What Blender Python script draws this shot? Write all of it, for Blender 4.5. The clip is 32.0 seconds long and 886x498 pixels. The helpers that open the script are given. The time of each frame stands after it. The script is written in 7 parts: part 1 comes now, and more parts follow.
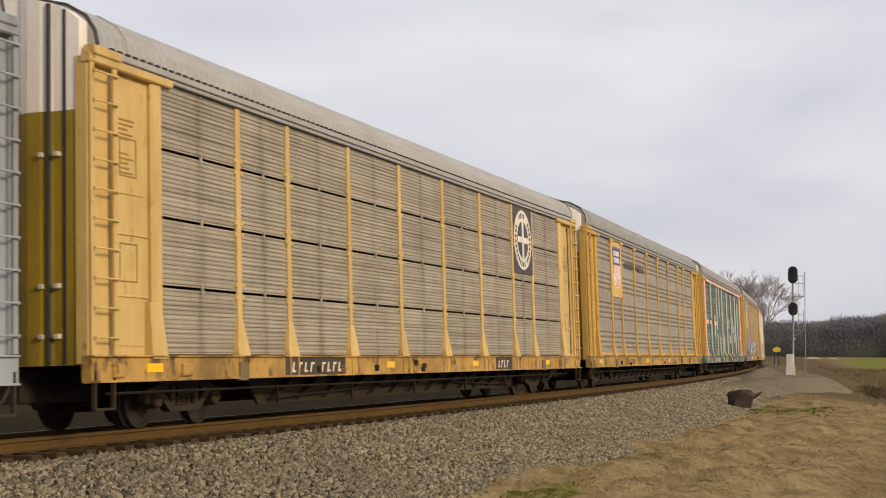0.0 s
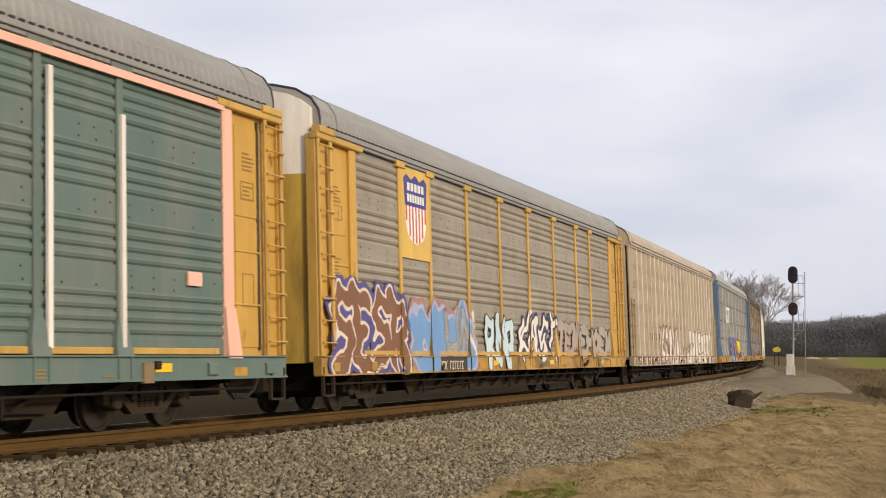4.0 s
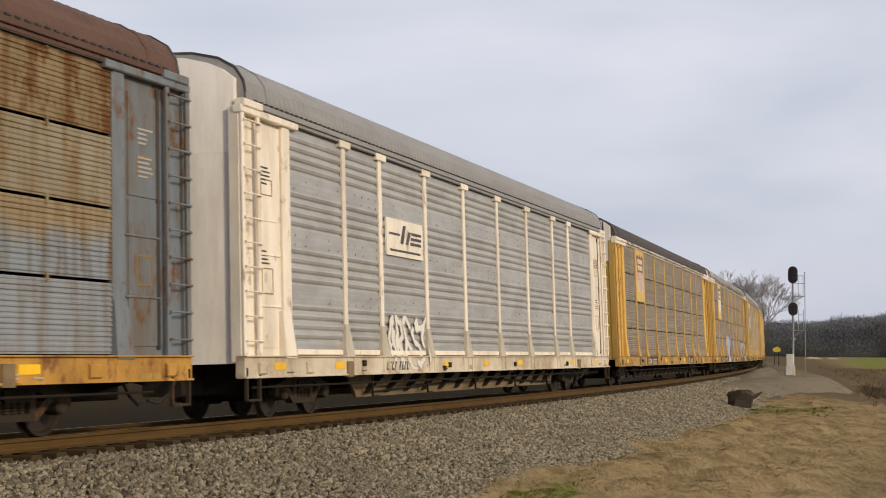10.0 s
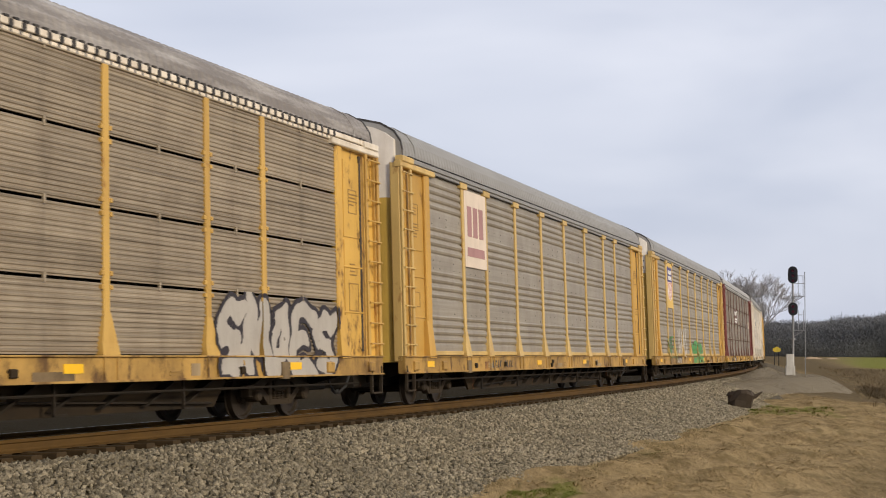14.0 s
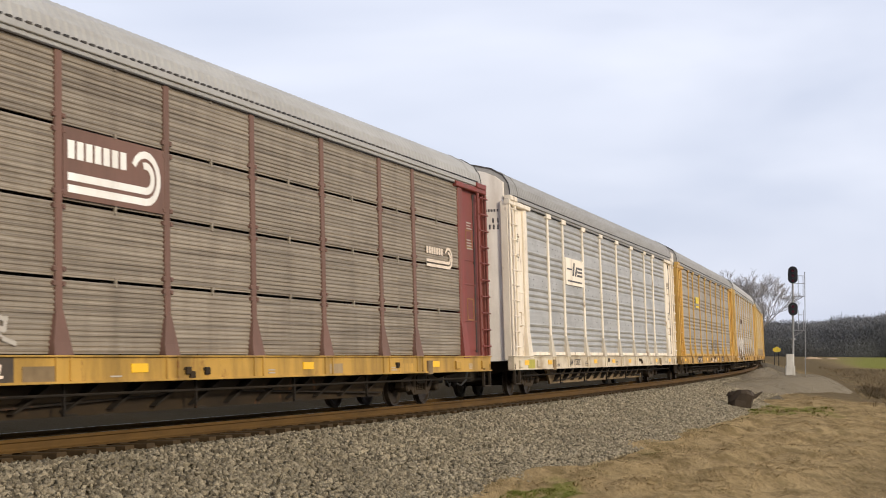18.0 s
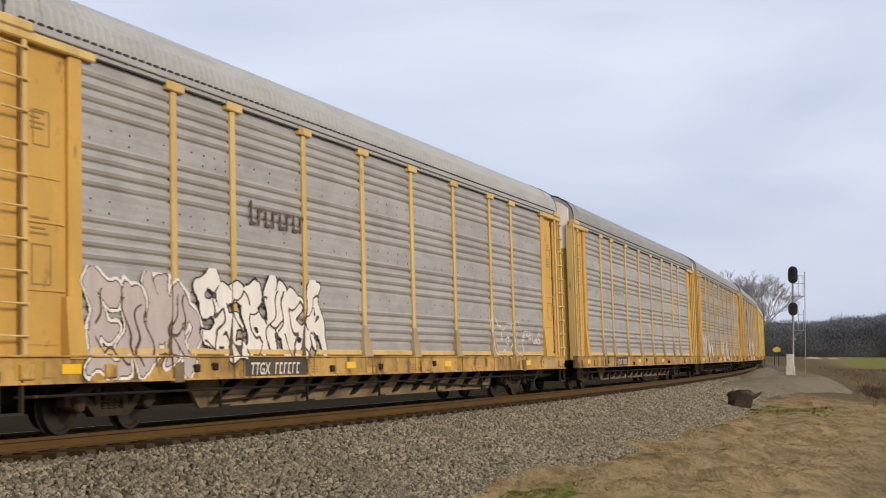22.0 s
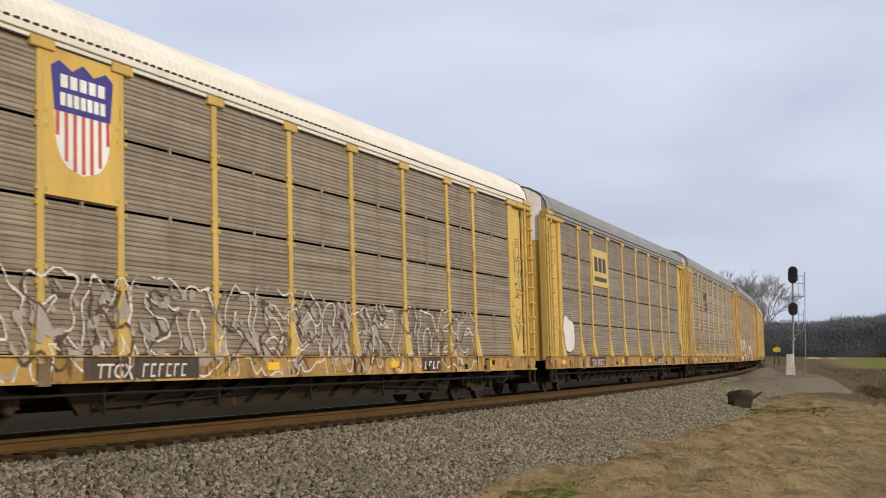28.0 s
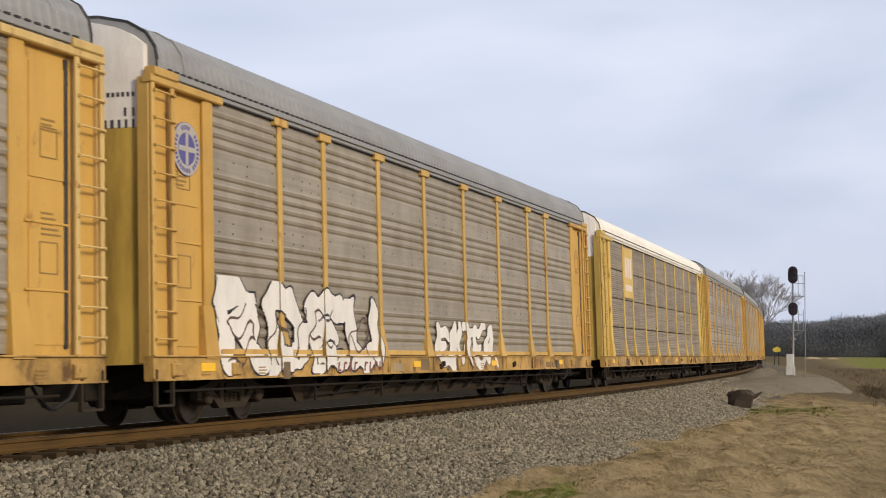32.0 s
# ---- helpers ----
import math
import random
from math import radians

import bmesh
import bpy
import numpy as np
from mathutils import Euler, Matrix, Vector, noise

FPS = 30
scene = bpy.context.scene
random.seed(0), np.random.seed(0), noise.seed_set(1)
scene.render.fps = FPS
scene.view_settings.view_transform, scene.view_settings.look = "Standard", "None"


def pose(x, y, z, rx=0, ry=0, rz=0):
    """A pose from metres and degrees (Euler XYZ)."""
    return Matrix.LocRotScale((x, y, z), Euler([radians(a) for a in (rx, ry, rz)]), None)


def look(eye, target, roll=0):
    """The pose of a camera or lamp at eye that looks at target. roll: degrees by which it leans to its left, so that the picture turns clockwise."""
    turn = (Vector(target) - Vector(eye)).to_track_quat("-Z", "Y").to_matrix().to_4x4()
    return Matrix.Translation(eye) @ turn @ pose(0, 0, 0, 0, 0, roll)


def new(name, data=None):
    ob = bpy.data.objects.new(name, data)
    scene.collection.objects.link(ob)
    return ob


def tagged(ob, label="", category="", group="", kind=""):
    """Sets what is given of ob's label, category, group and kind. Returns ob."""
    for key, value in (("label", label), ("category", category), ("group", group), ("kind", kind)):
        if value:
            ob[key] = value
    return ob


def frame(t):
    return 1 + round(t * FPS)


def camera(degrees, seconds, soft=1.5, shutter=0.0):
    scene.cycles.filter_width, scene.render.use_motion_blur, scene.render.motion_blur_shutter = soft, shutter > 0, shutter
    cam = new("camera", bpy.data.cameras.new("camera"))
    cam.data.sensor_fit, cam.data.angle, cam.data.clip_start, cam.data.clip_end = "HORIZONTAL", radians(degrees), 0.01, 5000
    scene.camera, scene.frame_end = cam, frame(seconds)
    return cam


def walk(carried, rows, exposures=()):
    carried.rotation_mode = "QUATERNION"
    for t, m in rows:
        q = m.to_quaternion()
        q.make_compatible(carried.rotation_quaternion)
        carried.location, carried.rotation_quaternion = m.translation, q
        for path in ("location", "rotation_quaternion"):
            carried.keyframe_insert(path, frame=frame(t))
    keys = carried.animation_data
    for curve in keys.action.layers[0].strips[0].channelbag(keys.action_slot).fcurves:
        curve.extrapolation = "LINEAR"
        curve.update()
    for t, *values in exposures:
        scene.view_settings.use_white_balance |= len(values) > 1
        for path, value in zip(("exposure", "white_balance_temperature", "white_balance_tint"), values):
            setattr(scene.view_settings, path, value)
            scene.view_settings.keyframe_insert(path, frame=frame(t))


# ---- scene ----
# ---- camera: it stands still on the right-hand side of a banked curve ----
cam = camera(35.08, 32.0, soft=1.0, shutter=0.08)
EYE = pose(0, 0, 1.451, 90 + 3.905, -0.574, 0)
# the clip's camera keeps adjusting its exposure and white balance as light and dark wagons pass
TONES = [(0, 0.10, 6800), (1, 0.10, 6750), (2, 0.28, 6700), (5, 0.10, 6500), (6, -0.10, 6450), (7, 0.0, 6400), (8, 0.20, 6400), (9, 0.36, 6400),
         (10, 0.0, 6380), (11, -0.30, 6300), (12, 0.0, 6290), (13, 0.05, 6270), (16, 0.25, 6190), (17, 0.34, 6190), (18, 0.28, 6170), (19, -0.32, 6140),
         (20, -0.30, 6050), (21, 0.18, 6020), (22, 0.10, 6000), (23, 0.18, 6000), (24, 0.25, 6000), (27, 0.10, 6000), (28, 0.0, 6000), (31, 0.18, 6000), (32, 0.10, 6000)]
walk(cam, [(0.0, EYE), (32.0, EYE)], exposures=[(t, e, k, 10) for t, e, k in TONES])

# ---- light: a bright overcast winter sky with a weak low sun ----
SUN_DIR = Vector((0.72, -0.62, 0.42)).normalized()
world = bpy.data.worlds.new("overcast_sky")
scene.world = world
world.use_nodes = True
wn, wl = world.node_tree.nodes, world.node_tree.links
wn.clear()


def wnode(kind, **values):
    n = wn.new(kind)
    for k, v in values.items():
        n.inputs[k].default_value = v
    return n


sky = wn.new("ShaderNodeTexSky")
sky.sky_type, sky.sun_disc = "NISHITA", False
sky.sun_elevation = math.asin(SUN_DIR.z)
sky.sun_rotation = math.atan2(SUN_DIR.x, SUN_DIR.y)
sky.air_density, sky.dust_density = 1.0, 3.0
coord = wn.new("ShaderNodeTexCoord")
mapping = wn.new("ShaderNodeMapping")
mapping.inputs["Scale"].default_value = (1.0, 1.0, 3.2)
wl.new(coord.outputs["Generated"], mapping.inputs["Vector"])
cloud = wnode("ShaderNodeTexNoise", Scale=2.6, Detail=4.0, Roughness=0.45, Distortion=0.3)
wl.new(mapping.outputs["Vector"], cloud.inputs["Vector"])
tone = wn.new("ShaderNodeValToRGB")
tone.color_ramp.elements[0].position, tone.color_ramp.elements[0].color = 0.36, (0.60, 0.625, 0.72, 1)
tone.color_ramp.elements[1].position, tone.color_ramp.elements[1].color = 0.66, (0.82, 0.82, 0.88, 1)
wl.new(cloud.outputs["Fac"], tone.inputs["Fac"])
bg_sky, bg_cloud, mix = wnode("ShaderNodeBackground", Strength=0.10), wnode("ShaderNodeBackground", Strength=1.0), wnode("ShaderNodeMixShader", Fac=0.88)
wl.new(sky.outputs["Color"], bg_sky.inputs["Color"])
wl.new(tone.outputs["Color"], bg_cloud.inputs["Color"])
wl.new(bg_sky.outputs[0], mix.inputs[1])
wl.new(bg_cloud.outputs[0], mix.inputs[2])
wo = wn.new("ShaderNodeOutputWorld")
wl.new(mix.outputs[0], wo.inputs["Surface"])
sun = new("sun", bpy.data.lights.new("sun", "SUN"))
sun.data.energy, sun.data.angle, sun.data.color = 2.6, radians(12), (1.0, 0.83, 0.59)
sun.matrix_world = look((SUN_DIR * 60), (0, 0, 0))

# ---- the track's line: s runs along it, away from the camera; heading turns slowly to the left ----
HEAD0, K0, K1, DIST0 = radians(19.499), -0.001154, 4.0e-6, 37.164
BANK, GRADE = 2.338, -0.004456
STEP = 0.5
_S = np.arange(-800.0, 900.0, STEP)
_k = K0 + K1 * np.clip(_S, -60, 200)
_i0 = int(np.searchsorted(_S, 0.0))
_th = np.concatenate([[0], np.cumsum((_k[1:] + _k[:-1]) / 2 * STEP)])
_th = _th - _th[_i0] + HEAD0
_mid = (_th[1:] + _th[:-1]) / 2
_X = np.concatenate([[0], np.cumsum(np.sin(_mid) * STEP)])
_Y = np.concatenate([[0], np.cumsum(np.cos(_mid) * STEP)])
_X, _Y = _X - _X[_i0], _Y - _Y[_i0] + DIST0
_Z = GRADE * np.clip(_S, -80, 120)


def on_track(s):
    """Place and heading of the track's centre line at s."""
    return tuple(float(np.interp(s, _S, a)) for a in (_X, _Y, _Z, _th))


def track_point(s, w, v):
    """A point w metres to the right of the centre line and v above the rail heads, in the banked plane."""
    x, y, z, th = on_track(s)
    b = radians(BANK)
    ww, vv = w * math.cos(b) - v * math.sin(b), w * math.sin(b) + v * math.cos(b)
    return (x + math.cos(th) * ww, y - math.sin(th) * ww, z + vv)


def rigid_on_track(s, half):
    """Pose of a rigid vehicle that rides the track on two points, half before and behind s."""
    xa, ya, za, _ = on_track(s - half)
    xb, yb, zb, _ = on_track(s + half)
    th = math.atan2(xb - xa, yb - ya)
    up = math.degrees(math.atan2(zb - za, 2 * half))
    return pose((xa + xb) / 2, (ya + yb) / 2, (za + zb) / 2, -BANK, -up, 90 - math.degrees(th))


# ---- materials ----
MATS = {}


def mat_base(name):
    m = bpy.data.materials.new(name)
    m.use_nodes = True
    nt = m.node_tree
    b = nt.nodes["Principled BSDF"]
    return m, nt, b


def nd(nt, kind, **values):
    n = nt.nodes.new(kind)
    for k, v in values.items():
        n.inputs[k.replace("_", " ")].default_value = v
    return n


def mixc(nt, fac, a, b, blend="MIX"):
    n = nt.nodes.new("ShaderNodeMix")
    n.data_type, n.blend_type = "RGBA", blend
    for sock, v in ((n.inputs[0], fac), (n.inputs[6], a), (n.inputs[7], b)):
        if isinstance(v, (int, float)):
            sock.default_value = v
        elif isinstance(v, tuple):
            sock.default_value = (*v[:3], 1)
        else:
            nt.links.new(v, sock)
    return n.outputs[2]


def ramp(nt, value, lo, hi):
    n = nt.nodes.new("ShaderNodeMapRange")
    n.inputs["From Min"].default_value, n.inputs["From Max"].default_value = lo, hi
    nt.links.new(value, n.inputs["Value"])
    return n.outputs["Result"]


def noise_at(nt, scale, stretch=(1, 1, 1), detail=4.0, rough=0.6, offset=True):
    """Noise in the thing's own space, shifted for each object."""
    tc = nt.nodes.new("ShaderNodeTexCoord")
    mp = nt.nodes.new("ShaderNodeMapping")
    mp.inputs["Scale"].default_value = stretch
    nt.links.new(tc.outputs["Object"], mp.inputs["Vector"])
    if offset:
        oi = nt.nodes.new("ShaderNodeObjectInfo")
        mul = nt.nodes.new("ShaderNodeMath")
        mul.operation = "MULTIPLY"
        mul.inputs[1].default_value = 57.0
        nt.links.new(oi.outputs["Random"], mul.inputs[0])
        nt.links.new(mul.outputs[0], mp.inputs["Location"])
    n = nd(nt, "ShaderNodeTexNoise", Scale=scale, Detail=detail, Roughness=rough)
    nt.links.new(mp.outputs["Vector"], n.inputs["Vector"])
    return n.outputs["Fac"]


def weathered(name, base, dirt=(0.10, 0.085, 0.06), amount=0.5, rust=0.0, rough=0.55, metal=0.0, spread=0.12, streak=(0.8, 0.8, 0.16), grain=0.08, bump=0.15, rustc=(0.16, 0.065, 0.025), lap=0.0, rows=0.0, spec=0.22):
    """Painted or bare metal with grime streaks that run down, patchy fading, fine grain and rust."""
    if name in MATS:
        return MATS[name]
    m, nt, b = mat_base(name)
    oi = nt.nodes.new("ShaderNodeObjectInfo")
    dark = tuple(c * (1 - spread) for c in base)
    light = tuple(min(1, c * (1 + spread)) for c in base)
    col = mixc(nt, oi.outputs["Random"], dark, light)
    big = noise_at(nt, 0.9, (1, 1, 1), 5)
    col = mixc(nt, ramp(nt, big, 0.35, 0.75), col, tuple(min(1, c * 1.12) for c in base))
    st = ramp(nt, noise_at(nt, 1.9, streak, 6, 0.65), 0.43, 0.66)
    mul = nt.nodes.new("ShaderNodeMath")
    mul.operation = "MULTIPLY"
    mul.inputs[1].default_value = amount
    nt.links.new(st, mul.inputs[0])
    col = mixc(nt, mul.outputs[0], col, dirt)
    if rust:
        rs = ramp(nt, noise_at(nt, 2.4, (1, 1, 0.5), 8, 0.7), 0.70 - 0.25 * rust, 0.80 - 0.25 * rust)
        col = mixc(nt, rs, col, rustc)
    if rows:
        # uneven grime from rib to rib
        ml = nt.nodes.new("ShaderNodeMath")
        ml.operation = "MULTIPLY"
        ml.inputs[1].default_value = rows
        nt.links.new(ramp(nt, noise_at(nt, 1.0, (0.22, 0.22, 15.0), 3, 0.7), 0.42, 0.68), ml.inputs[0])
        col = mixc(nt, ml.outputs[0], col, tuple(c * 0.45 for c in dirt))
    if lap:
        # run of dirt down the lap joint in the middle of a sheet
        tc = nt.nodes.new("ShaderNodeTexCoord")
        sp = nt.nodes.new("ShaderNodeSeparateXYZ")
        nt.links.new(tc.outputs["Object"], sp.inputs[0])
        ab = nt.nodes.new("ShaderNodeMath")
        ab.operation = "ABSOLUTE"
        nt.links.new(sp.outputs["X"], ab.inputs[0])
        near_lap = ramp(nt, ab.outputs[0], 0.20, 0.0)
        mm = nt.nodes.new("ShaderNodeMath")
        mm.operation = "MULTIPLY"
        nt.links.new(near_lap, mm.inputs[0])
        nt.links.new(ramp(nt, noise_at(nt, 1.3, (3.0, 1, 0.5), 4, 0.6), 0.40, 0.62), mm.inputs[1])
        m2 = nt.nodes.new("ShaderNodeMath")
        m2.operation = "MULTIPLY"
        m2.inputs[1].default_value = lap
        nt.links.new(mm.outputs[0], m2.inputs[0])
        col = mixc(nt, m2.outputs[0], col, (0.05, 0.038, 0.028))
    fine = noise_at(nt, 38.0, (1, 1, 1), 3, 0.7)
    col = mixc(nt, ramp(nt, fine, 0.52, 0.75), col, mixc(nt, 0.13, col, (0.02, 0.015, 0.01))) if grain else col
    nt.links.new(col, b.inputs["Base Color"])
    b.inputs["Roughness"].default_value, b.inputs["Metallic"].default_value, b.inputs["Specular IOR Level"].default_value = rough, metal, spec
    bp = nd(nt, "ShaderNodeBump", Strength=bump, Distance=0.01)
    nt.links.new(fine, bp.inputs["Height"])
    nt.links.new(bp.outputs["Normal"], b.inputs["Normal"])
    MATS[name] = m
    return m


# ---- mesh helpers ----
class Shape:
    """Collects vertices and faces for one mesh."""

    def __init__(self):
        self.v, self.f, self.m = [], [], []

    def add(self, verts, faces, mi=0):
        o = len(self.v)
        self.v.extend(verts)
        self.f.extend([tuple(i + o for i in f) for f in faces])
        self.m.extend([mi] * len(faces))
        return self

    def box(self, x0, x1, y0, y1, z0, z1, mi=0):
        v = [(x, y, z) for z in (z0, z1) for y in (y0, y1) for x in (x0, x1)]
        return self.add(v, [(0, 2, 3, 1), (4, 5, 7, 6), (0, 1, 5, 4), (2, 6, 7, 3), (0, 4, 6, 2), (1, 3, 7, 5)], mi)

    def bevel_box(self, x0, x1, y0, y1, z0, z1, r=0.02, mi=0):
        """A box whose four long edges (along the longest side) are chamfered."""
        d = [x1 - x0, y1 - y0, z1 - z0]
        a = d.index(max(d))
        lo, hi = [x0, y0, z0], [x1, y1, z1]
        p, q = [i for i in range(3) if i != a]
        ring = [(lo[p] + r, lo[q]), (hi[p] - r, lo[q]), (hi[p], lo[q] + r), (hi[p], hi[q] - r), (hi[p] - r, hi[q]), (lo[p] + r, hi[q]), (lo[p], hi[q] - r), (lo[p], lo[q] + r)]
        if a == 1:
            ring = ring[::-1]
        return self.prism(ring, a, lo[a], hi[a], mi)

    def prism(self, ring, axis, lo, hi, mi=0):
        """A polygon swept along an axis (0 x, 1 y, 2 z); its points give the two other coordinates in order."""
        n = len(ring)

        def put(a, pq):
            c = list(pq)
            c.insert(axis, a)
            return tuple(c)
        v = [put(lo, p) for p in ring] + [put(hi, p) for p in ring]
        f = [(i, (i + 1) % n, n + (i + 1) % n, n + i) for i in range(n)]
        f += [tuple(range(n))[::-1], tuple(range(n, 2 * n))]
        return self.add(v, f, mi)

    def rod(self, a, b, r, n=6, mi=0):
        a, b = Vector(a), Vector(b)
        q = (b - a).to_track_quat("Z", "Y").to_matrix()
        ring = [q @ Vector((r * math.cos(2 * math.pi * i / n), r * math.sin(2 * math.pi * i / n), 0)) for i in range(n)]
        v = [tuple(a + p) for p in ring] + [tuple(b + p) for p in ring]
        f = [(i, (i + 1) % n, n + (i + 1) % n, n + i) for i in range(n)] + [tuple(range(n))[::-1], tuple(range(n, 2 * n))]
        return self.add(v, f, mi)

    def lathe(self, prof, axis, centre, n=20, mi=0):
        """A profile of (radius, along) pairs turned round an axis (1: y)."""
        v, f = [], []
        for i in range(n):
            a = 2 * math.pi * i / n
            for r, h in prof:
                p = [r * math.cos(a), r * math.sin(a)]
                p.insert(axis, h)
                v.append(tuple(p[k] + centre[k] for k in range(3)))
        k = len(prof)
        for i in range(n):
            j = (i + 1) % n
            for t in range(k - 1):
                f.append((i * k + t, i * k + t + 1, j * k + t + 1, j * k + t))
        return self.add(v, f, mi)

    def mesh(self, name, *mats, smooth=False, recalc=True):
        me = bpy.data.meshes.new(name)
        me.from_pydata(self.v, [], self.f)
        for m in mats:
            me.materials.append(m)
        if len(mats) > 1:
            me.polygons.foreach_set("material_index", self.m)
        if smooth:
            me.polygons.foreach_set("use_smooth", [True] * len(self.f))
        if recalc and len(self.f) < 60000:
            bm = bmesh.new()
            bm.from_mesh(me)
            bmesh.ops.recalc_face_normals(bm, faces=bm.faces)
            bm.to_mesh(me)
            bm.free()
        me.update()
        return me


def part(name, data, parent, label="", at=None, mat=None):
    """One mesh object under a thing or part."""
    ob = new(name, data)
    ob.parent = parent
    if at is not None:
        ob.matrix_basis = at
    if mat is not None:
        ob.material_slots[0].link = "OBJECT"
        ob.material_slots[0].material = mat
    if label:
        ob["label"] = label
    return ob


def slanted(me, k=0.2):
    """Leans a mesh to the right, as painted italics do."""
    m = Matrix()
    m[0][2] = k
    me.transform(m)
    return me


def text_mesh(words, size, depth, mat, bold=0.0, width=None):
    """Lettering in the built-in font: x to the right, z up, facing -y, centred on x, standing on z = 0."""
    cu = bpy.data.curves.new("lettering", "FONT")
    cu.body, cu.size, cu.align_x, cu.extrude, cu.offset, cu.resolution_u = words, size, "CENTER", depth / 2, bold, 2
    ob = bpy.data.objects.new("lettering", cu)
    scene.collection.objects.link(ob)
    dg = bpy.context.evaluated_depsgraph_get()
    me = bpy.data.meshes.new_from_object(ob.evaluated_get(dg))
    bpy.data.objects.remove(ob)
    bpy.data.curves.remove(cu)
    me.transform(Euler((math.pi / 2, 0, 0)).to_matrix().to_4x4())
    if width:
        xs = [v.co.x for v in me.vertices]
        me.transform(Matrix.Diagonal((width / max(1e-3, max(xs) - min(xs)), 1, 1, 1)))
    me.materials.clear()
    me.materials.append(mat)
    return me


# ---- the ground: one sheet to the horizon ----
def near_track(x, y):
    """(s, w) of a point: how far along the track and how far to its right."""
    i = int(np.argmin((_X - x) ** 2 + (_Y - y) ** 2))
    th = _th[i]
    dx, dy = x - _X[i], y - _Y[i]
    return _S[i] + dx * math.sin(th) + dy * math.cos(th), dx * math.cos(th) - dy * math.sin(th)


SIGNAL = (24.92, 100.0)


def smooth(a, b, v):
    t = min(1, max(0, (v - a) / (b - a)))
    return t * t * (3 - 2 * t)


def ground_z(x, y, w):
    z = -0.97 - 0.0045 * (min(max(y, -40), 140) - 37)
    if -260 < y < 400 and abs(x) < 300:
        z += 0.10 * noise.noise((x * 0.21, y * 0.21, 0.0)) + 0.11 * noise.noise((x * 0.75, y * 0.5, 3.0)) * (1 if w > 3 else 0.3)
    if w > 5.2 and 10 < y < 75:
        # hummocks of lying grass, drawn out aslant to the line
        u, q = x * 0.9 - y * 0.22, x * 0.25 + y * 0.5
        hump = noise.noise((u * 0.9, q * 0.8, 8.0)) + 0.65 * noise.noise((u * 2.0, q * 1.5, 2.0)) + 0.35 * noise.noise((u * 4.2, q * 2.6, 5.0))
        z += 0.15 * hump * min(1, (w - 5.2) / 0.8)
    if w > 9:
        z -= min(0.35, (w - 9) * 0.06)
    # the ground falls away beyond the signal's pad
    if w > 6:
        z -= 0.45 * smooth(62, 82, y) * (1 - smooth(150, 230, y)) * smooth(6, 10, w)
    return z


def lines(lo, a, b, hi, fine, grow=1.22):
    """Grid lines: fine steps from a to b, growing steps out to lo and hi."""
    mid = list(np.arange(a, b, fine))
    out, st, v = [], fine, mid[-1]
    while v < hi:
        st *= grow
        v += st
        out.append(v)
    left, st, v = [], fine, a
    while v > lo:
        st *= grow
        v -= st
        left.append(v)
    return left[::-1] + mid + out


def ground_material():
    m, nt, b = mat_base("dry_winter_ground")
    at = nt.nodes.new("ShaderNodeAttribute")
    at.attribute_name = "cover"
    sep = nt.nodes.new("ShaderNodeSeparateColor")
    nt.links.new(at.outputs["Color"], sep.inputs[0])
    n1 = noise_at(nt, 0.9, (1, 1, 1), 6, 0.65, False)
    n2 = noise_at(nt, 5.0, (1, 0.28, 1), 6, 0.7, False)
    n4 = noise_at(nt, 1.9, (1, 0.30, 1), 7, 0.7, False)
    n3 = noise_at(nt, 34.0, (1, 0.6, 1), 4, 0.7, False)
    # uneven straw tones; the dark mottles also paint shade between tussocks
    straw = mixc(nt, ramp(nt, n4, 0.41, 0.57), (0.19, 0.134, 0.062), (0.40, 0.29, 0.148))
    straw = mixc(nt, ramp(nt, n2, 0.52, 0.78), straw, (0.20, 0.145, 0.072))
    straw = mixc(nt, ramp(nt, n1, 0.55, 0.8), straw, (0.25, 0.19, 0.09))
    straw = mixc(nt, 0.25, straw, mixc(nt, n3, (0.14, 0.10, 0.044), (0.35, 0.26, 0.125)))
    green = mixc(nt, ramp(nt, n2, 0.3, 0.7), (0.125, 0.126, 0.026), (0.205, 0.205, 0.052))
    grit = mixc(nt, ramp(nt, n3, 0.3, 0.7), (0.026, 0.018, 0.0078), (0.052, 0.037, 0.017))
    weeds = mixc(nt, ramp(nt, n2, 0.3, 0.72), (0.085, 0.064, 0.034), (0.165, 0.122, 0.066))
    col = mixc(nt, sep.outputs[2], straw, weeds)
    edge = nt.nodes.new("ShaderNodeMath")
    edge.operation = "MULTIPLY_ADD"
    nt.links.new(n1, edge.inputs[0])
    edge.inputs[1].default_value = 0.9
    nt.links.new(sep.outputs[0], edge.inputs[2])
    col = mixc(nt, ramp(nt, edge.outputs[0], 0.75, 1.15), col, green)
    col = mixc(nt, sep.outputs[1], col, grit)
    nt.links.new(col, b.inputs["Base Color"])
    b.inputs["Roughness"].default_value, b.inputs["Specular IOR Level"].default_value = 0.95, 0.02
    bp = nd(nt, "ShaderNodeBump", Strength=0.9, Distance=0.16)
    nt.links.new(n2, bp.inputs["Height"])
    nt.links.new(bp.outputs["Normal"], b.inputs["Normal"])
    return m


GREEN = [(2.05, 23.8, 0.30, 2.2, 0.9), (12.7, 55.0, 0.9, 3.0, 0.6), (14.6, 53.0, 0.7, 3.0, 0.45), (3.6, 31.0, 0.4, 1.5, 0.35)]


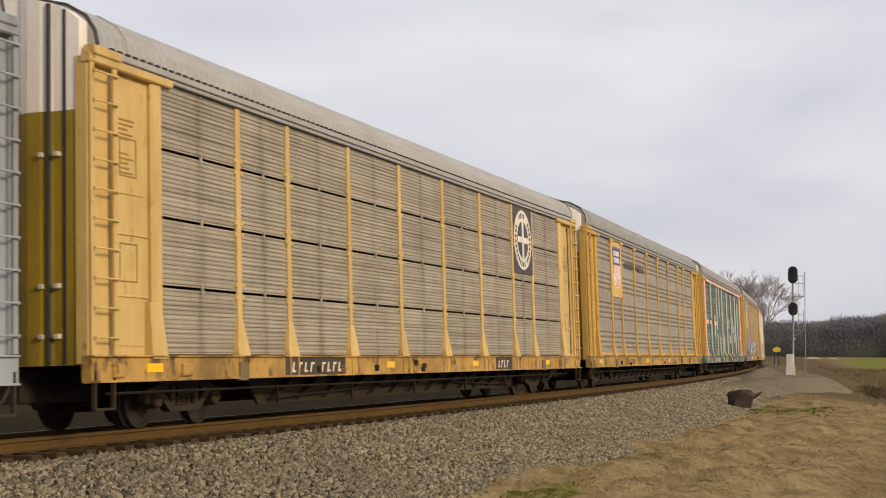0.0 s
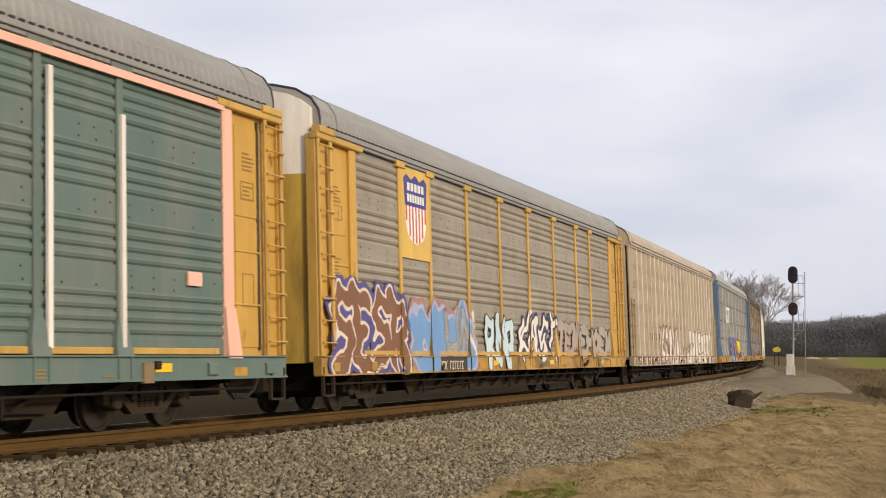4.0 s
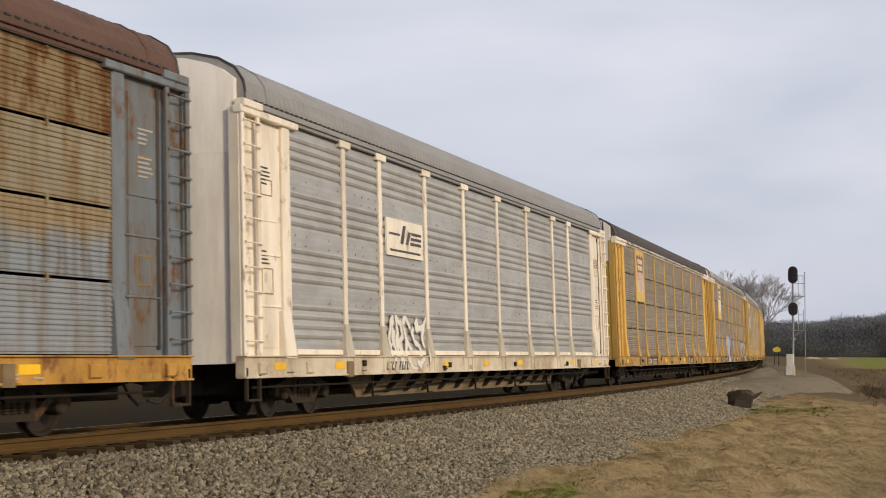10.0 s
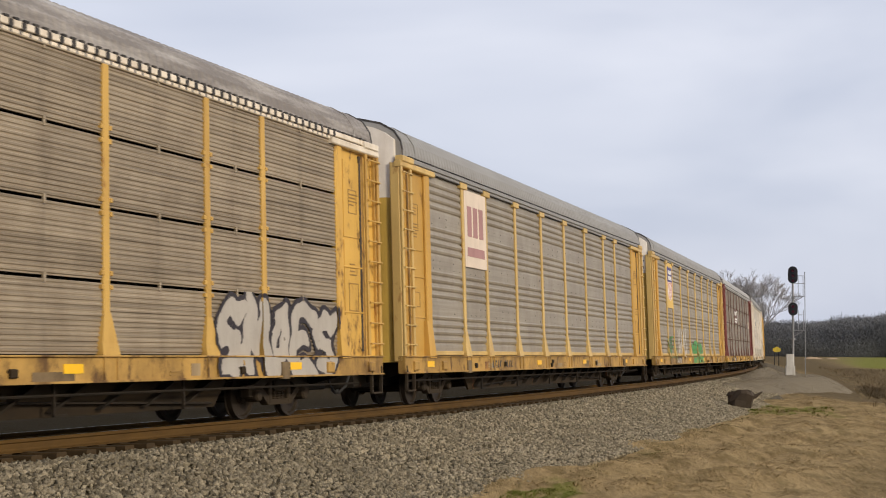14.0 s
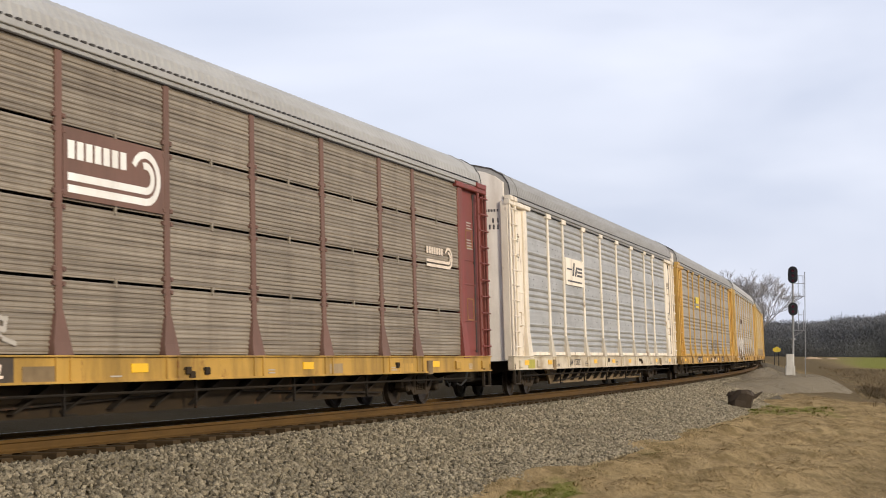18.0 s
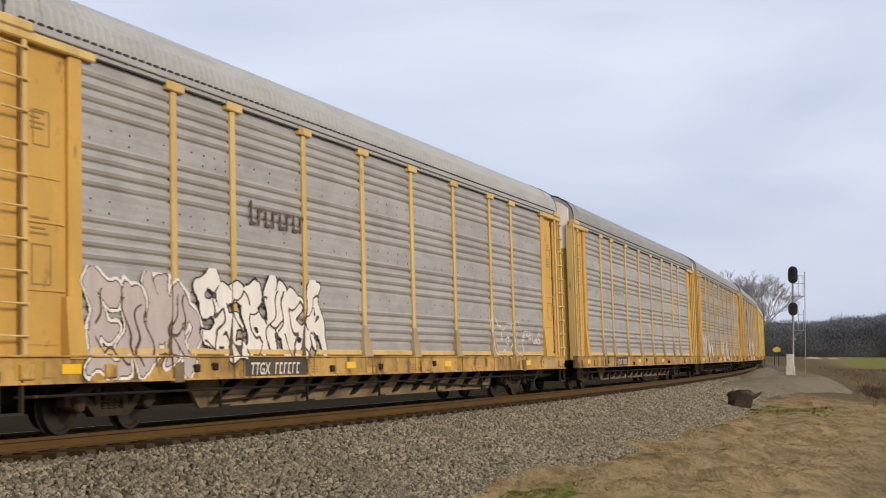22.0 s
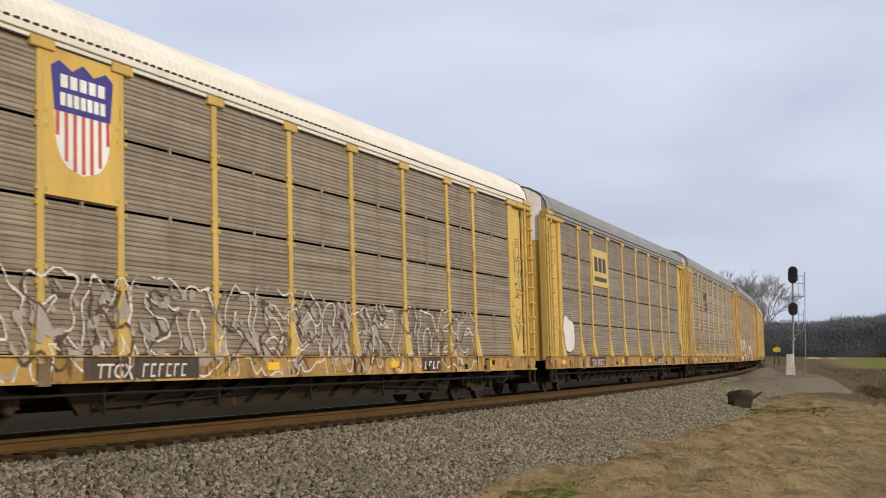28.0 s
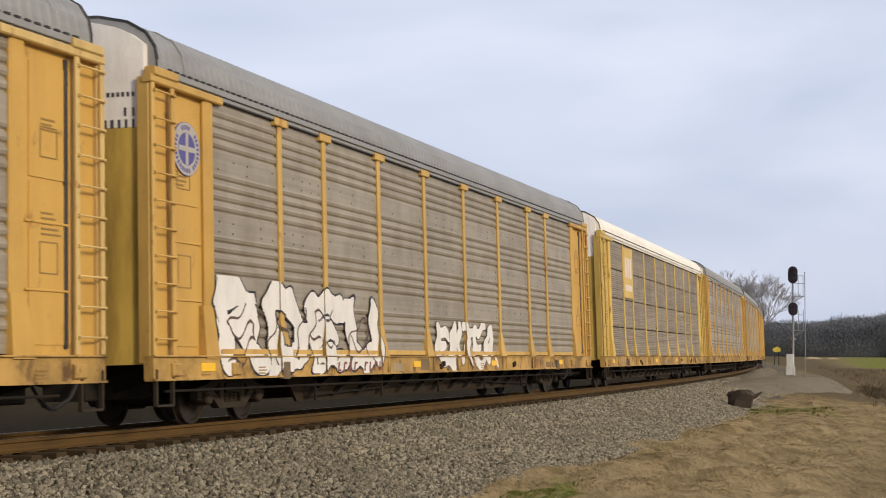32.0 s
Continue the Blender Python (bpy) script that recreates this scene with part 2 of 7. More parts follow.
def build_ground():
    xs, ys = lines(-2600, -12, 26, 2600, 0.26), lines(-1500, 17, 62, 3000, 0.34)
    verts, cover = [], []
    for y in ys:
        for x in xs:
            s, w = near_track(x, y)
            verts.append((x, y, ground_z(x, y, w)))
            g = sum(k * math.exp(-((x - cx) / rx) ** 2 - ((y - cy) / ry) ** 2) for cx, cy, rx, ry, k in GREEN)
            field = smooth(210, 250, y) * smooth(0.276, 0.315, x / max(y, 1)) if y > 0 else 0
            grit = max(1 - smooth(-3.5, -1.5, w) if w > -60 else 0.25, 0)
            weeds = max(smooth(9.5, 14, w), smooth(66, 84, y) * smooth(4, 6, w)) * (1 - field)
            cover.append((min(1, g + field), grit, weeds, 1))
    nx = len(xs)
    faces = [(j * nx + i, j * nx + i + 1, (j + 1) * nx + i + 1, (j + 1) * nx + i) for j in range(len(ys) - 1) for i in range(nx - 1)]
    me = bpy.data.meshes.new("ground")
    me.from_pydata(verts, [], faces)
    me.polygons.foreach_set("use_smooth", [True] * len(faces))
    ca = me.color_attributes.new("cover", "FLOAT_COLOR", "POINT")
    ca.data.foreach_set("color", np.array(cover, dtype=np.float32).ravel())
    me.materials.append(ground_material())
    tagged(new("ground", me), "dry winter grass, grit and a far green field", "ground", kind="structure")


build_ground()


# ---- ballast bed, ties and rails, swept along the curve ----
def sweep(name, profile, stations, mat, closed=False, jitter=0.0):
    verts, faces, n = [], [], len(profile)
    for s in stations:
        x, y, z, th = on_track(s)
        for i, (w, v) in enumerate(profile):
            dw = jitter * noise.noise((s * 0.7, w * 1.3, 7.0)) if jitter and 0 < i < n - 1 else 0
            verts.append(track_point(s, w + dw, v + dw * 0.3))
    m = n if closed else n - 1
    for j in range(len(stations) - 1):
        for i in range(m):
            a, b = j * n + i, j * n + (i + 1) % n
            faces.append((a, b, b + n, a + n))
    me = bpy.data.meshes.new(name)
    me.from_pydata(verts, [], faces)
    me.materials.append(mat)
    return me


def stone_material(name, lo, hi, island=True, rust=False):
    m, nt, b = mat_base(name)
    geo = nt.nodes.new("ShaderNodeNewGeometry")
    n = noise_at(nt, 26.0, (1, 1, 1), 5, 0.7, False)
    n2 = noise_at(nt, 0.6, (1, 1, 1), 4, 0.6, False)
    c = mixc(nt, geo.outputs["Random Per Island"], lo, hi) if island else mixc(nt, ramp(nt, n, 0.33, 0.67), lo, hi)
    c = mixc(nt, 0.3, c, mixc(nt, n, tuple(q * 0.6 for q in lo), tuple(min(1, q * 1.2) for q in hi)))
    c = mixc(nt, ramp(nt, n2, 0.5, 0.8), c, tuple((p + q) * 0.36 for p, q in zip(lo, hi)))
    if rust:
        c = mixc(nt, 0.55, c, (0.10, 0.06, 0.022))
    nt.links.new(c, b.inputs["Base Color"])
    b.inputs["Roughness"].default_value, b.inputs["Specular IOR Level"].default_value = 0.9, 0.06
    bp = nd(nt, "ShaderNodeBump", Strength=0.9, Distance=0.05)
    nt.links.new(n, bp.inputs["Height"])
    nt.links.new(bp.outputs["Normal"], b.inputs["Normal"])
    return m


BALLAST = stone_material("crushed_stone_bed", (0.0473, 0.03784, 0.02408), (0.1763, 0.1462, 0.0989), island=False)
STONE = stone_material("crushed_stones", (0.01892, 0.01548, 0.01032), (0.473, 0.4042, 0.2795))
CRIB = stone_material("rusty_crib_stones", (0.05, 0.036, 0.02), (0.16, 0.115, 0.065), island=False, rust=True)
STEEL_RUST = weathered("rusty_rail_steel", (0.098, 0.054, 0.014), (0.045, 0.025, 0.008), 0.5, 0.0, 0.75, 0.2, streak=(0.5, 0.5, 2))
RAIL_HEAD = weathered("worn_rail_head", (0.32, 0.30, 0.28), (0.15, 0.1, 0.06), 0.3, 0.0, 0.35, 0.8)
TIE_WOOD = weathered("oiled_tie_wood", (0.052, 0.033, 0.014), (0.035, 0.024, 0.012), 0.7, 0.1, 0.85, streak=(0.4, 3, 3))
STATIONS = [float(s) for s in np.concatenate([np.arange(-690, -60, 6.0), np.arange(-60, 130, 0.6), np.arange(130, 800, 6.0)])]
BED = [(0.0, -0.245), (0.85, -0.26), (1.42, -0.315), (1.75, -0.30), (1.95, -0.30), (3.0, -0.58), (4.2, -0.93), (5.6, -1.24)]
tagged(new("ballast_bed", sweep("ballast_bed", BED, STATIONS, BALLAST, jitter=0.10)), "grey crushed stone ballast bed under the track", "ballast", kind="structure")
# the far half of the bed has darker stones than the near half
tagged(new("far_shoulder", sweep("far_shoulder", [(-6.4, -1.25), (-4.9, -0.86), (-1.95, -0.235), (-1.35, -0.21), (-0.85, -0.235), (0.0, -0.245)], STATIONS, stone_material("dark_bed_stones", (0.022, 0.0148, 0.0066), (0.058, 0.041, 0.0195), island=False), jitter=0.10)), "dark ballast on the far side of the track", "ballast", kind="structure")
tagged(new("crib_ballast", sweep("crib_ballast", [(-1.25, -0.214), (-0.3, -0.222), (0.3, -0.222), (0.9, -0.225), (1.12, -0.25), (1.36, -0.305)], STATIONS, CRIB, jitter=0.02)), "rust-stained ballast between the ties", "ballast", kind="structure")


def rail_profile(c):
    half = [(0.0, -0.186), (0.07, -0.186), (0.07, -0.176), (0.022, -0.155), (0.010, -0.13), (0.010, -0.062), (0.034, -0.045), (0.036, -0.012), (0.030, -0.003), (0.0, 0.0)]
    return [(c + w, v) for w, v in half] + [(c - w, v) for w, v in half[-2:0:-1]]


track = tagged(new("railway_track"), "single banked track with rusty steel rails on wooden ties", "railway track", kind="structure")
for c in (-0.7535, 0.7535):
    r = part("rail", sweep("rail", rail_profile(c), STATIONS, STEEL_RUST, closed=True), track, "rust-brown steel rail with a bright head")
    part("rail_head_shine", sweep("rail_head", [(c - 0.024, 0.0016), (c + 0.024, 0.0016)], STATIONS, RAIL_HEAD), r)


def build_ties():
    tie = Shape().bevel_box(-0.115, 0.115, -1.42, 1.42, -0.36, -0.19, 0.015)
    tie.box(-0.10, 0.10, -0.95, -0.56, -0.19, -0.178)
    tie.box(-0.10, 0.10, 0.56, 0.95, -0.19, -0.178)
    me = tie.mesh("tie", TIE_WOOD)
    for s in np.arange(-40, 70, 0.56):
        o = part("tie", me, track)
        m = rigid_on_track(float(s), 0.3)
        o.matrix_basis = m @ pose(0, random.uniform(-0.05, 0.05), random.uniform(-0.006, 0.006), 0, 0, random.uniform(-1.2, 1.2))
    rest = Shape()
    for s in list(np.arange(-320, -40, 0.56)) + list(np.arange(70, 420, 0.56)):
        m = rigid_on_track(float(s), 0.3)
        v = [tuple(m @ Vector((x, y, z))) for z in (-0.36, -0.19) for y in (-1.36, 1.36) for x in (-0.115, 0.115)]
        rest.add(v, [(4, 5, 7, 6), (0, 1, 5, 4), (2, 6, 7, 3), (0, 4, 6, 2), (1, 3, 7, 5)])
    o = part("far_ties", rest.mesh("far_ties", TIE_WOOD, recalc=False), track)
    o["kind"] = "stuff"


build_ties()


def scatter_stones(name, label, spans, mat, seed):
    """Loose stones, each an uneven lump, on the shoulder of the bed. spans: s0, s1, w0, w1, how many, size."""
    rng = np.random.default_rng(seed)
    base = np.array([(1, 0, 0), (-1, 0, 0), (0, 1, 0), (0, -1, 0), (0, 0, 1), (0, 0, -1)], float)
    tri = np.array([(0, 2, 4), (2, 1, 4), (1, 3, 4), (3, 0, 4), (2, 0, 5), (1, 2, 5), (3, 1, 5), (0, 3, 5)])
    prof_w, prof_v = [-1.35] + [p[0] for p in BED], [-0.21] + [p[1] for p in BED]
    vs, fs, o = [], [], 0
    for s0, s1, w0, w1, count, size in spans:
        s, w = rng.uniform(s0, s1, count), rng.uniform(w0, w1, count)
        x, y, z, th = (np.interp(s, _S, a) for a in (_X, _Y, _Z, _th))
        v = np.interp(w, prof_w, prof_v)
        b = radians(BANK)
        ww, vv = w * math.cos(b) - v * math.sin(b), w * math.sin(b) + v * math.cos(b)
        c = np.stack([x + np.cos(th) * ww, y - np.sin(th) * ww, z + vv], 1)
        r = size * rng.uniform(0.6, 1.35, (count, 1)) * np.array([[1, 1, 1]])
        pts = base[None] * r[:, None, :] * rng.uniform(0.55, 1.15, (count, 6, 3)) + rng.uniform(-0.3, 0.3, (count, 6, 3)) * r[:, None, :]
        q = rng.normal(size=(count, 4))
        q /= np.linalg.norm(q, axis=1, keepdims=True)
        a, bq, cq, dq = q.T
        R = np.stack([1 - 2 * (cq * cq + dq * dq), 2 * (bq * cq - a * dq), 2 * (bq * dq + a * cq), 2 * (bq * cq + a * dq), 1 - 2 * (bq * bq + dq * dq), 2 * (cq * dq - a * bq), 2 * (bq * dq - a * cq), 2 * (cq * dq + a * bq), 1 - 2 * (bq * bq + cq * cq)], 1).reshape(-1, 3, 3)
        pts = np.einsum("nij,nkj->nki", R, pts) + c[:, None, :] + np.array([0, 0, 0.35 * size])
        vs.append(pts.reshape(-1, 3))
        fs.append((tri[None] + (np.arange(count) * 6)[:, None, None] + o).reshape(-1, 3))
        o += count * 6
    vs, fs = np.concatenate(vs), np.concatenate(fs)
    me = bpy.data.meshes.new(name)
    me.vertices.add(len(vs))
    me.vertices.foreach_set("co", vs.astype(np.float32).ravel())
    me.loops.add(len(fs) * 3)
    me.loops.foreach_set("vertex_index", fs.astype(np.int32).ravel())
    me.polygons.add(len(fs))
    me.polygons.foreach_set("loop_start", np.arange(0, len(fs) * 3, 3, dtype=np.int32))
    me.update(calc_edges=True)
    me.materials.append(mat)
    return tagged(new(name, me), label, "gravel", kind="stuff")


scatter_stones("ballast_stones", "loose grey crushed stones on the ballast shoulder", [(-26, -8, 1.45, 5.7, 27000, 0.051), (-8, 8, 1.45, 5.65, 23000, 0.053), (8, 30, 1.45, 5.6, 20000, 0.060), (30, 75, 1.45, 5.0, 14000, 0.07)], STONE, 4)
scatter_stones("crib_stones", "rust-stained stones between the ties", [(-26, 12, -1.3, 1.5, 6000, 0.032)], CRIB, 5)


# ---- signal mast on its gravel pad ----
BLACK = weathered("black_signal_paint", (0.018, 0.018, 0.022), (0.06, 0.05, 0.05), 0.3, 0, 0.6)
RED_GLASS = weathered("dark_red_lens", (0.11, 0.02, 0.035), (0.04, 0.02, 0.02), 0.2, 0, 0.15)
ALU = weathered("aluminium_mast", (0.30, 0.30, 0.30), (0.15, 0.15, 0.15), 0.4, 0, 0.45, 0.4)
CASE = weathered("pale_case_paint", (0.60, 0.58, 0.54), (0.3, 0.28, 0.22), 0.5, 0.1, 0.6)
YELLOW_SIGN = weathered("yellow_sign_paint", (0.55, 0.42, 0.05), (0.3, 0.2, 0.05), 0.3, 0, 0.5)


def oval(w, h, n=24):
    k = h / 2 - w / 2
    return [(w / 2 * math.cos(2 * math.pi * i / n), (k if i < n / 2 else -k) + w / 2 * math.sin(2 * math.pi * i / n)) for i in range(n)]


def build_signal():
    x, y = SIGNAL
    z = -0.32
    sig = tagged(new("railway_signal"), "two-headed railway signal mast with black oval targets and ladder", "signal")
    sig.matrix_basis = pose(x, y, z, 0, 0, -12)
    part("mast", Shape().rod((0, 0, 0), (0, 0, 7.4), 0.075, 10).rod((0, 0, 2.35), (0, 0, 2.5), 0.16, 8).mesh("mast", ALU), sig, "grey aluminium mast")
    base = Shape().bevel_box(-0.55, 0.12, -0.45, 0.35, -0.5, 0.5, 0.05).bevel_box(-0.5, 0.05, -0.4, 0.3, 0.5, 1.35, 0.05)
    part("equipment_case", base.mesh("equipment_case", CASE), sig, "pale grey signal equipment case")
    for h, top, tall in ((6.98, True, 1.22), (4.55, False, 0.94)):
        head = part("signal_head", Shape().prism([(a, b + h) for a, b in oval(0.68 if top else 0.66, tall)], 1, -0.30, -0.26).mesh("target", BLACK), sig, "black oval signal target")
        for i, dz in enumerate((0.3, -0.05, -0.4) if top else (0.18, -0.18)):
            lens = Shape().lathe([(0.0, 0), (0.11, 0), (0.11, 0.02)], 1, (0, -0.325, h + dz), 14)
            part("lens", lens.mesh("lens", RED_GLASS), head, "unlit dark lens")
            hood = Shape()
            for a in range(9):
                t0, t1 = math.pi * (a / 9 * 1.2 - 0.1), math.pi * ((a + 1) / 9 * 1.2 - 0.1)
                p = [(0.13 * math.cos(t), yy, h + dz + 0.13 * math.sin(t)) for t in (t0, t1) for yy in (-0.3, -0.52)]
                hood.add(p, [(0, 1, 3, 2)])
            part("hood", hood.mesh("hood", BLACK), head)
        part("housing", Shape().bevel_box(-0.2, 0.2, -0.26, -0.06, h - tall * 0.36, h + tall * 0.36, 0.03).mesh("housing", BLACK), head)
        c = Shape()
        for dz in (0.55, 0.0, -0.9) if top else (0.2, -1.1):
            c.rod((0.1, 0, h - 0.6 + dz), (0.78, 0, h - 0.6 + dz), 0.02)
        for dx in (0.38, 0.72):
            c.rod((dx, 0, h - 1.5), (dx, 0, h - 0.05), 0.02)
        c.rod((0.05, 0, h - 1.95), (0.75, 0, h - 1.5), 0.025)
        c.box(0.1, 0.8, -0.25, 0.25, h - 1.53, h - 1.49)
        part("platform", c.mesh("platform", ALU), sig, "small service platform with railing")
    ladder = Shape()
    for dy in (-0.17, 0.17):
        ladder.rod((0.84, dy, -0.1), (0.84, dy, 7.2), 0.02)
    part("ladder_rails", ladder.mesh("ladder_rails", ALU), sig)
    rung = Shape().rod((0.84, -0.17, 0), (0.84, 0.17, 0), 0.012, 5).mesh("rung", ALU)
    for i in range(22):
        part("rung", rung, sig, at=pose(0, 0, 0.2 + 0.31 * i))


build_signal()


PAD_S = (34.0, 46.0, 56.0, 62.0, 68.0, 78.0, 92.0)
PAD_TOP = (2.0, 3.2, 4.6, 6.0, 6.3, 4.6, 2.0)
PAD_TOE = (5.0, 7.6, 8.6, 9.6, 9.8, 8.4, 5.0)


def pad_point(s, q):
    """A point of the signal's gravel pad: q from 0 at the track to 1 at its crest and 2 at its toe."""
    a, b = float(np.interp(s, PAD_S, PAD_TOP)), float(np.interp(s, PAD_S, PAD_TOE))
    w = 1.5 + (a - 1.5) * q if q < 1 else a + (b - a) * (q - 1)
    x, y, z, th = on_track(s)
    lift = float(np.interp(s, (34, 50, 62, 70, 80, 92), (0.0, 0.05, 0.16, 0.20, 0.12, 0.0)))
    # the crest is rounded off into the side slope
    k = q - 1
    v = -0.24 + (lift - 0.07) * q if q < 1 else lift - 0.31 - (1.55 + lift) * (k * k * (1.6 - 0.6 * k))
    # a ridge of heaped ballast close to the track
    v += 0.48 * math.exp(-((w - 2.7) / 0.75) ** 2) * smooth(50, 64, s) * (1 - smooth(78, 90, s)) * smooth(1.5, 2.2, w)
    lump = 0.05 * noise.noise((s * 0.35, w * 0.6, 4.0)) + 0.025 * noise.noise((s * 1.1, w * 1.6, 1.0))
    return (x + math.cos(th) * w, y - math.sin(th) * w, z + v + lump)


def build_pad():
    """Gravel pad that carries the signal, widening out from the ballast shoulder."""
    ss, qs = [float(v) for v in np.arange(34, 92.1, 0.6)], [0.05 * i for i in range(41)]
    verts = [pad_point(s, q) for s in ss for q in qs]
    n = len(qs)
    faces = [(j * n + i, j * n + i + 1, (j + 1) * n + i + 1, (j + 1) * n + i) for j in range(len(ss) - 1) for i in range(n - 1)]
    me = bpy.data.meshes.new("gravel_pad")
    me.from_pydata(verts, [], faces)
    me.polygons.foreach_set("use_smooth", [True] * len(faces))
    me.materials.append(stone_material("pad_gravel", (0.14, 0.116, 0.080), (0.245, 0.206, 0.145), island=False))
    tagged(new("gravel_pad", me), "raised gravel pad round the signal", "gravel", kind="structure")


build_pad()


def pad_stones():
    """Loose stones over the signal's gravel pad."""
    rng = random.Random(8)
    sh = Shape()
    for i in range(7000):
        c = Vector(pad_point(rng.uniform(36, 80), rng.uniform(0.0, 1.85)))
        r = rng.uniform(0.02, 0.05)
        p = [c + Vector((rng.uniform(-1, 1), rng.uniform(-1, 1), rng.uniform(-0.6, 1))).normalized() * r for _ in range(4)]
        sh.add([tuple(q) for q in p], [(0, 1, 2), (0, 2, 3), (0, 3, 1), (1, 3, 2)])
    tagged(new("pad_stones", sh.mesh("pad_stones", stone_material("pad_pebbles", (0.11, 0.09, 0.06), (0.36, 0.305, 0.215)), recalc=False)), "loose grey stones on the signal's gravel pad", "gravel", kind="stuff")


pad_stones()


# ---- trees and woods ----
BARK = weathered("grey_bark", (0.20, 0.19, 0.185), (0.10, 0.09, 0.085), 0.5, 0, 0.9)
TWIG = weathered("bare_twigs", (0.30, 0.285, 0.285), (0.22, 0.205, 0.205), 0.4, 0, 0.95)


def limb(sh, a, b, r0, r1, n=5):
    q = (b - a).to_track_quat("Z", "Y").to_matrix()
    v = []
    for p, r in ((a, r0), (b, r1)):
        for i in range(n):
            t = 2 * math.pi * i / n
            v.append(tuple(p + q @ Vector((r * math.cos(t), r * math.sin(t), 0))))
    sh.add(v, [(i, (i + 1) % n, n + (i + 1) % n, n + i) for i in range(n)])


def bare_tree(rng, height, levels=6, limbs=10):
    """A bare fan-shaped crown: limbs rise steeply from a short trunk and fork again and again; returns wood and twigs."""
    wood, twig = Shape(), Shape()
    thin = height * 0.00062

    def grow(p, d, length, r, lev):
        # a limb in two pieces, bending upwards
        bend = (d + Vector((rng.uniform(-0.10, 0.10), rng.uniform(-0.10, 0.10), 0.10))).normalized()
        m, e = p + d * length * 0.5, p + d * length * 0.5 + bend * length * 0.5
        sh, n = (wood, 5) if lev >= levels - 2 else (twig, 3)
        limb(sh, p, m, max(r, thin), max(r * 0.85, thin), n)
        limb(sh, m, e, max(r * 0.85, thin), max(r * 0.62, thin * 0.7), n)
        if lev == 0:
            return
        for k in range(3 if lev > 1 else 8):
            axis = Vector((rng.uniform(-1, 1), rng.uniform(-1, 1), rng.uniform(-0.55, 0.65))).normalized()
            nd_ = (bend + axis * rng.uniform(0.35, 0.62)).normalized()
            f = rng.uniform(0.5, 1.0)
            grow(m.lerp(e, f * 2 - 1) if f > 0.5 else m, nd_, length * rng.uniform(0.60, 0.80), r * 0.58, lev - 1)
    top = Vector((0.02, 0.01, 1)) * height * 0.22
    limb(wood, Vector((0, 0, -0.5)), top, height * 0.024, height * 0.018, 8)
    for k in range(limbs):
        a = 2 * math.pi * (k + rng.uniform(-0.3, 0.3)) / limbs
        lean = rng.uniform(0.45, 1.35) if k else 0.05
        d = Vector((math.cos(a) * lean, math.sin(a) * lean, 1)).normalized()
        grow(top * rng.uniform(0.75, 1.0), d, height * rng.uniform(0.22, 0.27), height * 0.0062, levels - 1)
    return wood, twig


def soft_crown(rng, n):
    """A small far crown as seen through haze: a rounded cloud of short twig slivers on a stem, one unit high."""
    sh = Shape()
    limb(sh, Vector((0, 0, 0)), Vector((0, 0, 0.6)), 0.014, 0.008, 3)
    for i in range(n):
        a, u = rng.uniform(0, 6.28), rng.random() ** 0.5
        zz = rng.uniform(-1, 1)
        rad = 0.36 * u * math.sqrt(1 - zz * zz) + 0.03
        c = Vector((math.cos(a) * rad, math.sin(a) * rad, 0.56 + 0.44 * zz * rng.uniform(0.7, 1.0)))
        d = Vector((math.cos(a) * 0.6 + rng.uniform(-0.5, 0.5), math.sin(a) * 0.6 + rng.uniform(-0.5, 0.5), 0.9)).normalized() * rng.uniform(0.04, 0.10)
        side = Vector((rng.uniform(-1, 1), rng.uniform(-1, 1), rng.uniform(-0.4, 0.4))).normalized() * rng.uniform(0.003, 0.0075)
        sh.add([tuple(c - side), tuple(c + side), tuple(c + d)], [(0, 1, 2)])
    return np.array(sh.v), sh.f


def planted(big, kind, x, y, h, wide, a, z=-1.7):
    v, f = kind
    R = np.array([[math.cos(a), -math.sin(a), 0], [math.sin(a), math.cos(a), 0], [0, 0, 1]])
    vv = (v @ R.T) * np.array([h * wide, h * wide, h]) + np.array([x, y, z])
    big.add(vv.tolist(), f)


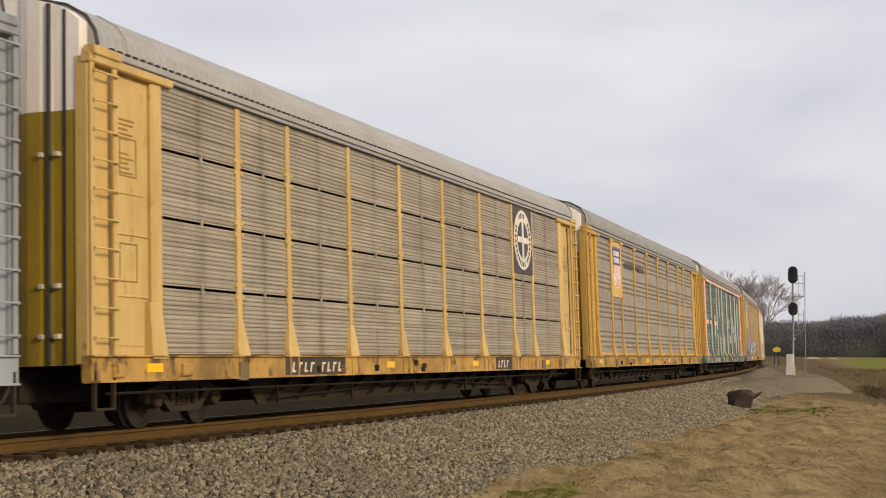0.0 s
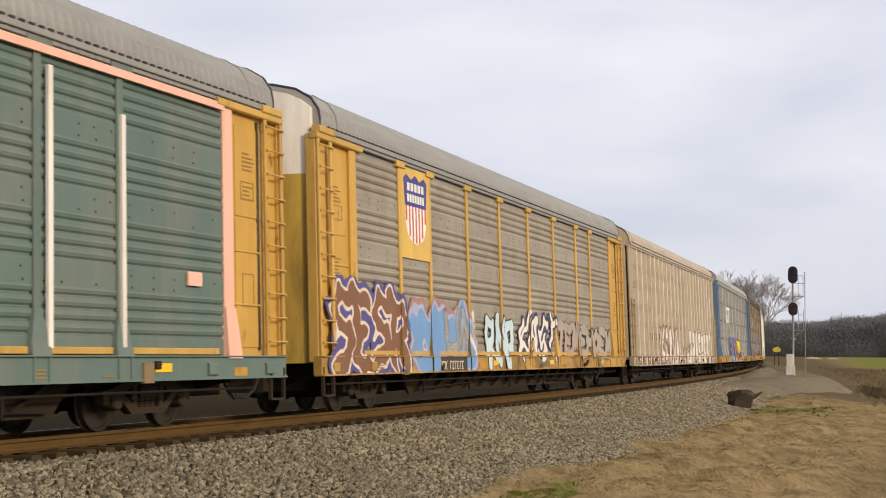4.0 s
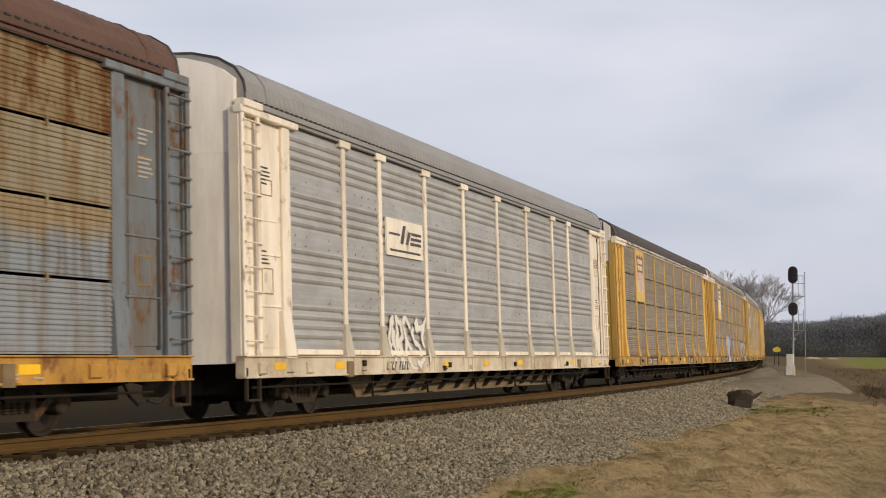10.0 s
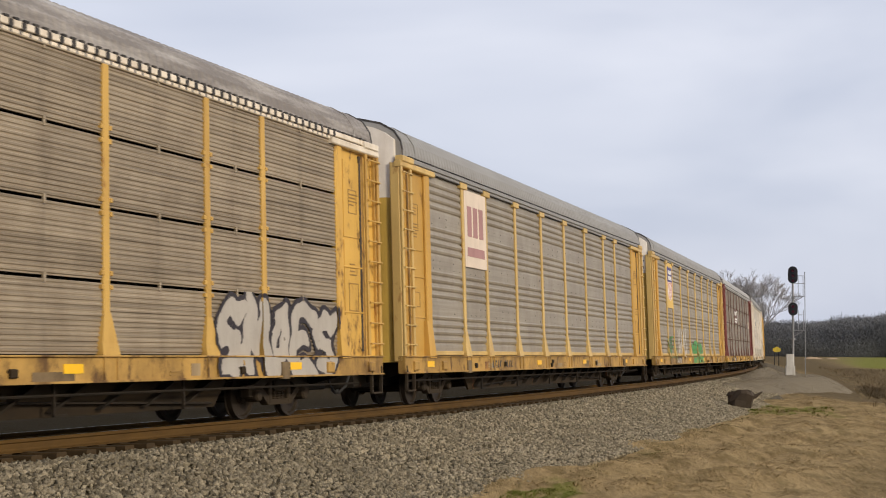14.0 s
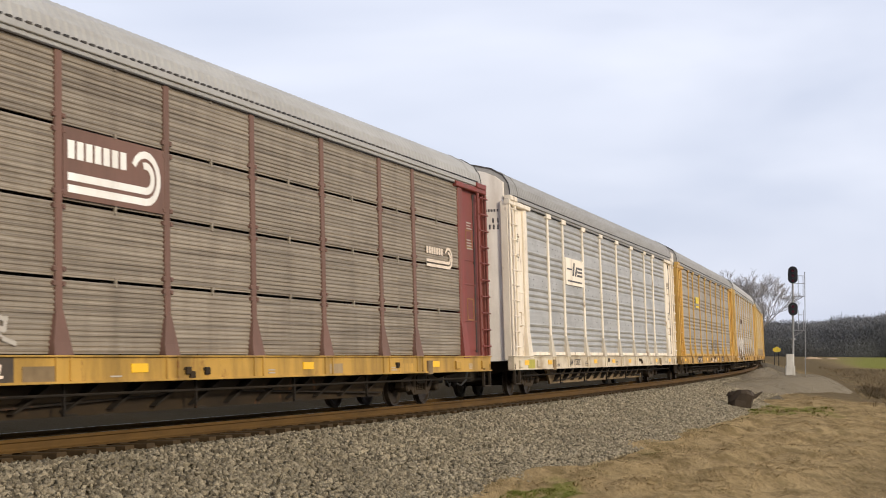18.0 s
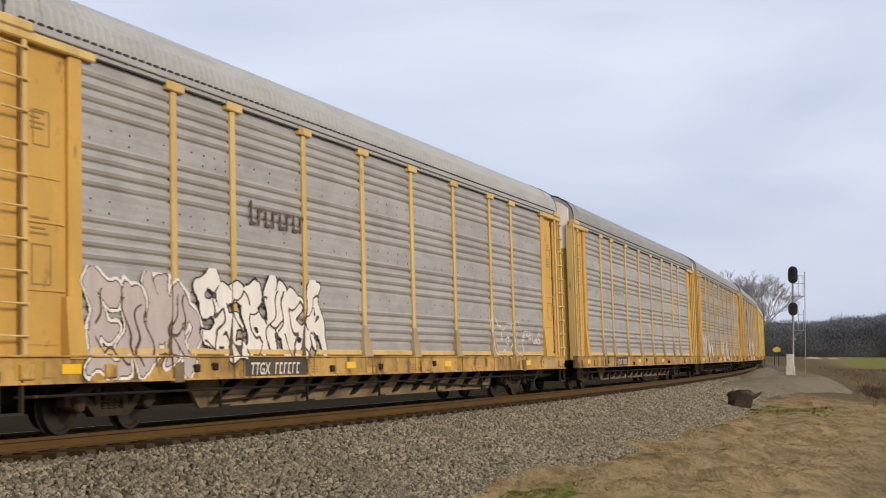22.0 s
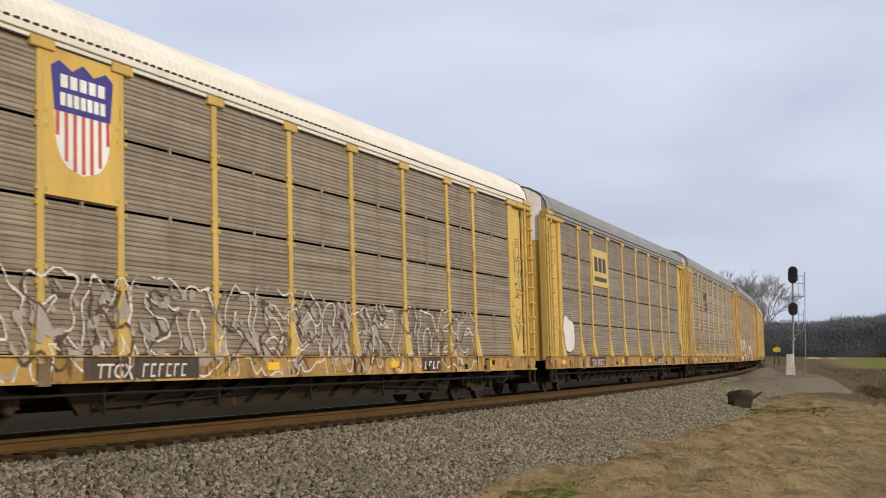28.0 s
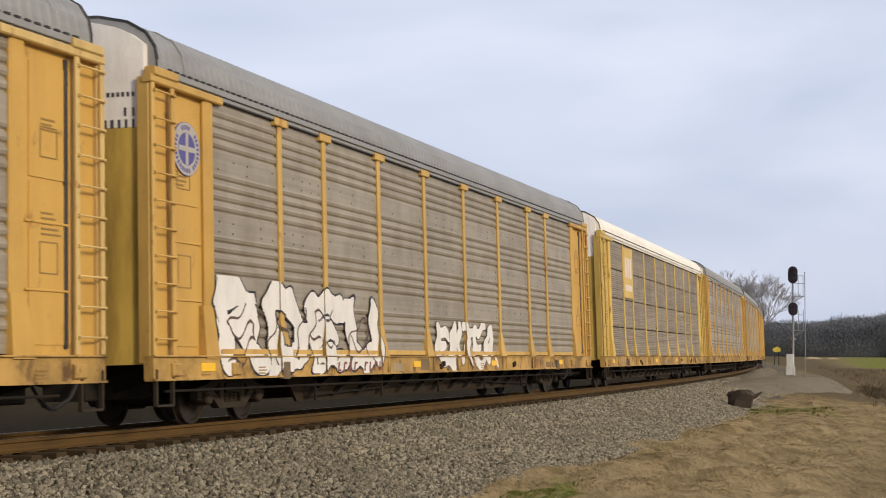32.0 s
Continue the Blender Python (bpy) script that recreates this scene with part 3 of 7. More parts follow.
def build_trees():
    rng = random.Random(11)
    for (px, d, h) in ((95.2, 430.0, 31.5), (88.5, 440.0, 31.0), (98.5, 455.0, 25.0), (84.0, 455.0, 30.0)):
        wood, twig = bare_tree(rng, h)
        t = tagged(new("bare_tree"), "leafless grey deciduous tree with a wide crown", "tree")
        t.matrix_basis = pose(px, d, -1.5)
        part("trunk", wood.mesh("trunk", BARK, recalc=False), t)
        part("crown", twig.mesh("crown", TWIG, recalc=False), t, "bare twig crown")
    # far woods: a deep belt of small bare trees, lower on the side towards the line
    kinds = [soft_crown(rng, 900) for k in range(6)]
    big = Shape()
    for i in range(520):
        d = rng.uniform(545, 690)
        ang = rng.uniform(0.19, 0.36) if i < 420 else rng.uniform(-0.45, 0.6)
        h = rng.uniform(10.0, 14.8) * (1.0 + 0.24 * noise.noise((ang * 34, 0, 0)) + 0.28 * smooth(0.255, 0.32, ang)) * d / 600
        planted(big, kinds[i % 6], d * ang, d, h, rng.uniform(1.0, 1.5), rng.uniform(0, 6.28))
    for i in range(46):
        ang = rng.uniform(0.285, 0.36)
        planted(big, kinds[i % 6], 640 * ang, rng.uniform(600, 690), rng.uniform(16.5, 19.5), 0.8, rng.uniform(0, 6.28))
    # distance haze is put into the twig colour: paler and slightly blue
    ob = new("far_woods", big.mesh("far_woods", weathered("hazed_twigs", (0.132, 0.134, 0.14), (0.11, 0.111, 0.115), 0.4, 0, 0.95), recalc=False))
    tagged(ob, "belt of bare winter woods beyond the fields, greyed by painted haze", "woods", kind="stuff")
    # undergrowth that fills the woods' foot
    brush = Shape()
    low = [soft_crown(rng, 480) for k in range(4)]
    for i in range(620):
        d = rng.uniform(532, 640)
        ang = rng.uniform(0.19, 0.37)
        planted(brush, low[i % 4], d * ang, d, rng.uniform(5, 9.5), rng.uniform(1.3, 1.9), rng.uniform(0, 6.28), -3.4)
    # the brush colour is greyed for haze as well
    tagged(new("undergrowth", brush.mesh("undergrowth", weathered("hazed_brush", (0.116, 0.118, 0.116), (0.096, 0.096, 0.092), 0.5, 0, 0.95), recalc=False)), "tangled winter undergrowth, greyed by painted haze", "brush", kind="stuff")
    # one slim conifer stands out of the woods
    con = tagged(new("conifer"), "slim dark conifer above the bare woods", "tree")
    con.matrix_basis = pose(166.0, 600.0, -1.7)
    part("trunk", Shape().rod((0, 0, 0), (0, 0, 15.5), 0.16, 6).mesh("trunk", BARK), con)
    nee = Shape()
    for i in range(700):
        u = rng.random()
        z, a = 5.0 + 11.6 * u, rng.uniform(0, 6.28)
        r = 1.25 * (1 - u) + 0.12
        p = Vector((0, 0, z))
        e = p + Vector((math.cos(a) * r, math.sin(a) * r, -0.35 * r))
        sd = Vector((-math.sin(a), math.cos(a), 0)) * 0.13
        nee.add([tuple(p), tuple(e + sd), tuple(e - sd)], [(0, 1, 2)])
    part("crown", nee.mesh("crown", weathered("dark_needles", (0.035, 0.045, 0.03), (0.05, 0.05, 0.035), 0.4, 0, 0.95), recalc=False), con)


build_trees()


def build_heap():
    """A low heap of pale earth at the far edge of the field."""
    n, m = 26, 7
    v = []
    for j in range(m + 1):
        for i in range(n):
            a, k = 2 * math.pi * i / n, 1 - j / m
            r = 1 + 0.3 * noise.noise((math.cos(a) * 1.4, math.sin(a) * 1.4, 2.0))
            x, y = 5.2 * k * r * math.cos(a), 2.0 * k * r * math.sin(a)
            v.append((x, y, 1.15 * (1 - k * k) * (1 + 0.55 * noise.noise((x * 0.6, y * 0.8, 1.0))) - 0.1))
    f = [(j * n + i, j * n + (i + 1) % n, (j + 1) * n + (i + 1) % n, (j + 1) * n + i) for j in range(m) for i in range(n)]
    mat = weathered("pale_earth", (0.34, 0.25, 0.16), (0.20, 0.14, 0.085), 0.6, 0, 0.95)
    for px, k in ((104.0, 0.52), (109.5, 0.36)):
        me = Shape().add([(x * k, y * k, z * k) for x, y, z in v], f).mesh("earth_heap", mat, smooth=True)
        h = tagged(new("earth_heap", me), "low heap of pale earth beside the green field", "heap")
        h.matrix_basis = pose(px, 395.0, -1.5, 0, 0, -8)


build_heap()


# ---- things and growth along the line ----
def spot(px, d, z=0.0):
    """A place on the ground d ahead of the camera and px to its right."""
    return (px, d, ground_z(px, d, near_track(px, d)[1]) + z)


def build_stump():
    sh, n = Shape(), 14
    rings = [(0.50, 0.0), (0.56, 0.2), (0.60, 0.45), (0.63, 0.72), (0.52, 0.86), (0.26, 0.70)]
    v = []
    for r, z in rings:
        for i in range(n):
            a = 2 * math.pi * i / n
            k = 0.84 * r * (1 + 0.38 * noise.noise((math.cos(a) * 1.6, math.sin(a) * 1.6, z * 2.0)))
            v.append((k * math.cos(a), k * math.sin(a) * 0.8, z + 0.13 * noise.noise((math.cos(a) * 2, math.sin(a) * 2, 5 + z)) * (z > 0.3)))
    f = [(j * n + i, j * n + (i + 1) % n, (j + 1) * n + (i + 1) % n, (j + 1) * n + i) for j in range(len(rings) - 1) for i in range(n)]
    f.append(tuple(range((len(rings) - 1) * n, len(rings) * n)))
    sh.add(v, f)
    mat = weathered("charred_wood", (0.045, 0.034, 0.024), (0.07, 0.05, 0.035), 0.5, 0.2, 0.9)
    st = tagged(new("tree_stump", sh.mesh("tree_stump", mat)), "dark weathered tree stump on the grass beside the ballast", "stump")
    st.matrix_basis = Matrix.Translation(spot(12.15, 57.2, -0.05))
    for a, l in ((0.1, 0.85), (0.45, 0.5), (2.8, 0.5)):
        r = Shape()
        p0, p1, p2 = Vector((0.2 * math.cos(a), 0.2 * math.sin(a), 0.5)), Vector((0.55 * math.cos(a), 0.3 * math.sin(a), 0.62)), Vector((l * math.cos(a), 0.4 * math.sin(a), 0.80))
        limb(r, p0, p1, 0.13, 0.09, 7)
        limb(r, p1, p2, 0.09, 0.03, 7)
        part("root", r.mesh("root", mat), st)


build_stump()


def build_marker():
    b = tagged(new("trackside_board"), "yellow trackside marker board on dark posts", "sign")
    b.matrix_basis = pose(54.6, 230.0, -1.4, 0, 0, -13)
    part("board", Shape().prism([(-0.3, 2.2), (-0.6, 2.4), (-0.6, 2.8), (-0.25, 2.85), (-0.18, 3.05), (0.3, 3.05), (0.4, 2.85), (0.65, 2.8), (0.65, 2.4), (0.4, 2.2)], 1, -0.05, 0.05).mesh("board", YELLOW_SIGN), b, "bright yellow board")
    for x in (-0.35, 0.35):
        part("leg", Shape().rod((x, 0.05, -0.2), (x, 0.05, 2.9), 0.06, 6).mesh("leg", BLACK), b)


build_marker()


def blades(name, label, count, area, tall, width, colours, seed, lay=0.6, clumps=0):
    """Loose dry blades and stems as one joined growth. area: s0, s1, w0, w1 along the track."""
    rng = np.random.default_rng(seed)
    s0, s1, w0, w1 = area
    vs, fs, o = [], [], 0
    s, w = rng.uniform(s0, s1, count), w0 + (w1 - w0) * rng.random(count) ** 1.0
    x, y, th = (np.interp(s, _S, a) for a in (_X, _Y, _th))
    px, py = x + np.cos(th) * w, y - np.sin(th) * w
    away = rng.uniform(0, 6.28, count)
    if clumps:
        # blades lean outwards from the middle of their tussock
        pick, far = rng.integers(0, clumps, count), np.abs(rng.normal(0, 0.27, count))
        px, py = px[pick] + np.cos(away) * far, py[pick] + np.sin(away) * far * 1.3
        w = w[pick]
    verts, faces = [], []
    for i in range(count):
        X, Y = float(px[i]), float(py[i])
        dens = noise.noise((X * 0.5, Y * 0.35, 9.0))
        if dens < rng.uniform(-0.55, 0.15):
            continue
        z = ground_z(X, Y, float(w[i]))
        a, l = float(away[i]), tall * rng.uniform(0.4, 1.1) * (1 + 0.6 * dens)
        d = Vector((math.cos(a) * lay - 0.12, math.sin(a) * lay, 1 - lay * 0.75)).normalized()
        sd = Vector((-math.sin(a), math.cos(a), 0)) * width
        p = Vector((X, Y, z - 0.02))
        q, t = p + d * l * 0.55, p + d * l + Vector((math.cos(a), math.sin(a), -0.4)) * l * 0.25
        n = len(verts)
        verts += [tuple(p - sd), tuple(p + sd), tuple(q + sd * 0.8), tuple(q - sd * 0.8), tuple(t)]
        faces += [(n, n + 1, n + 2, n + 3), (n + 3, n + 2, n + 4)]
    me = bpy.data.meshes.new(name)
    me.from_pydata(verts, [], faces)
    m, nt, b = mat_base(name)
    geo = nt.nodes.new("ShaderNodeNewGeometry")
    nt.links.new(mixc(nt, geo.outputs["Random Per Island"], *colours), b.inputs["Base Color"])
    b.inputs["Roughness"].default_value, b.inputs["Specular IOR Level"].default_value = 0.9, 0.04
    me.materials.append(m)
    tagged(new(name, me), label, "grass", kind="stuff")


blades("dry_grass", "matted straw-coloured winter grass", 120000, (-20, 45, 5.5, 13.5), 0.20, 0.006, ((0.22, 0.155, 0.072), (0.46, 0.34, 0.175)), 21, 0.9, 9000)
blades("grass_tussocks", "larger tufts of dry winter grass", 22000, (-20, 45, 5.8, 13.5), 0.24, 0.006, ((0.26, 0.188, 0.095), (0.42, 0.315, 0.165)), 28, 0.9, 700)
blades("far_dry_grass", "straw-coloured grass along the line", 16000, (45, 150, 9.2, 22), 0.30, 0.020, ((0.17, 0.125, 0.064), (0.28, 0.21, 0.11)), 22, 0.75)
blades("dry_weeds", "hazy brown weeds along the field", 34000, (28, 190, 10.5, 46), 0.75, 0.016, ((0.11, 0.083, 0.048), (0.22, 0.165, 0.095)), 23, 0.5)
blades("weed_stalks", "tall brown weed stalks", 200, (15, 60, 9.5, 16), 0.5, 0.010, ((0.07, 0.045, 0.025), (0.16, 0.11, 0.06)), 25, 0.35, 30)
blades("dark_brush", "dark brown brush behind the gravel pad", 3200, (58, 84, 9.9, 12.6), 0.6, 0.014, ((0.045, 0.035, 0.022), (0.12, 0.088, 0.05)), 29, 0.5, 70)
blades("green_tufts", "short green grass tufts", 11000, (-15.4, -12.2, 6.0, 7.0), 0.08, 0.006, ((0.10, 0.115, 0.02), (0.20, 0.21, 0.05)), 24, 0.5)
blades("edge_grass", "olive grass along the toe of the ballast", 7000, (-12, 26, 5.5, 6.5), 0.13, 0.008, ((0.15, 0.13, 0.05), (0.26, 0.21, 0.095)), 26, 0.75, 200)
blades("stump_grass", "green grass round the stump", 3200, (19.0, 27.0, 5.4, 8.6), 0.16, 0.014, ((0.11, 0.13, 0.022), (0.22, 0.225, 0.06)), 27, 0.6, 70)

# ---- the train: covered car-carrier wagons ----
POSTS = [-9.1, -7.2, -4.45, -1.7, 1.08, 3.88, 6.7, 8.6]
EDGE, HALF, HW = 11.55, 13.52, 1.55
EAVE, FLOOR, SILL_LOW = 5.33, 1.13, 0.74
TRUCK = 10.06
CACHE = {}


def cached(key, make):
    if key not in CACHE:
        CACHE[key] = make()
    return CACHE[key]


IRON = weathered("grimy_iron", (0.015, 0.012, 0.009), (0.036, 0.026, 0.017), 0.6, 0.25, 0.8)
# these three are deepened to put shade under the wagons into their colour
IRON_LIGHT = weathered("dusty_cast_steel", (0.036, 0.026, 0.016), (0.022, 0.017, 0.012), 0.6, 0.3, 0.8)
TREAD = weathered("worn_wheel_steel", (0.042, 0.032, 0.023), (0.04, 0.03, 0.021), 0.5, 0.15, 0.55, 0.5)
GIRDER = weathered("dusty_brown_girder", (0.032, 0.021, 0.010), (0.018, 0.013, 0.008), 0.85, 0.3, 0.85, streak=(0.35, 0.35, 0.5))
RUBBER = weathered("black_hose", (0.02, 0.02, 0.02), (0.05, 0.05, 0.05), 0.3, 0, 0.6)
BLACKPAINT = weathered("black_plate_paint", (0.035, 0.033, 0.033), (0.12, 0.10, 0.08), 0.4, 0, 0.6)
WHITEPAINT = weathered("white_lettering_paint", (0.78, 0.77, 0.74), (0.4, 0.37, 0.32), 0.35, 0, 0.6)
DARKPAINT = weathered("dark_lettering_paint", (0.06, 0.055, 0.06), (0.2, 0.18, 0.15), 0.25, 0, 0.6)
REFLECT = weathered("yellow_reflector", (0.80, 0.46, 0.012), (0.4, 0.25, 0.05), 0.2, 0, 0.35)
STENCIL = weathered("ochre_stencil_paint", (0.27, 0.165, 0.05), (0.2, 0.12, 0.04), 0.4, 0, 0.6)
PLATE = weathered("dusty_black_patch", (0.055, 0.045, 0.036), (0.13, 0.09, 0.05), 0.55, 0.2, 0.7, streak=(0.6, 0.6, 0.6))
LIMEMARK = weathered("olive_label", (0.42, 0.38, 0.05), (0.1, 0.1, 0.05), 0.5, 0, 0.5)
ROYAL = weathered("deep_blue_paint", (0.055, 0.045, 0.22), (0.2, 0.18, 0.2), 0.25, 0, 0.5)
SHIELD_RED = weathered("shield_red_paint", (0.46, 0.075, 0.045), (0.4, 0.25, 0.2), 0.3, 0, 0.5)


def paint(name, c, **kw):
    return weathered(name + "_paint", c, **kw)


YEL = (0.505, 0.318, 0.084)
PAINTS = {
    "yellow": paint("yellow", YEL, dirt=(0.27, 0.145, 0.035), amount=0.5, rust=0.42, rough=0.5, rustc=(0.27, 0.125, 0.035)),
    "golden": paint("golden", (0.55, 0.385, 0.142), dirt=(0.33, 0.21, 0.075), amount=0.5, rust=0.40, rustc=(0.28, 0.135, 0.04), rough=0.5),
    "steelgrey": paint("steel_grey", (0.40, 0.41, 0.40), dirt=(0.24, 0.21, 0.17), amount=0.4, rust=0.15, rough=0.45, metal=0.1),
    "lemon": paint("lemon", (0.535, 0.372, 0.098), dirt=(0.33, 0.21, 0.05), amount=0.5, rust=0.45, rustc=(0.24, 0.12, 0.035), rough=0.5),
    "grimywhite": paint("grimy_white", (0.58, 0.51, 0.39), dirt=(0.28, 0.20, 0.11), amount=0.75, rust=0.5, rustc=(0.22, 0.14, 0.07), rough=0.55, streak=(0.5, 0.5, 0.5)),
    "rustslate": paint("rust_spotted_slate", (0.15, 0.175, 0.20), dirt=(0.12, 0.085, 0.045), amount=0.7, rust=0.66, rustc=(0.13, 0.06, 0.02), rough=0.6),
    "worn_yellow": paint("worn_yellow", (0.50, 0.298, 0.068), dirt=(0.32, 0.18, 0.045), amount=0.3, rust=0.4, rustc=(0.20, 0.10, 0.03), rough=0.55),
    "orange_worn": paint("orange_worn", (0.62, 0.38, 0.085), dirt=(0.34, 0.19, 0.05), amount=0.4, rust=0.55, rustc=(0.11, 0.05, 0.018), rough=0.55),
    "rusty_golden": paint("rusty_golden", (0.545, 0.378, 0.092), dirt=(0.36, 0.22, 0.06), amount=0.35, rust=0.5, rustc=(0.13, 0.06, 0.02), rough=0.55),
    "rustpost": paint("rusty_slate", (0.26, 0.24, 0.22), dirt=(0.17, 0.105, 0.045), amount=0.8, rust=0.85, rustc=(0.16, 0.085, 0.03), rough=0.6, streak=(0.8, 0.8, 0.3)),
    "mustard": paint("mustard", (0.44, 0.265, 0.055), dirt=(0.16, 0.10, 0.03), amount=0.8, rust=0.4, rough=0.55),
    "amber": paint("amber", (0.46, 0.25, 0.048), dirt=(0.22, 0.11, 0.03), amount=0.75, rust=0.72, rough=0.55, streak=(0.5, 0.5, 0.5)),
    "dark_olive": paint("dark_olive", (0.27, 0.19, 0.022), dirt=(0.10, 0.07, 0.02), amount=0.6, rust=0.15, rough=0.5),
    "olive": paint("olive", (0.45, 0.30, 0.062), dirt=(0.14, 0.09, 0.025), amount=0.7, rust=0.1, rough=0.5),
    "white": paint("white", (0.76, 0.685, 0.57), dirt=(0.42, 0.35, 0.26), amount=0.5, rust=0.42, rustc=(0.26, 0.17, 0.09), rough=0.5),
    "palewhite": paint("pale_white", (0.70, 0.66, 0.61), dirt=(0.42, 0.36, 0.30), amount=0.5, rust=0.05, rough=0.5),
    "blue": paint("blue", (0.115, 0.18, 0.275), dirt=(0.10, 0.10, 0.11), amount=0.5, rust=0.15, rough=0.5),
    "slate": paint("slate", (0.27, 0.30, 0.33), dirt=(0.16, 0.13, 0.10), amount=0.55, rust=0.3, rough=0.55),
    "maroon": paint("maroon", (0.19, 0.05, 0.042), dirt=(0.10, 0.07, 0.05), amount=0.5, rust=0.15, rough=0.55),
    "beige": paint("beige", (0.36, 0.285, 0.19), dirt=(0.23, 0.18, 0.11), amount=0.5, rust=0.04, rough=0.5),
    "silver": paint("silver", (0.62, 0.57, 0.50), dirt=(0.35, 0.28, 0.2), amount=0.3, rust=0.03, rough=0.42, metal=0.2),
    "rustywhite": paint("rusty_white", (0.55, 0.48, 0.40), dirt=(0.25, 0.12, 0.05), amount=0.9, rust=0.9, rough=0.6),
    "yellow_sill": paint("grimy_yellow", (0.45, 0.275, 0.075), dirt=(0.16, 0.095, 0.034), amount=0.85, rust=0.72, rustc=(0.115, 0.064, 0.026), rough=0.6, streak=(0.4, 0.4, 0.4)),
    "bootgrey": paint("dusty_boot", (0.35, 0.265, 0.155), dirt=(0.22, 0.155, 0.085), amount=0.7, rust=0.2, rough=0.7),
    "bootpale": paint("pale_boot", (0.50, 0.45, 0.37), dirt=(0.32, 0.27, 0.20), amount=0.6, rust=0.2, rough=0.7),
    "dusty": paint("dusty_cream", (0.20, 0.143, 0.078), dirt=(0.08, 0.055, 0.03), amount=0.8, rust=0.3, rough=0.7, streak=(0.6, 0.6, 0.6)),
    "pink": paint("salmon", (0.74, 0.42, 0.33), dirt=(0.5, 0.3, 0.2), amount=0.35, rust=0.05, rough=0.5),
    "brown2": paint("brown_grey", (0.15, 0.085, 0.066), dirt=(0.09, 0.06, 0.046), amount=0.5, rust=0.1, rough=0.6),
    "green": paint("dark_green", (0.105, 0.155, 0.14), dirt=(0.19, 0.19, 0.165), amount=0.6, rust=0.03, rough=0.5),
}
PANELS = {
    "grey": weathered("dirty_grey_panel", (0.385, 0.337, 0.262), (0.185, 0.145, 0.10), 0.3, 0, 0.5, 0.15, 0.07, (1.0, 1.0, 0.5), lap=0.5, rows=0.45, spec=0.5),
    "darkgrey": weathered("grimy_grey_panel", (0.325, 0.268, 0.192), (0.135, 0.098, 0.06), 0.3, 0, 0.52, 0.12, 0.10, (1.1, 1.1, 0.6), lap=0.3, rows=0.5, spec=0.5),
    "light": weathered("light_galvanised_panel", (0.385, 0.358, 0.325), (0.25, 0.222, 0.19), 0.5, 0, 0.45, 0.25, 0.05, (0.6, 0.6, 1.3), rows=0.2, spec=0.5),
    "warm": weathered("warm_galvanised_panel", (0.325, 0.285, 0.225), (0.21, 0.17, 0.122), 0.5, 0, 0.48, 0.2, 0.05, (0.9, 0.9, 0.5), rows=0.25, spec=0.5),
    "plain": weathered("plain_galvanised_panel", (0.32, 0.275, 0.205), (0.175, 0.132, 0.085), 0.45, 0, 0.5, 0.15, 0.07, (0.8, 0.8, 0.6), rows=0.25, spec=0.5),
    "zinc": weathered("bluish_galvanised_panel", (0.415, 0.408, 0.388), (0.25, 0.235, 0.215), 0.5, 0, 0.45, 0.25, 0.05, (0.6, 0.6, 1.3), rows=0.2, spec=0.5),
    "brown": weathered("brown_grey_panel", (0.282, 0.242, 0.188), (0.13, 0.098, 0.07), 0.3, 0, 0.55, 0.08, 0.10, (1.6, 1.6, 0.6), lap=0.2, rows=0.6, spec=0.5),
    "green": PAINTS["green"],
    "beige": PAINTS["beige"],
    "gtgrey": weathered("greenish_grey_panel", (0.305, 0.285, 0.245), (0.14, 0.115, 0.09), 0.25, 0.02, 0.5, 0.15, 0.08, (1.2, 1.2, 0.8), rows=0.5, spec=0.5),
    "bluegrey": weathered("blue_grey_panel", (0.30, 0.36, 0.43), (0.14, 0.14, 0.14), 0.5, 0.1, 0.6, 0.1, 0.1),
    "rustblue": weathered("rust_streaked_blue_panel", (0.235, 0.255, 0.275), (0.15, 0.11, 0.07), 0.6, 0.4, 0.7, 0.0, 0.12, (2.0, 2.0, 0.3), rustc=(0.24, 0.12, 0.045)),
    "rustmix": weathered("rust_washed_blue_panel", (0.26, 0.225, 0.16), (0.17, 0.105, 0.042), 0.8, 0.5, 0.75, 0.0, 0.12, (2.0, 2.0, 0.3), rustc=(0.19, 0.10, 0.035)),
    "rusttan": weathered("rust_streaked_tan_panel", (0.25, 0.19, 0.105), (0.13, 0.06, 0.018), 0.85, 0.72, 0.75, 0.0, 0.14, (2.0, 2.0, 0.3), rustc=(0.12, 0.05, 0.014)),
}


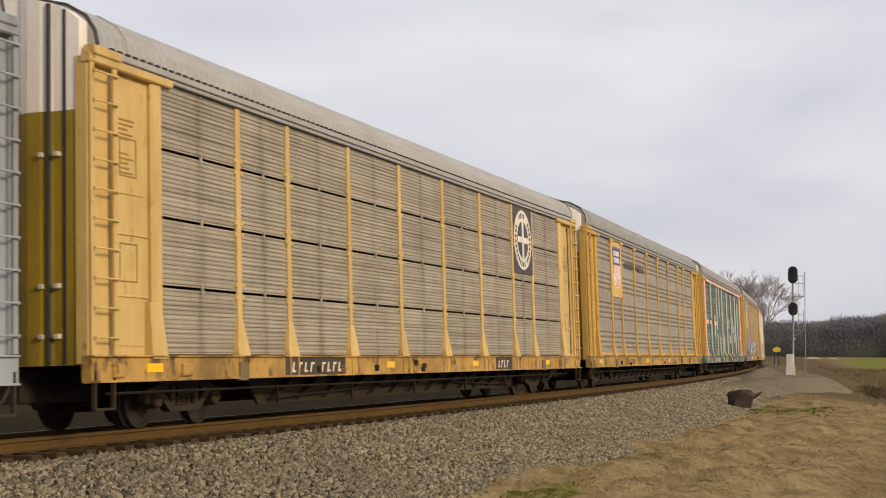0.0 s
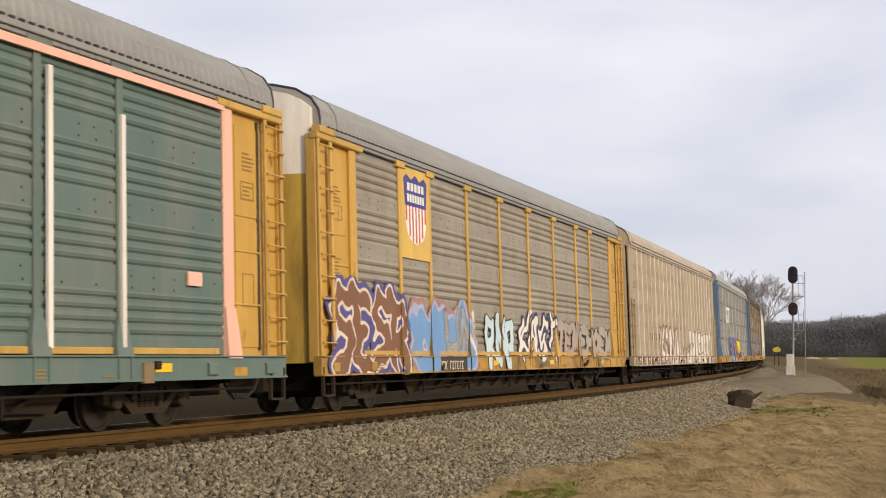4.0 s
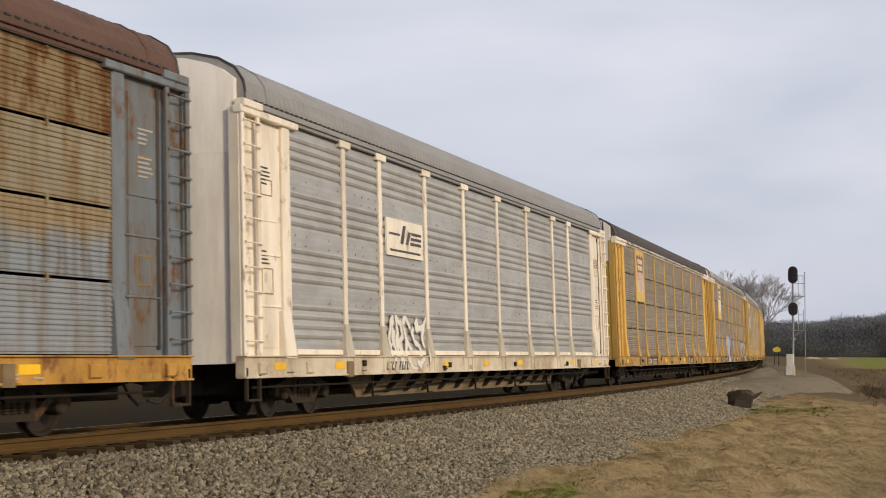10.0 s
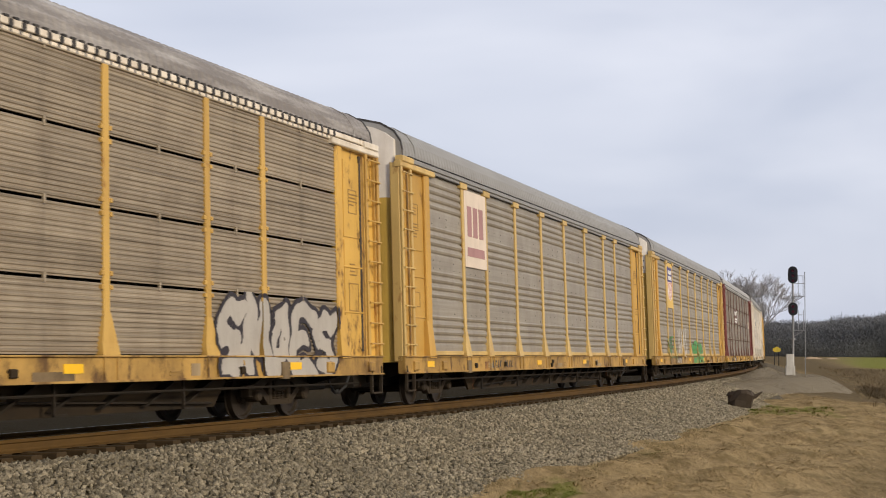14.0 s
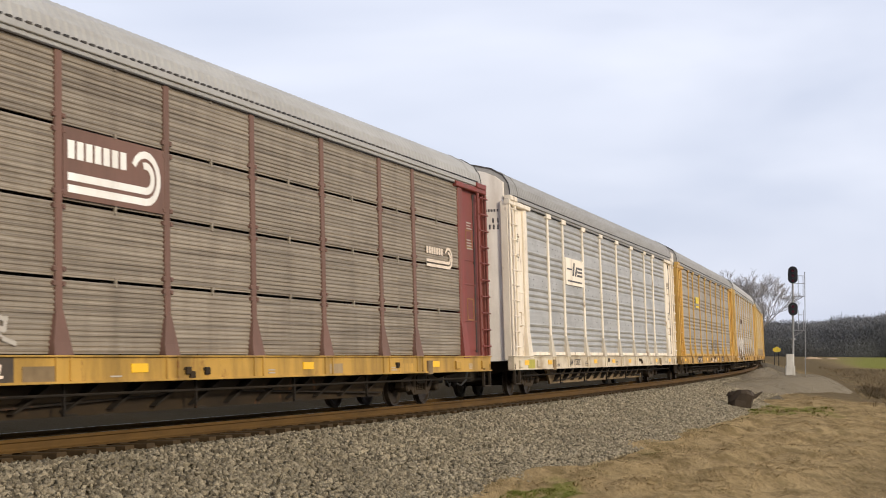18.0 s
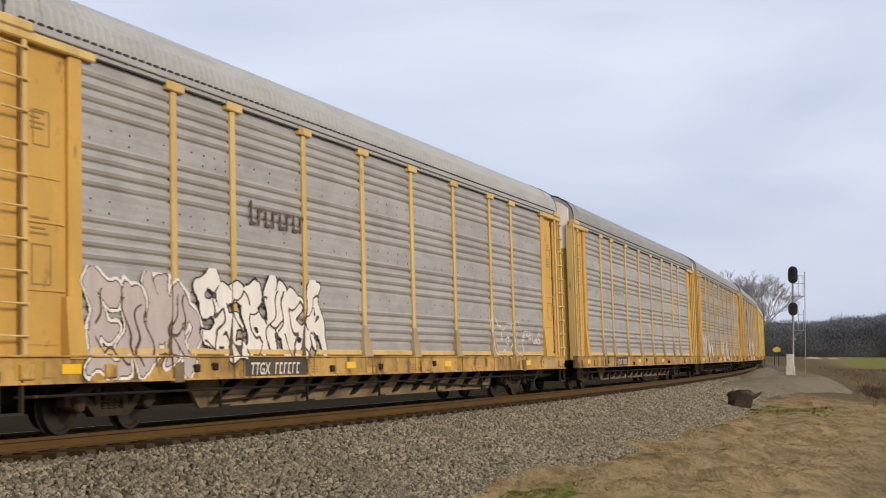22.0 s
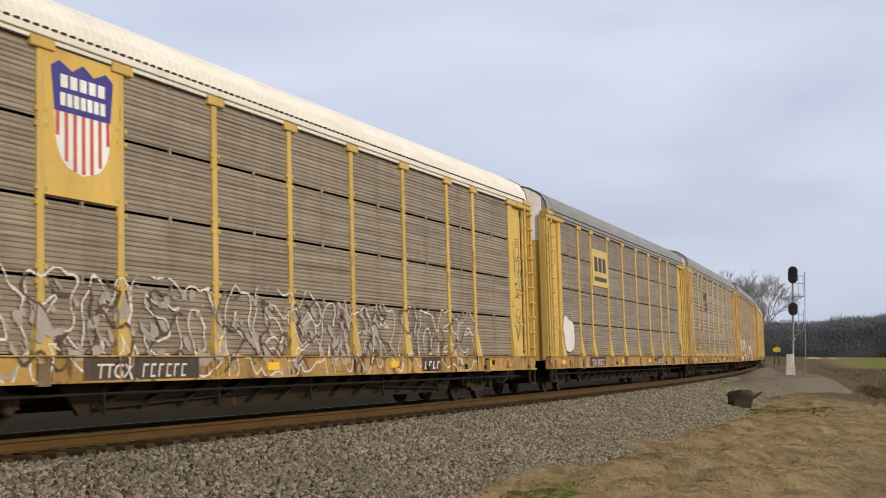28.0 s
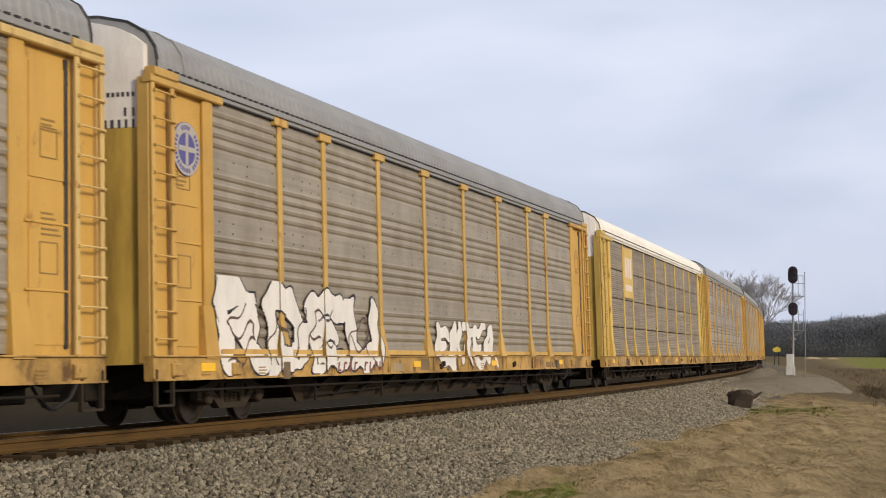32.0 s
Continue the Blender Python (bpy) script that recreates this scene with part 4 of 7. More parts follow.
def rust_fade():
    """Blue-grey panel whose upper part is washed over with rust from the rows above."""
    m, nt, b = mat_base("rust_faded_panel")
    co = nt.nodes.new("ShaderNodeTexCoord")
    sep = nt.nodes.new("ShaderNodeSeparateXYZ")
    nt.links.new(co.outputs["Object"], sep.inputs[0])
    ad = nt.nodes.new("ShaderNodeMath")
    ad.operation = "MULTIPLY_ADD"
    nt.links.new(noise_at(nt, 1.8, (1.2, 1.2, 0.35), 5), ad.inputs[0])
    ad.inputs[1].default_value = 0.9
    nt.links.new(sep.outputs["Z"], ad.inputs[2])
    streaks = ramp(nt, noise_at(nt, 3.0, (2, 2, 0.25), 6), 0.42, 0.66)
    blue = mixc(nt, streaks, (0.225, 0.25, 0.275), (0.15, 0.14, 0.125))
    tan = mixc(nt, streaks, (0.27, 0.22, 0.14), (0.19, 0.12, 0.05))
    body = mixc(nt, ramp(nt, ad.outputs[0], 0.85, 1.2), blue, tan)
    runs = ramp(nt, noise_at(nt, 2.2, (1.5, 1.5, 0.3), 7, 0.65), 0.56, 0.68)
    nt.links.new(mixc(nt, runs, body, (0.15, 0.072, 0.024)), b.inputs["Base Color"])
    b.inputs["Roughness"].default_value, b.inputs["Specular IOR Level"].default_value = 0.7, 0.2
    return m


PANELS["rustfade"] = rust_fade()
ROOFS = {
    "grey": weathered("grey_sheet_roof", (0.295, 0.285, 0.265), (0.19, 0.178, 0.158), 0.35, 0, 0.5, 0.3, 0.08, (0.4, 2, 2)),
    "silver": weathered("pale_sheet_roof", (0.385, 0.375, 0.35), (0.25, 0.228, 0.195), 0.35, 0, 0.5, 0.3, 0.08, (0.4, 2, 2)),
    "white": weathered("white_sheet_roof", (0.74, 0.70, 0.60), (0.52, 0.45, 0.35), 0.3, 0, 0.5, 0, 0.04, (0.4, 2, 2)),
    "brown": weathered("rust_brown_roof", (0.105, 0.058, 0.042), (0.06, 0.035, 0.03), 0.5, 0.3, 0.7, 0, 0.1, (0.4, 2, 2)),
    "dark": weathered("dark_sheet_roof", (0.075, 0.062, 0.058), (0.04, 0.035, 0.035), 0.5, 0.1, 0.65, 0.1, 0.1, (0.4, 2, 2)),
    "patchy": weathered("patchy_dark_roof", (0.20, 0.18, 0.165), (0.55, 0.52, 0.48), 0.6, 0, 0.6, 0.2, 0.1, (0.3, 2, 2)),
    "beige": weathered("beige_sheet_roof", (0.40, 0.34, 0.27), (0.28, 0.22, 0.16), 0.5, 0, 0.5, 0.1, 0.08, (0.4, 2, 2)),
}
ARCH = [(-1.60, 5.30), (-1.60, 5.49), (-1.56, 5.70), (-1.41, 5.93), (-1.10, 6.12), (-0.6, 6.25), (0, 6.30)]
ARCH = ARCH + [(-y, z) for y, z in ARCH[-2::-1]]


def arch_z(y):
    return float(np.interp(y, [p[0] for p in ARCH], [p[1] for p in ARCH]))


def arch_out(d, extra=0.0):
    """The roof's outline moved outwards by d, its vault raised by extra."""
    out = []
    for i, (y, z) in enumerate(ARCH):
        (ya, za), (yb, zb) = ARCH[max(0, i - 1)], ARCH[min(len(ARCH) - 1, i + 1)]
        l = math.hypot(yb - ya, zb - za)
        out.append((y - d * (zb - za) / l, z + d * (yb - ya) / l + (extra if z > 5.4 else 0.0)))
    return out


def roof_mesh(extra=0.0):
    """Cross-corrugated roof sheet: narrow raised ribs over the arch."""
    sh, st = Shape(), []
    x = -13.3
    while x < 13.2:
        st += [(x, 0.0), (x + 0.04, 0.011), (x + 0.09, 0.011), (x + 0.13, 0.0)]
        x += 0.205
    st.append((13.3, 0.0))
    low, high, n = arch_out(0.0, extra), arch_out(0.011, extra), len(ARCH)
    v = [(x, *q) for x, up in st for q in (high if up else low)]
    f = [(j * n + i, j * n + i + 1, (j + 1) * n + i + 1, (j + 1) * n + i) for j in range(len(st) - 1) for i in range(n - 1)]
    f += [tuple(range(n)), tuple(range((len(st) - 1) * n, len(st) * n))[::-1]]
    return sh.add(v, f).mesh("roof", ROOFS["grey"])


def roof_edge_mesh():
    """Plain flashing along the foot of the roof, on both sides."""
    sh = Shape()
    for e in (-1, 1):
        sh.bevel_box(-HALF + 0.3, HALF - 0.3, min(e * 1.645, e * 1.585), max(e * 1.645, e * 1.585), EAVE + 0.035, EAVE + 0.135, 0.01)
    return sh.mesh("roof_flashing", ROOFS["grey"])


def rib_end_mesh():
    """Dark open ends of the roof's ribs above the flashing."""
    sh, x = Shape(), -13.0
    while x < 13.0:
        sh.box(x, x + 0.10, -1.652, -1.60, EAVE + 0.136, EAVE + 0.168)
        x += 0.205
    return sh.mesh("rib_end", BLACKPAINT)


def seam_mesh(x, h=0.012, extra=0.0):
    """A thin dark band over the roof's arch."""
    sh, n = Shape(), len(ARCH)
    rows = [(x - h, 1.006, 0.026), (x + h, 1.006, 0.026), (x + h, 1.0, -0.02), (x - h, 1.0, -0.02)]
    v = [(xx, y * k, z + dz) for xx, k, dz in rows for y, z in arch_out(0.0, extra)]
    f = [(r * n + i, r * n + i + 1, (r + 1) % 4 * n + i + 1, (r + 1) % 4 * n + i) for r in range(4) for i in range(n - 1)]
    f += [tuple(r * n for r in range(4)), tuple(r * n + n - 1 for r in range(4))]
    return sh.add(v, f).mesh("roof_seam", BLACKPAINT)


def panel_mesh(width, height, kind):
    """A ribbed side panel, thickness included; local x from its middle, z from its foot, face to -y."""
    if kind == "fine":
        rr = random.Random(int(width * 100))
        pts, pitch = [], 0.074
        n = max(3, int(round(height / pitch)))
        p = height / n
        for i in range(n):
            z, d = i * p, rr.uniform(0.010, 0.023)
            pts += [(0.0, z), (0.0, z + p * 0.30), (-d * 0.9, z + p * 0.50), (-d, z + p * 0.84)]
        pts.append((0.0, height))
    elif kind == "coarse":
        # groups of four grooves with flat riveted bands between them
        pts = [(0.0, 0.0)]
        for g in (1.40, 2.43, 3.46, 4.49):
            for k in range(4):
                z = g - FLOOR + 0.175 * k
                pts += [(-0.004, z - 0.055), (0.0, z - 0.022), (0.030, z - 0.012), (0.030, z + 0.012), (0.002, z + 0.040), (-0.012, z + 0.085)]
            pts.append((0.0, z + 0.12))
        pts.append((0.0, height))
    else:
        # smooth with bands of thin grooves
        pts, zz = [(0.0, 0.0)], 0.0
        for c in (0.30, 1.10, 1.75, 2.62, 3.28, 4.02):
            if c + 0.24 < height:
                for k in range(4):
                    z = c + 0.075 * k
                    pts += [(0.0, z), (0.014, z + 0.008), (0.014, z + 0.032), (0.0, z + 0.04)]
        pts.append((0.0, height))
    ring = pts + [(0.045, height), (0.045, 0.0)]
    n, h = len(ring), width / 2
    v = [(-h, y, z) for y, z in ring] + [(h, y, z) for y, z in ring]
    f = [(i, (i + 1) % n, n + (i + 1) % n, n + i) for i in range(n)]
    return Shape().add(v, f).mesh("panel", PANELS["grey"])


def post_mesh(cap, top=EAVE, w=0.155):
    sh = Shape().bevel_box(-w / 2, w / 2, -1.595, -1.53, 1.70, top, 0.015)
    if cap:
        sh.bevel_box(-0.27, 0.27, -1.63, -1.55, top - 0.13, top + 0.02, 0.015)
    return sh.mesh("post", PAINTS["yellow"])


def post_foot_mesh(w=0.155):
    sh = Shape()
    a, b = w / 2, 0.19
    v = [(-a, -1.53, 1.72), (a, -1.53, 1.72), (a, -1.597, 1.72), (-a, -1.597, 1.72), (-b, -1.53, 1.28), (b, -1.53, 1.28), (b, -1.64, 1.28), (-b, -1.64, 1.28), (-b, -1.53, 1.08), (b, -1.53, 1.08), (b + 0.02, -1.675, 1.08), (-b - 0.02, -1.675, 1.08)]
    f = [(3, 2, 6, 7), (0, 3, 7, 4), (2, 1, 5, 6), (7, 6, 10, 11), (4, 7, 11, 8), (6, 5, 9, 10), (8, 11, 10, 9)]
    sh.add(v, f)
    return sh.mesh("post_foot", PAINTS["yellow"])


def sill_mesh():
    sh = Shape().bevel_box(-HALF, HALF, -1.645, -1.48, SILL_LOW, 1.105, 0.015)
    sh.box(-HALF, HALF, -1.68, -1.5, SILL_LOW - 0.012, SILL_LOW + 0.02)
    sh.bevel_box(-HALF, HALF, -1.685, -1.5, 1.082, 1.108, 0.008)
    for x in (-12.9, -11.0, 11.0, 12.9):
        sh.bevel_box(x - 0.14, x + 0.14, -1.69, -1.6, 0.79, 0.99, 0.02)
    # stake stiffeners in pairs under the posts
    for x in POSTS:
        for d in (-0.16, 0.16):
            sh.bevel_box(x + d - 0.018, x + d + 0.018, -1.672, -1.6, SILL_LOW + 0.02, 1.09, 0.008)
    return sh.mesh("side_sill", PAINTS["yellow"])


def corner_meshes(e, kind):
    """Plates, posts and ladder of one corner, near side; e = -1 or 1 picks the end."""
    def X(a, b):
        return (a, b) if e > 0 else (-b, -a)
    plate = Shape().box(*X(EDGE, HALF - 0.1), -1.52, -1.47, 1.1, 5.32)
    plate.box(*X(EDGE + 0.45, HALF - 0.62), -1.535, -1.51, 1.25, 3.4).box(*X(EDGE + 0.45, HALF - 0.62), -1.535, -1.51, 3.46, 5.0)
    # raised rims of the inspection hatch
    for z in (1.95, 2.85):
        plate.bevel_box(*X(EDGE + 0.36, HALF - 0.70), -1.552, -1.51, z, z + 0.035, 0.008)
    jamb = Shape().bevel_box(*X(EDGE, EDGE + 0.30), -1.60, -1.5, 1.25, 5.30, 0.03)
    x0, x1 = X(EDGE - 0.02, EDGE + 0.42)
    jamb.add([(x0, -1.67, 1.06), (x1, -1.67, 1.06), (x1 - 0.1, -1.602, 1.9), (x0 + 0.02, -1.602, 1.9), (x0, -1.5, 1.06), (x1, -1.5, 1.06), (x1 - 0.1, -1.5, 1.9), (x0 + 0.02, -1.5, 1.9)], [(0, 1, 2, 3), (0, 3, 7, 4), (1, 5, 6, 2), (0, 4, 5, 1)])
    endp = Shape().bevel_box(*X(HALF - 0.10, HALF), -1.60, -1.38, 1.0, 5.30, 0.02)
    hood = Shape().bevel_box(*X(EDGE - 0.25, HALF + 0.02), -1.65, -1.50, 5.21, 5.34, 0.02).bevel_box(*X(HALF - 0.75, HALF - 0.05), -1.68, -1.5, 5.32, 5.46, 0.02)
    lad = Shape()
    xa, xb = X(HALF - 0.62, HALF - 0.05)
    for x in (xa, xb):
        lad.bevel_box(x - 0.045, x + 0.045, -1.66, -1.60, 1.12, 5.2, 0.015)
    rung = Shape().rod((xa, -1.69, 0), (xb, -1.69, 0), 0.016, 6)
    rung.box(xa - 0.02, xa + 0.02, -1.70, -1.62, -0.02, 0.02).box(xb - 0.02, xb + 0.02, -1.70, -1.62, -0.02, 0.02)
    step = Shape()
    s0, s1 = X(HALF - 0.55, HALF - 0.08)
    for x in (s0, s1):
        step.box(x - 0.02, x + 0.02, -1.66, -1.60, 0.36, 0.9)
    step.box(s0, s1, -1.67, -1.59, 0.345, 0.38)
    m = PAINTS["yellow"]
    return {"corner_plate": plate.mesh("corner_plate", m), "corner_post": jamb.mesh("corner_post", m), "end_post": endp.mesh("end_post", m), "eave_bracket": hood.mesh("eave_bracket", m), "ladder": lad.mesh("ladder", m), "rung": rung.mesh("rung", m), "stirrup_step": step.mesh("stirrup_step", m)}


def door_mesh(e, z0, z1, seams):
    """End doors: a bowed shell across the end; z1 None follows the roof."""
    sh, n = Shape(), 14
    ys = [-1.45 + 2.9 * i / n for i in range(n + 1)]
    v = []
    for y in ys:
        bow = 13.42 + 0.22 * (1 - (y / 1.45) ** 2)
        if seams:
            bow = 13.50 + (0.05 if int((y + 1.45) / 0.48) % 2 else 0.0)
        top = z1 if z1 else arch_z(y) - 0.04
        v += [(e * bow, y, z0), (e * bow, y, top), (e * 13.2, y, z0), (e * 13.2, y, top)]
    f = []
    for i in range(n):
        a, b = 4 * i, 4 * i + 4
        f += [(a, b, b + 1, a + 1), (a + 1, b + 1, b + 3, a + 3), (a, a + 2, b + 2, b), (a + 2, a + 3, b + 3, b + 2)]
    f += [(0, 1, 3, 2), (4 * n, 4 * n + 2, 4 * n + 3, 4 * n + 1)]
    sh.add(v, f)
    return sh.mesh("end_door", PAINTS["olive"])


def door_bars(e):
    """Small lettering on an end door, as plain bars that follow its bow."""
    sh = Shape()
    for z, n, h, u in ((5.02, 6, 0.07, 0.075), (4.72, 2, 0.13, 0.12), (4.54, 5, 0.13, 0.105)):
        for k in range(n):
            y = -1.32 + k * u
            x = e * (13.428 + 0.22 * (1 - (y / 1.45) ** 2))
            sh.add([(x, y, z), (x + e * 0.004, y + u * 0.7, z), (x + e * 0.004, y + u * 0.7, z + h), (x, y, z + h)], [(0, 1, 2, 3)])
    return sh.mesh("door_lettering", DARKPAINT)


def door_trim(e):
    """Dark upright seams of the folding end doors, with small bright latches."""
    sh = Shape()
    for y in (-1.21, -0.97, -0.49, -0.01, 0.47, 0.95):
        x = 13.565 if int((y + 1.46) / 0.48) % 2 else 13.515
        sh.box(min(e * 13.4, e * x), max(e * 13.4, e * x), y - 0.022, y + 0.022, 1.0, arch_z(y) - 0.06)
    return sh.mesh("door_seam", BLACKPAINT)


def door_latches(e):
    sh = Shape()
    for y in (-1.12, -0.86, -0.40):
        for z in (1.35, 2.05, 3.9):
            sh.bevel_box(min(e * 13.48, e * 13.60), max(e * 13.48, e * 13.60), y - 0.03, y + 0.03, z, z + 0.07, 0.01)
    return sh.mesh("door_latch", PAINTS["silver"])


def underframe_meshes():
    c = Shape().bevel_box(-13.4, 13.4, -0.38, 0.38, 0.45, 0.98, 0.03)
    c.box(-13.4, 13.4, -1.5, 1.5, 0.98, 1.06)
    for x in np.arange(-12.6, 12.7, 2.1):
        c.prism([(-1.5, 0.98), (-1.5, 0.80), (-0.4, 0.55), (0.4, 0.55), (1.5, 0.80), (1.5, 0.98)], 0, float(x) - 0.04, float(x) + 0.04)
    # deep plate between the trucks, with slanted stiffeners
    t = Shape()
    for y in (-1.12, 1.06):
        t.prism([(-8.3, 0.98), (-7.6, 0.27), (7.6, 0.27), (8.3, 0.98)], 1, y, y + 0.06)
    br = Shape().add([(-0.38, -1.125, 0.34), (-0.29, -1.125, 0.34), (0.40, -1.125, 0.72), (0.31, -1.125, 0.72), (-0.38, -1.22, 0.34), (-0.29, -1.22, 0.34), (0.40, -1.34, 0.72), (0.31, -1.34, 0.72)], [(0, 1, 5, 4), (1, 2, 6, 5), (3, 0, 4, 7), (4, 5, 6, 7), (2, 3, 7, 6)])
    ks = {}
    for e in (-1, 1):
        k = ks[e] = Shape()
        k.bevel_box(min(e * 13.3, e * 14.05), max(e * 13.3, e * 14.05), -0.09, 0.09, 0.80, 0.98, 0.03)
        k.bevel_box(min(e * 14.0, e * 14.30), max(e * 14.0, e * 14.30), -0.16, 0.13, 0.72, 1.02, 0.05)
    tank = Shape().lathe([(0.0, -0.75), (0.19, -0.72), (0.21, -0.6), (0.21, 0.6), (0.19, 0.72), (0.0, 0.75)], 0, (3.2, -0.75, 0.60), 14)
    for x in (-7.4, -4.1, -0.6, 2.9, 6.2):
        tank.box(x - 0.02, x + 0.02, -1.42, -1.38, 0.28, 0.95).box(x - 0.02, x + 0.30, -1.42, -1.38, 0.28, 0.31)
    tank.rod((-7.2, -1.2, 0.36), (-1.0, -1.2, 0.52), 0.02, 5).rod((1.2, -1.2, 0.52), (7.4, -1.2, 0.34), 0.02, 5)
    tank.bevel_box(-0.5, 0.45, -1.1, -0.55, 0.30, 0.78, 0.05).rod((0.45, -0.9, 0.55), (1.3, -0.9, 0.55), 0.05, 8)
    pipe = Shape().rod((-12.8, -1.40, 0.57), (12.8, -1.40, 0.57), 0.022, 6).rod((-7.0, -0.9, 0.46), (7.0, -0.9, 0.46), 0.03, 6)
    hoses = {}
    for e in (-1, 1):
        hose = hoses[e] = Shape()
        p = [Vector((e * 13.5, -0.35, 0.8)), Vector((e * 13.75, -0.35, 0.5)), Vector((e * 14.05, -0.3, 0.36)), Vector((e * 14.28, -0.25, 0.42))]
        for a, b in zip(p[:-1], p[1:]):
            hose.rod(a, b, 0.03, 6)
    return {"centre_sill": c.mesh("centre_sill", IRON), "side_girder": t.mesh("side_girder", IRON), "girder_brace": br.mesh("girder_brace", IRON), "coupler_front": ks[-1].mesh("coupler", IRON), "coupler_rear": ks[1].mesh("coupler", IRON), "air_reservoir": tank.mesh("air_reservoir", IRON), "brake_pipe": pipe.mesh("brake_pipe", IRON), "air_hose_front": hoses[-1].mesh("air_hose", RUBBER), "air_hose_rear": hoses[1].mesh("air_hose", RUBBER)}


def truck_meshes():
    f = Shape()
    y0, y1 = -1.08, -0.93
    f.prism([(-1.18, 0.40), (-1.18, 0.60), (-0.95, 0.63), (-0.45, 0.80), (0.45, 0.80), (0.95, 0.63), (1.18, 0.60), (1.18, 0.40), (1.05, 0.40), (1.05, 0.52), (0.75, 0.52), (0.42, 0.66), (-0.42, 0.66), (-0.75, 0.52), (-1.05, 0.52), (-1.05, 0.40)], 1, y0, y1)
    f.prism([(-0.78, 0.50), (-0.45, 0.24), (0.45, 0.24), (0.78, 0.50), (0.68, 0.56), (0.36, 0.34), (-0.36, 0.34), (-0.68, 0.56)], 1, y0, y1)
    for x in (-0.42, 0.30):
        f.bevel_box(x, x + 0.12, y0 - 0.01, y1, 0.28, 0.74, 0.02)
    b = Shape().bevel_box(-0.26, 0.26, -1.1, 1.1, 0.50, 0.68, 0.03)
    sp = Shape()
    sp.lathe([p for i in range(4) for p in ((0.048, 0.042 * i), (0.065, 0.042 * i + 0.02))] + [(0.048, 0.168)], 2, (0, -1.02, 0.335), 8)
    cap = Shape().lathe([(0.0, -1.16), (0.09, -1.155), (0.115, -1.12), (0.115, -0.9)], 1, (0, 0, 0.42), 12)
    w = Shape()
    for e in (-1, 1):
        prof = [(0.075, 0.60), (0.115, 0.61), (0.12, 0.66), (0.30, 0.685), (0.35, 0.665), (0.365, 0.655), (0.44, 0.672), (0.445, 0.69), (0.42, 0.70), (0.415, 0.80), (0.37, 0.80), (0.345, 0.76), (0.14, 0.745), (0.12, 0.80), (0.075, 0.805)]
        w.lathe([(r, e * y) for r, y in prof], 1, (0, 0, 0), 24)
    w.rod((0, -1.0, 0), (0, 1.0, 0), 0.075, 10)
    shoe = Shape().bevel_box(-0.05, 0.05, -0.85, 0.85, 0.30, 0.42, 0.02)
    return {"side_frame": f.mesh("side_frame", IRON_LIGHT), "bolster": b.mesh("bolster", IRON), "spring": sp.mesh("spring", IRON_LIGHT), "bearing_cap": cap.mesh("bearing_cap", IRON_LIGHT), "wheelset": w.mesh("wheelset", TREAD), "brake_beam": shoe.mesh("brake_beam", IRON)}


TURN180 = pose(0, 0, 0, 0, 0, 180)
WHEELSETS = []


def build_truck(car, x, index):
    tm = cached("truck", truck_meshes)
    t = part("truck", tm["bolster"], car, "grimy four-wheel truck", at=pose(x, 0, 0))
    for flip in (Matrix(), TURN180):
        part("side_frame", tm["side_frame"], t, at=flip.copy())
        for dx in (-0.15, 0.0, 0.15):
            part("spring", tm["spring"], t, at=flip @ pose(dx, 0, 0))
        for dx in (-0.9, 0.9):
            part("bearing_cap", tm["bearing_cap"], t, at=flip @ pose(dx, 0, 0))
    for dx in (-0.9, 0.9):
        w = part("wheelset", tm["wheelset"], t, "steel wheels on an axle", at=pose(dx, 0, 0.42))
        WHEELSETS.append((w, index, x + dx, dx))
    for dx in (-0.42, 0.42):
        part("brake_beam", tm["brake_beam"], t, at=pose(dx, 0, 0))


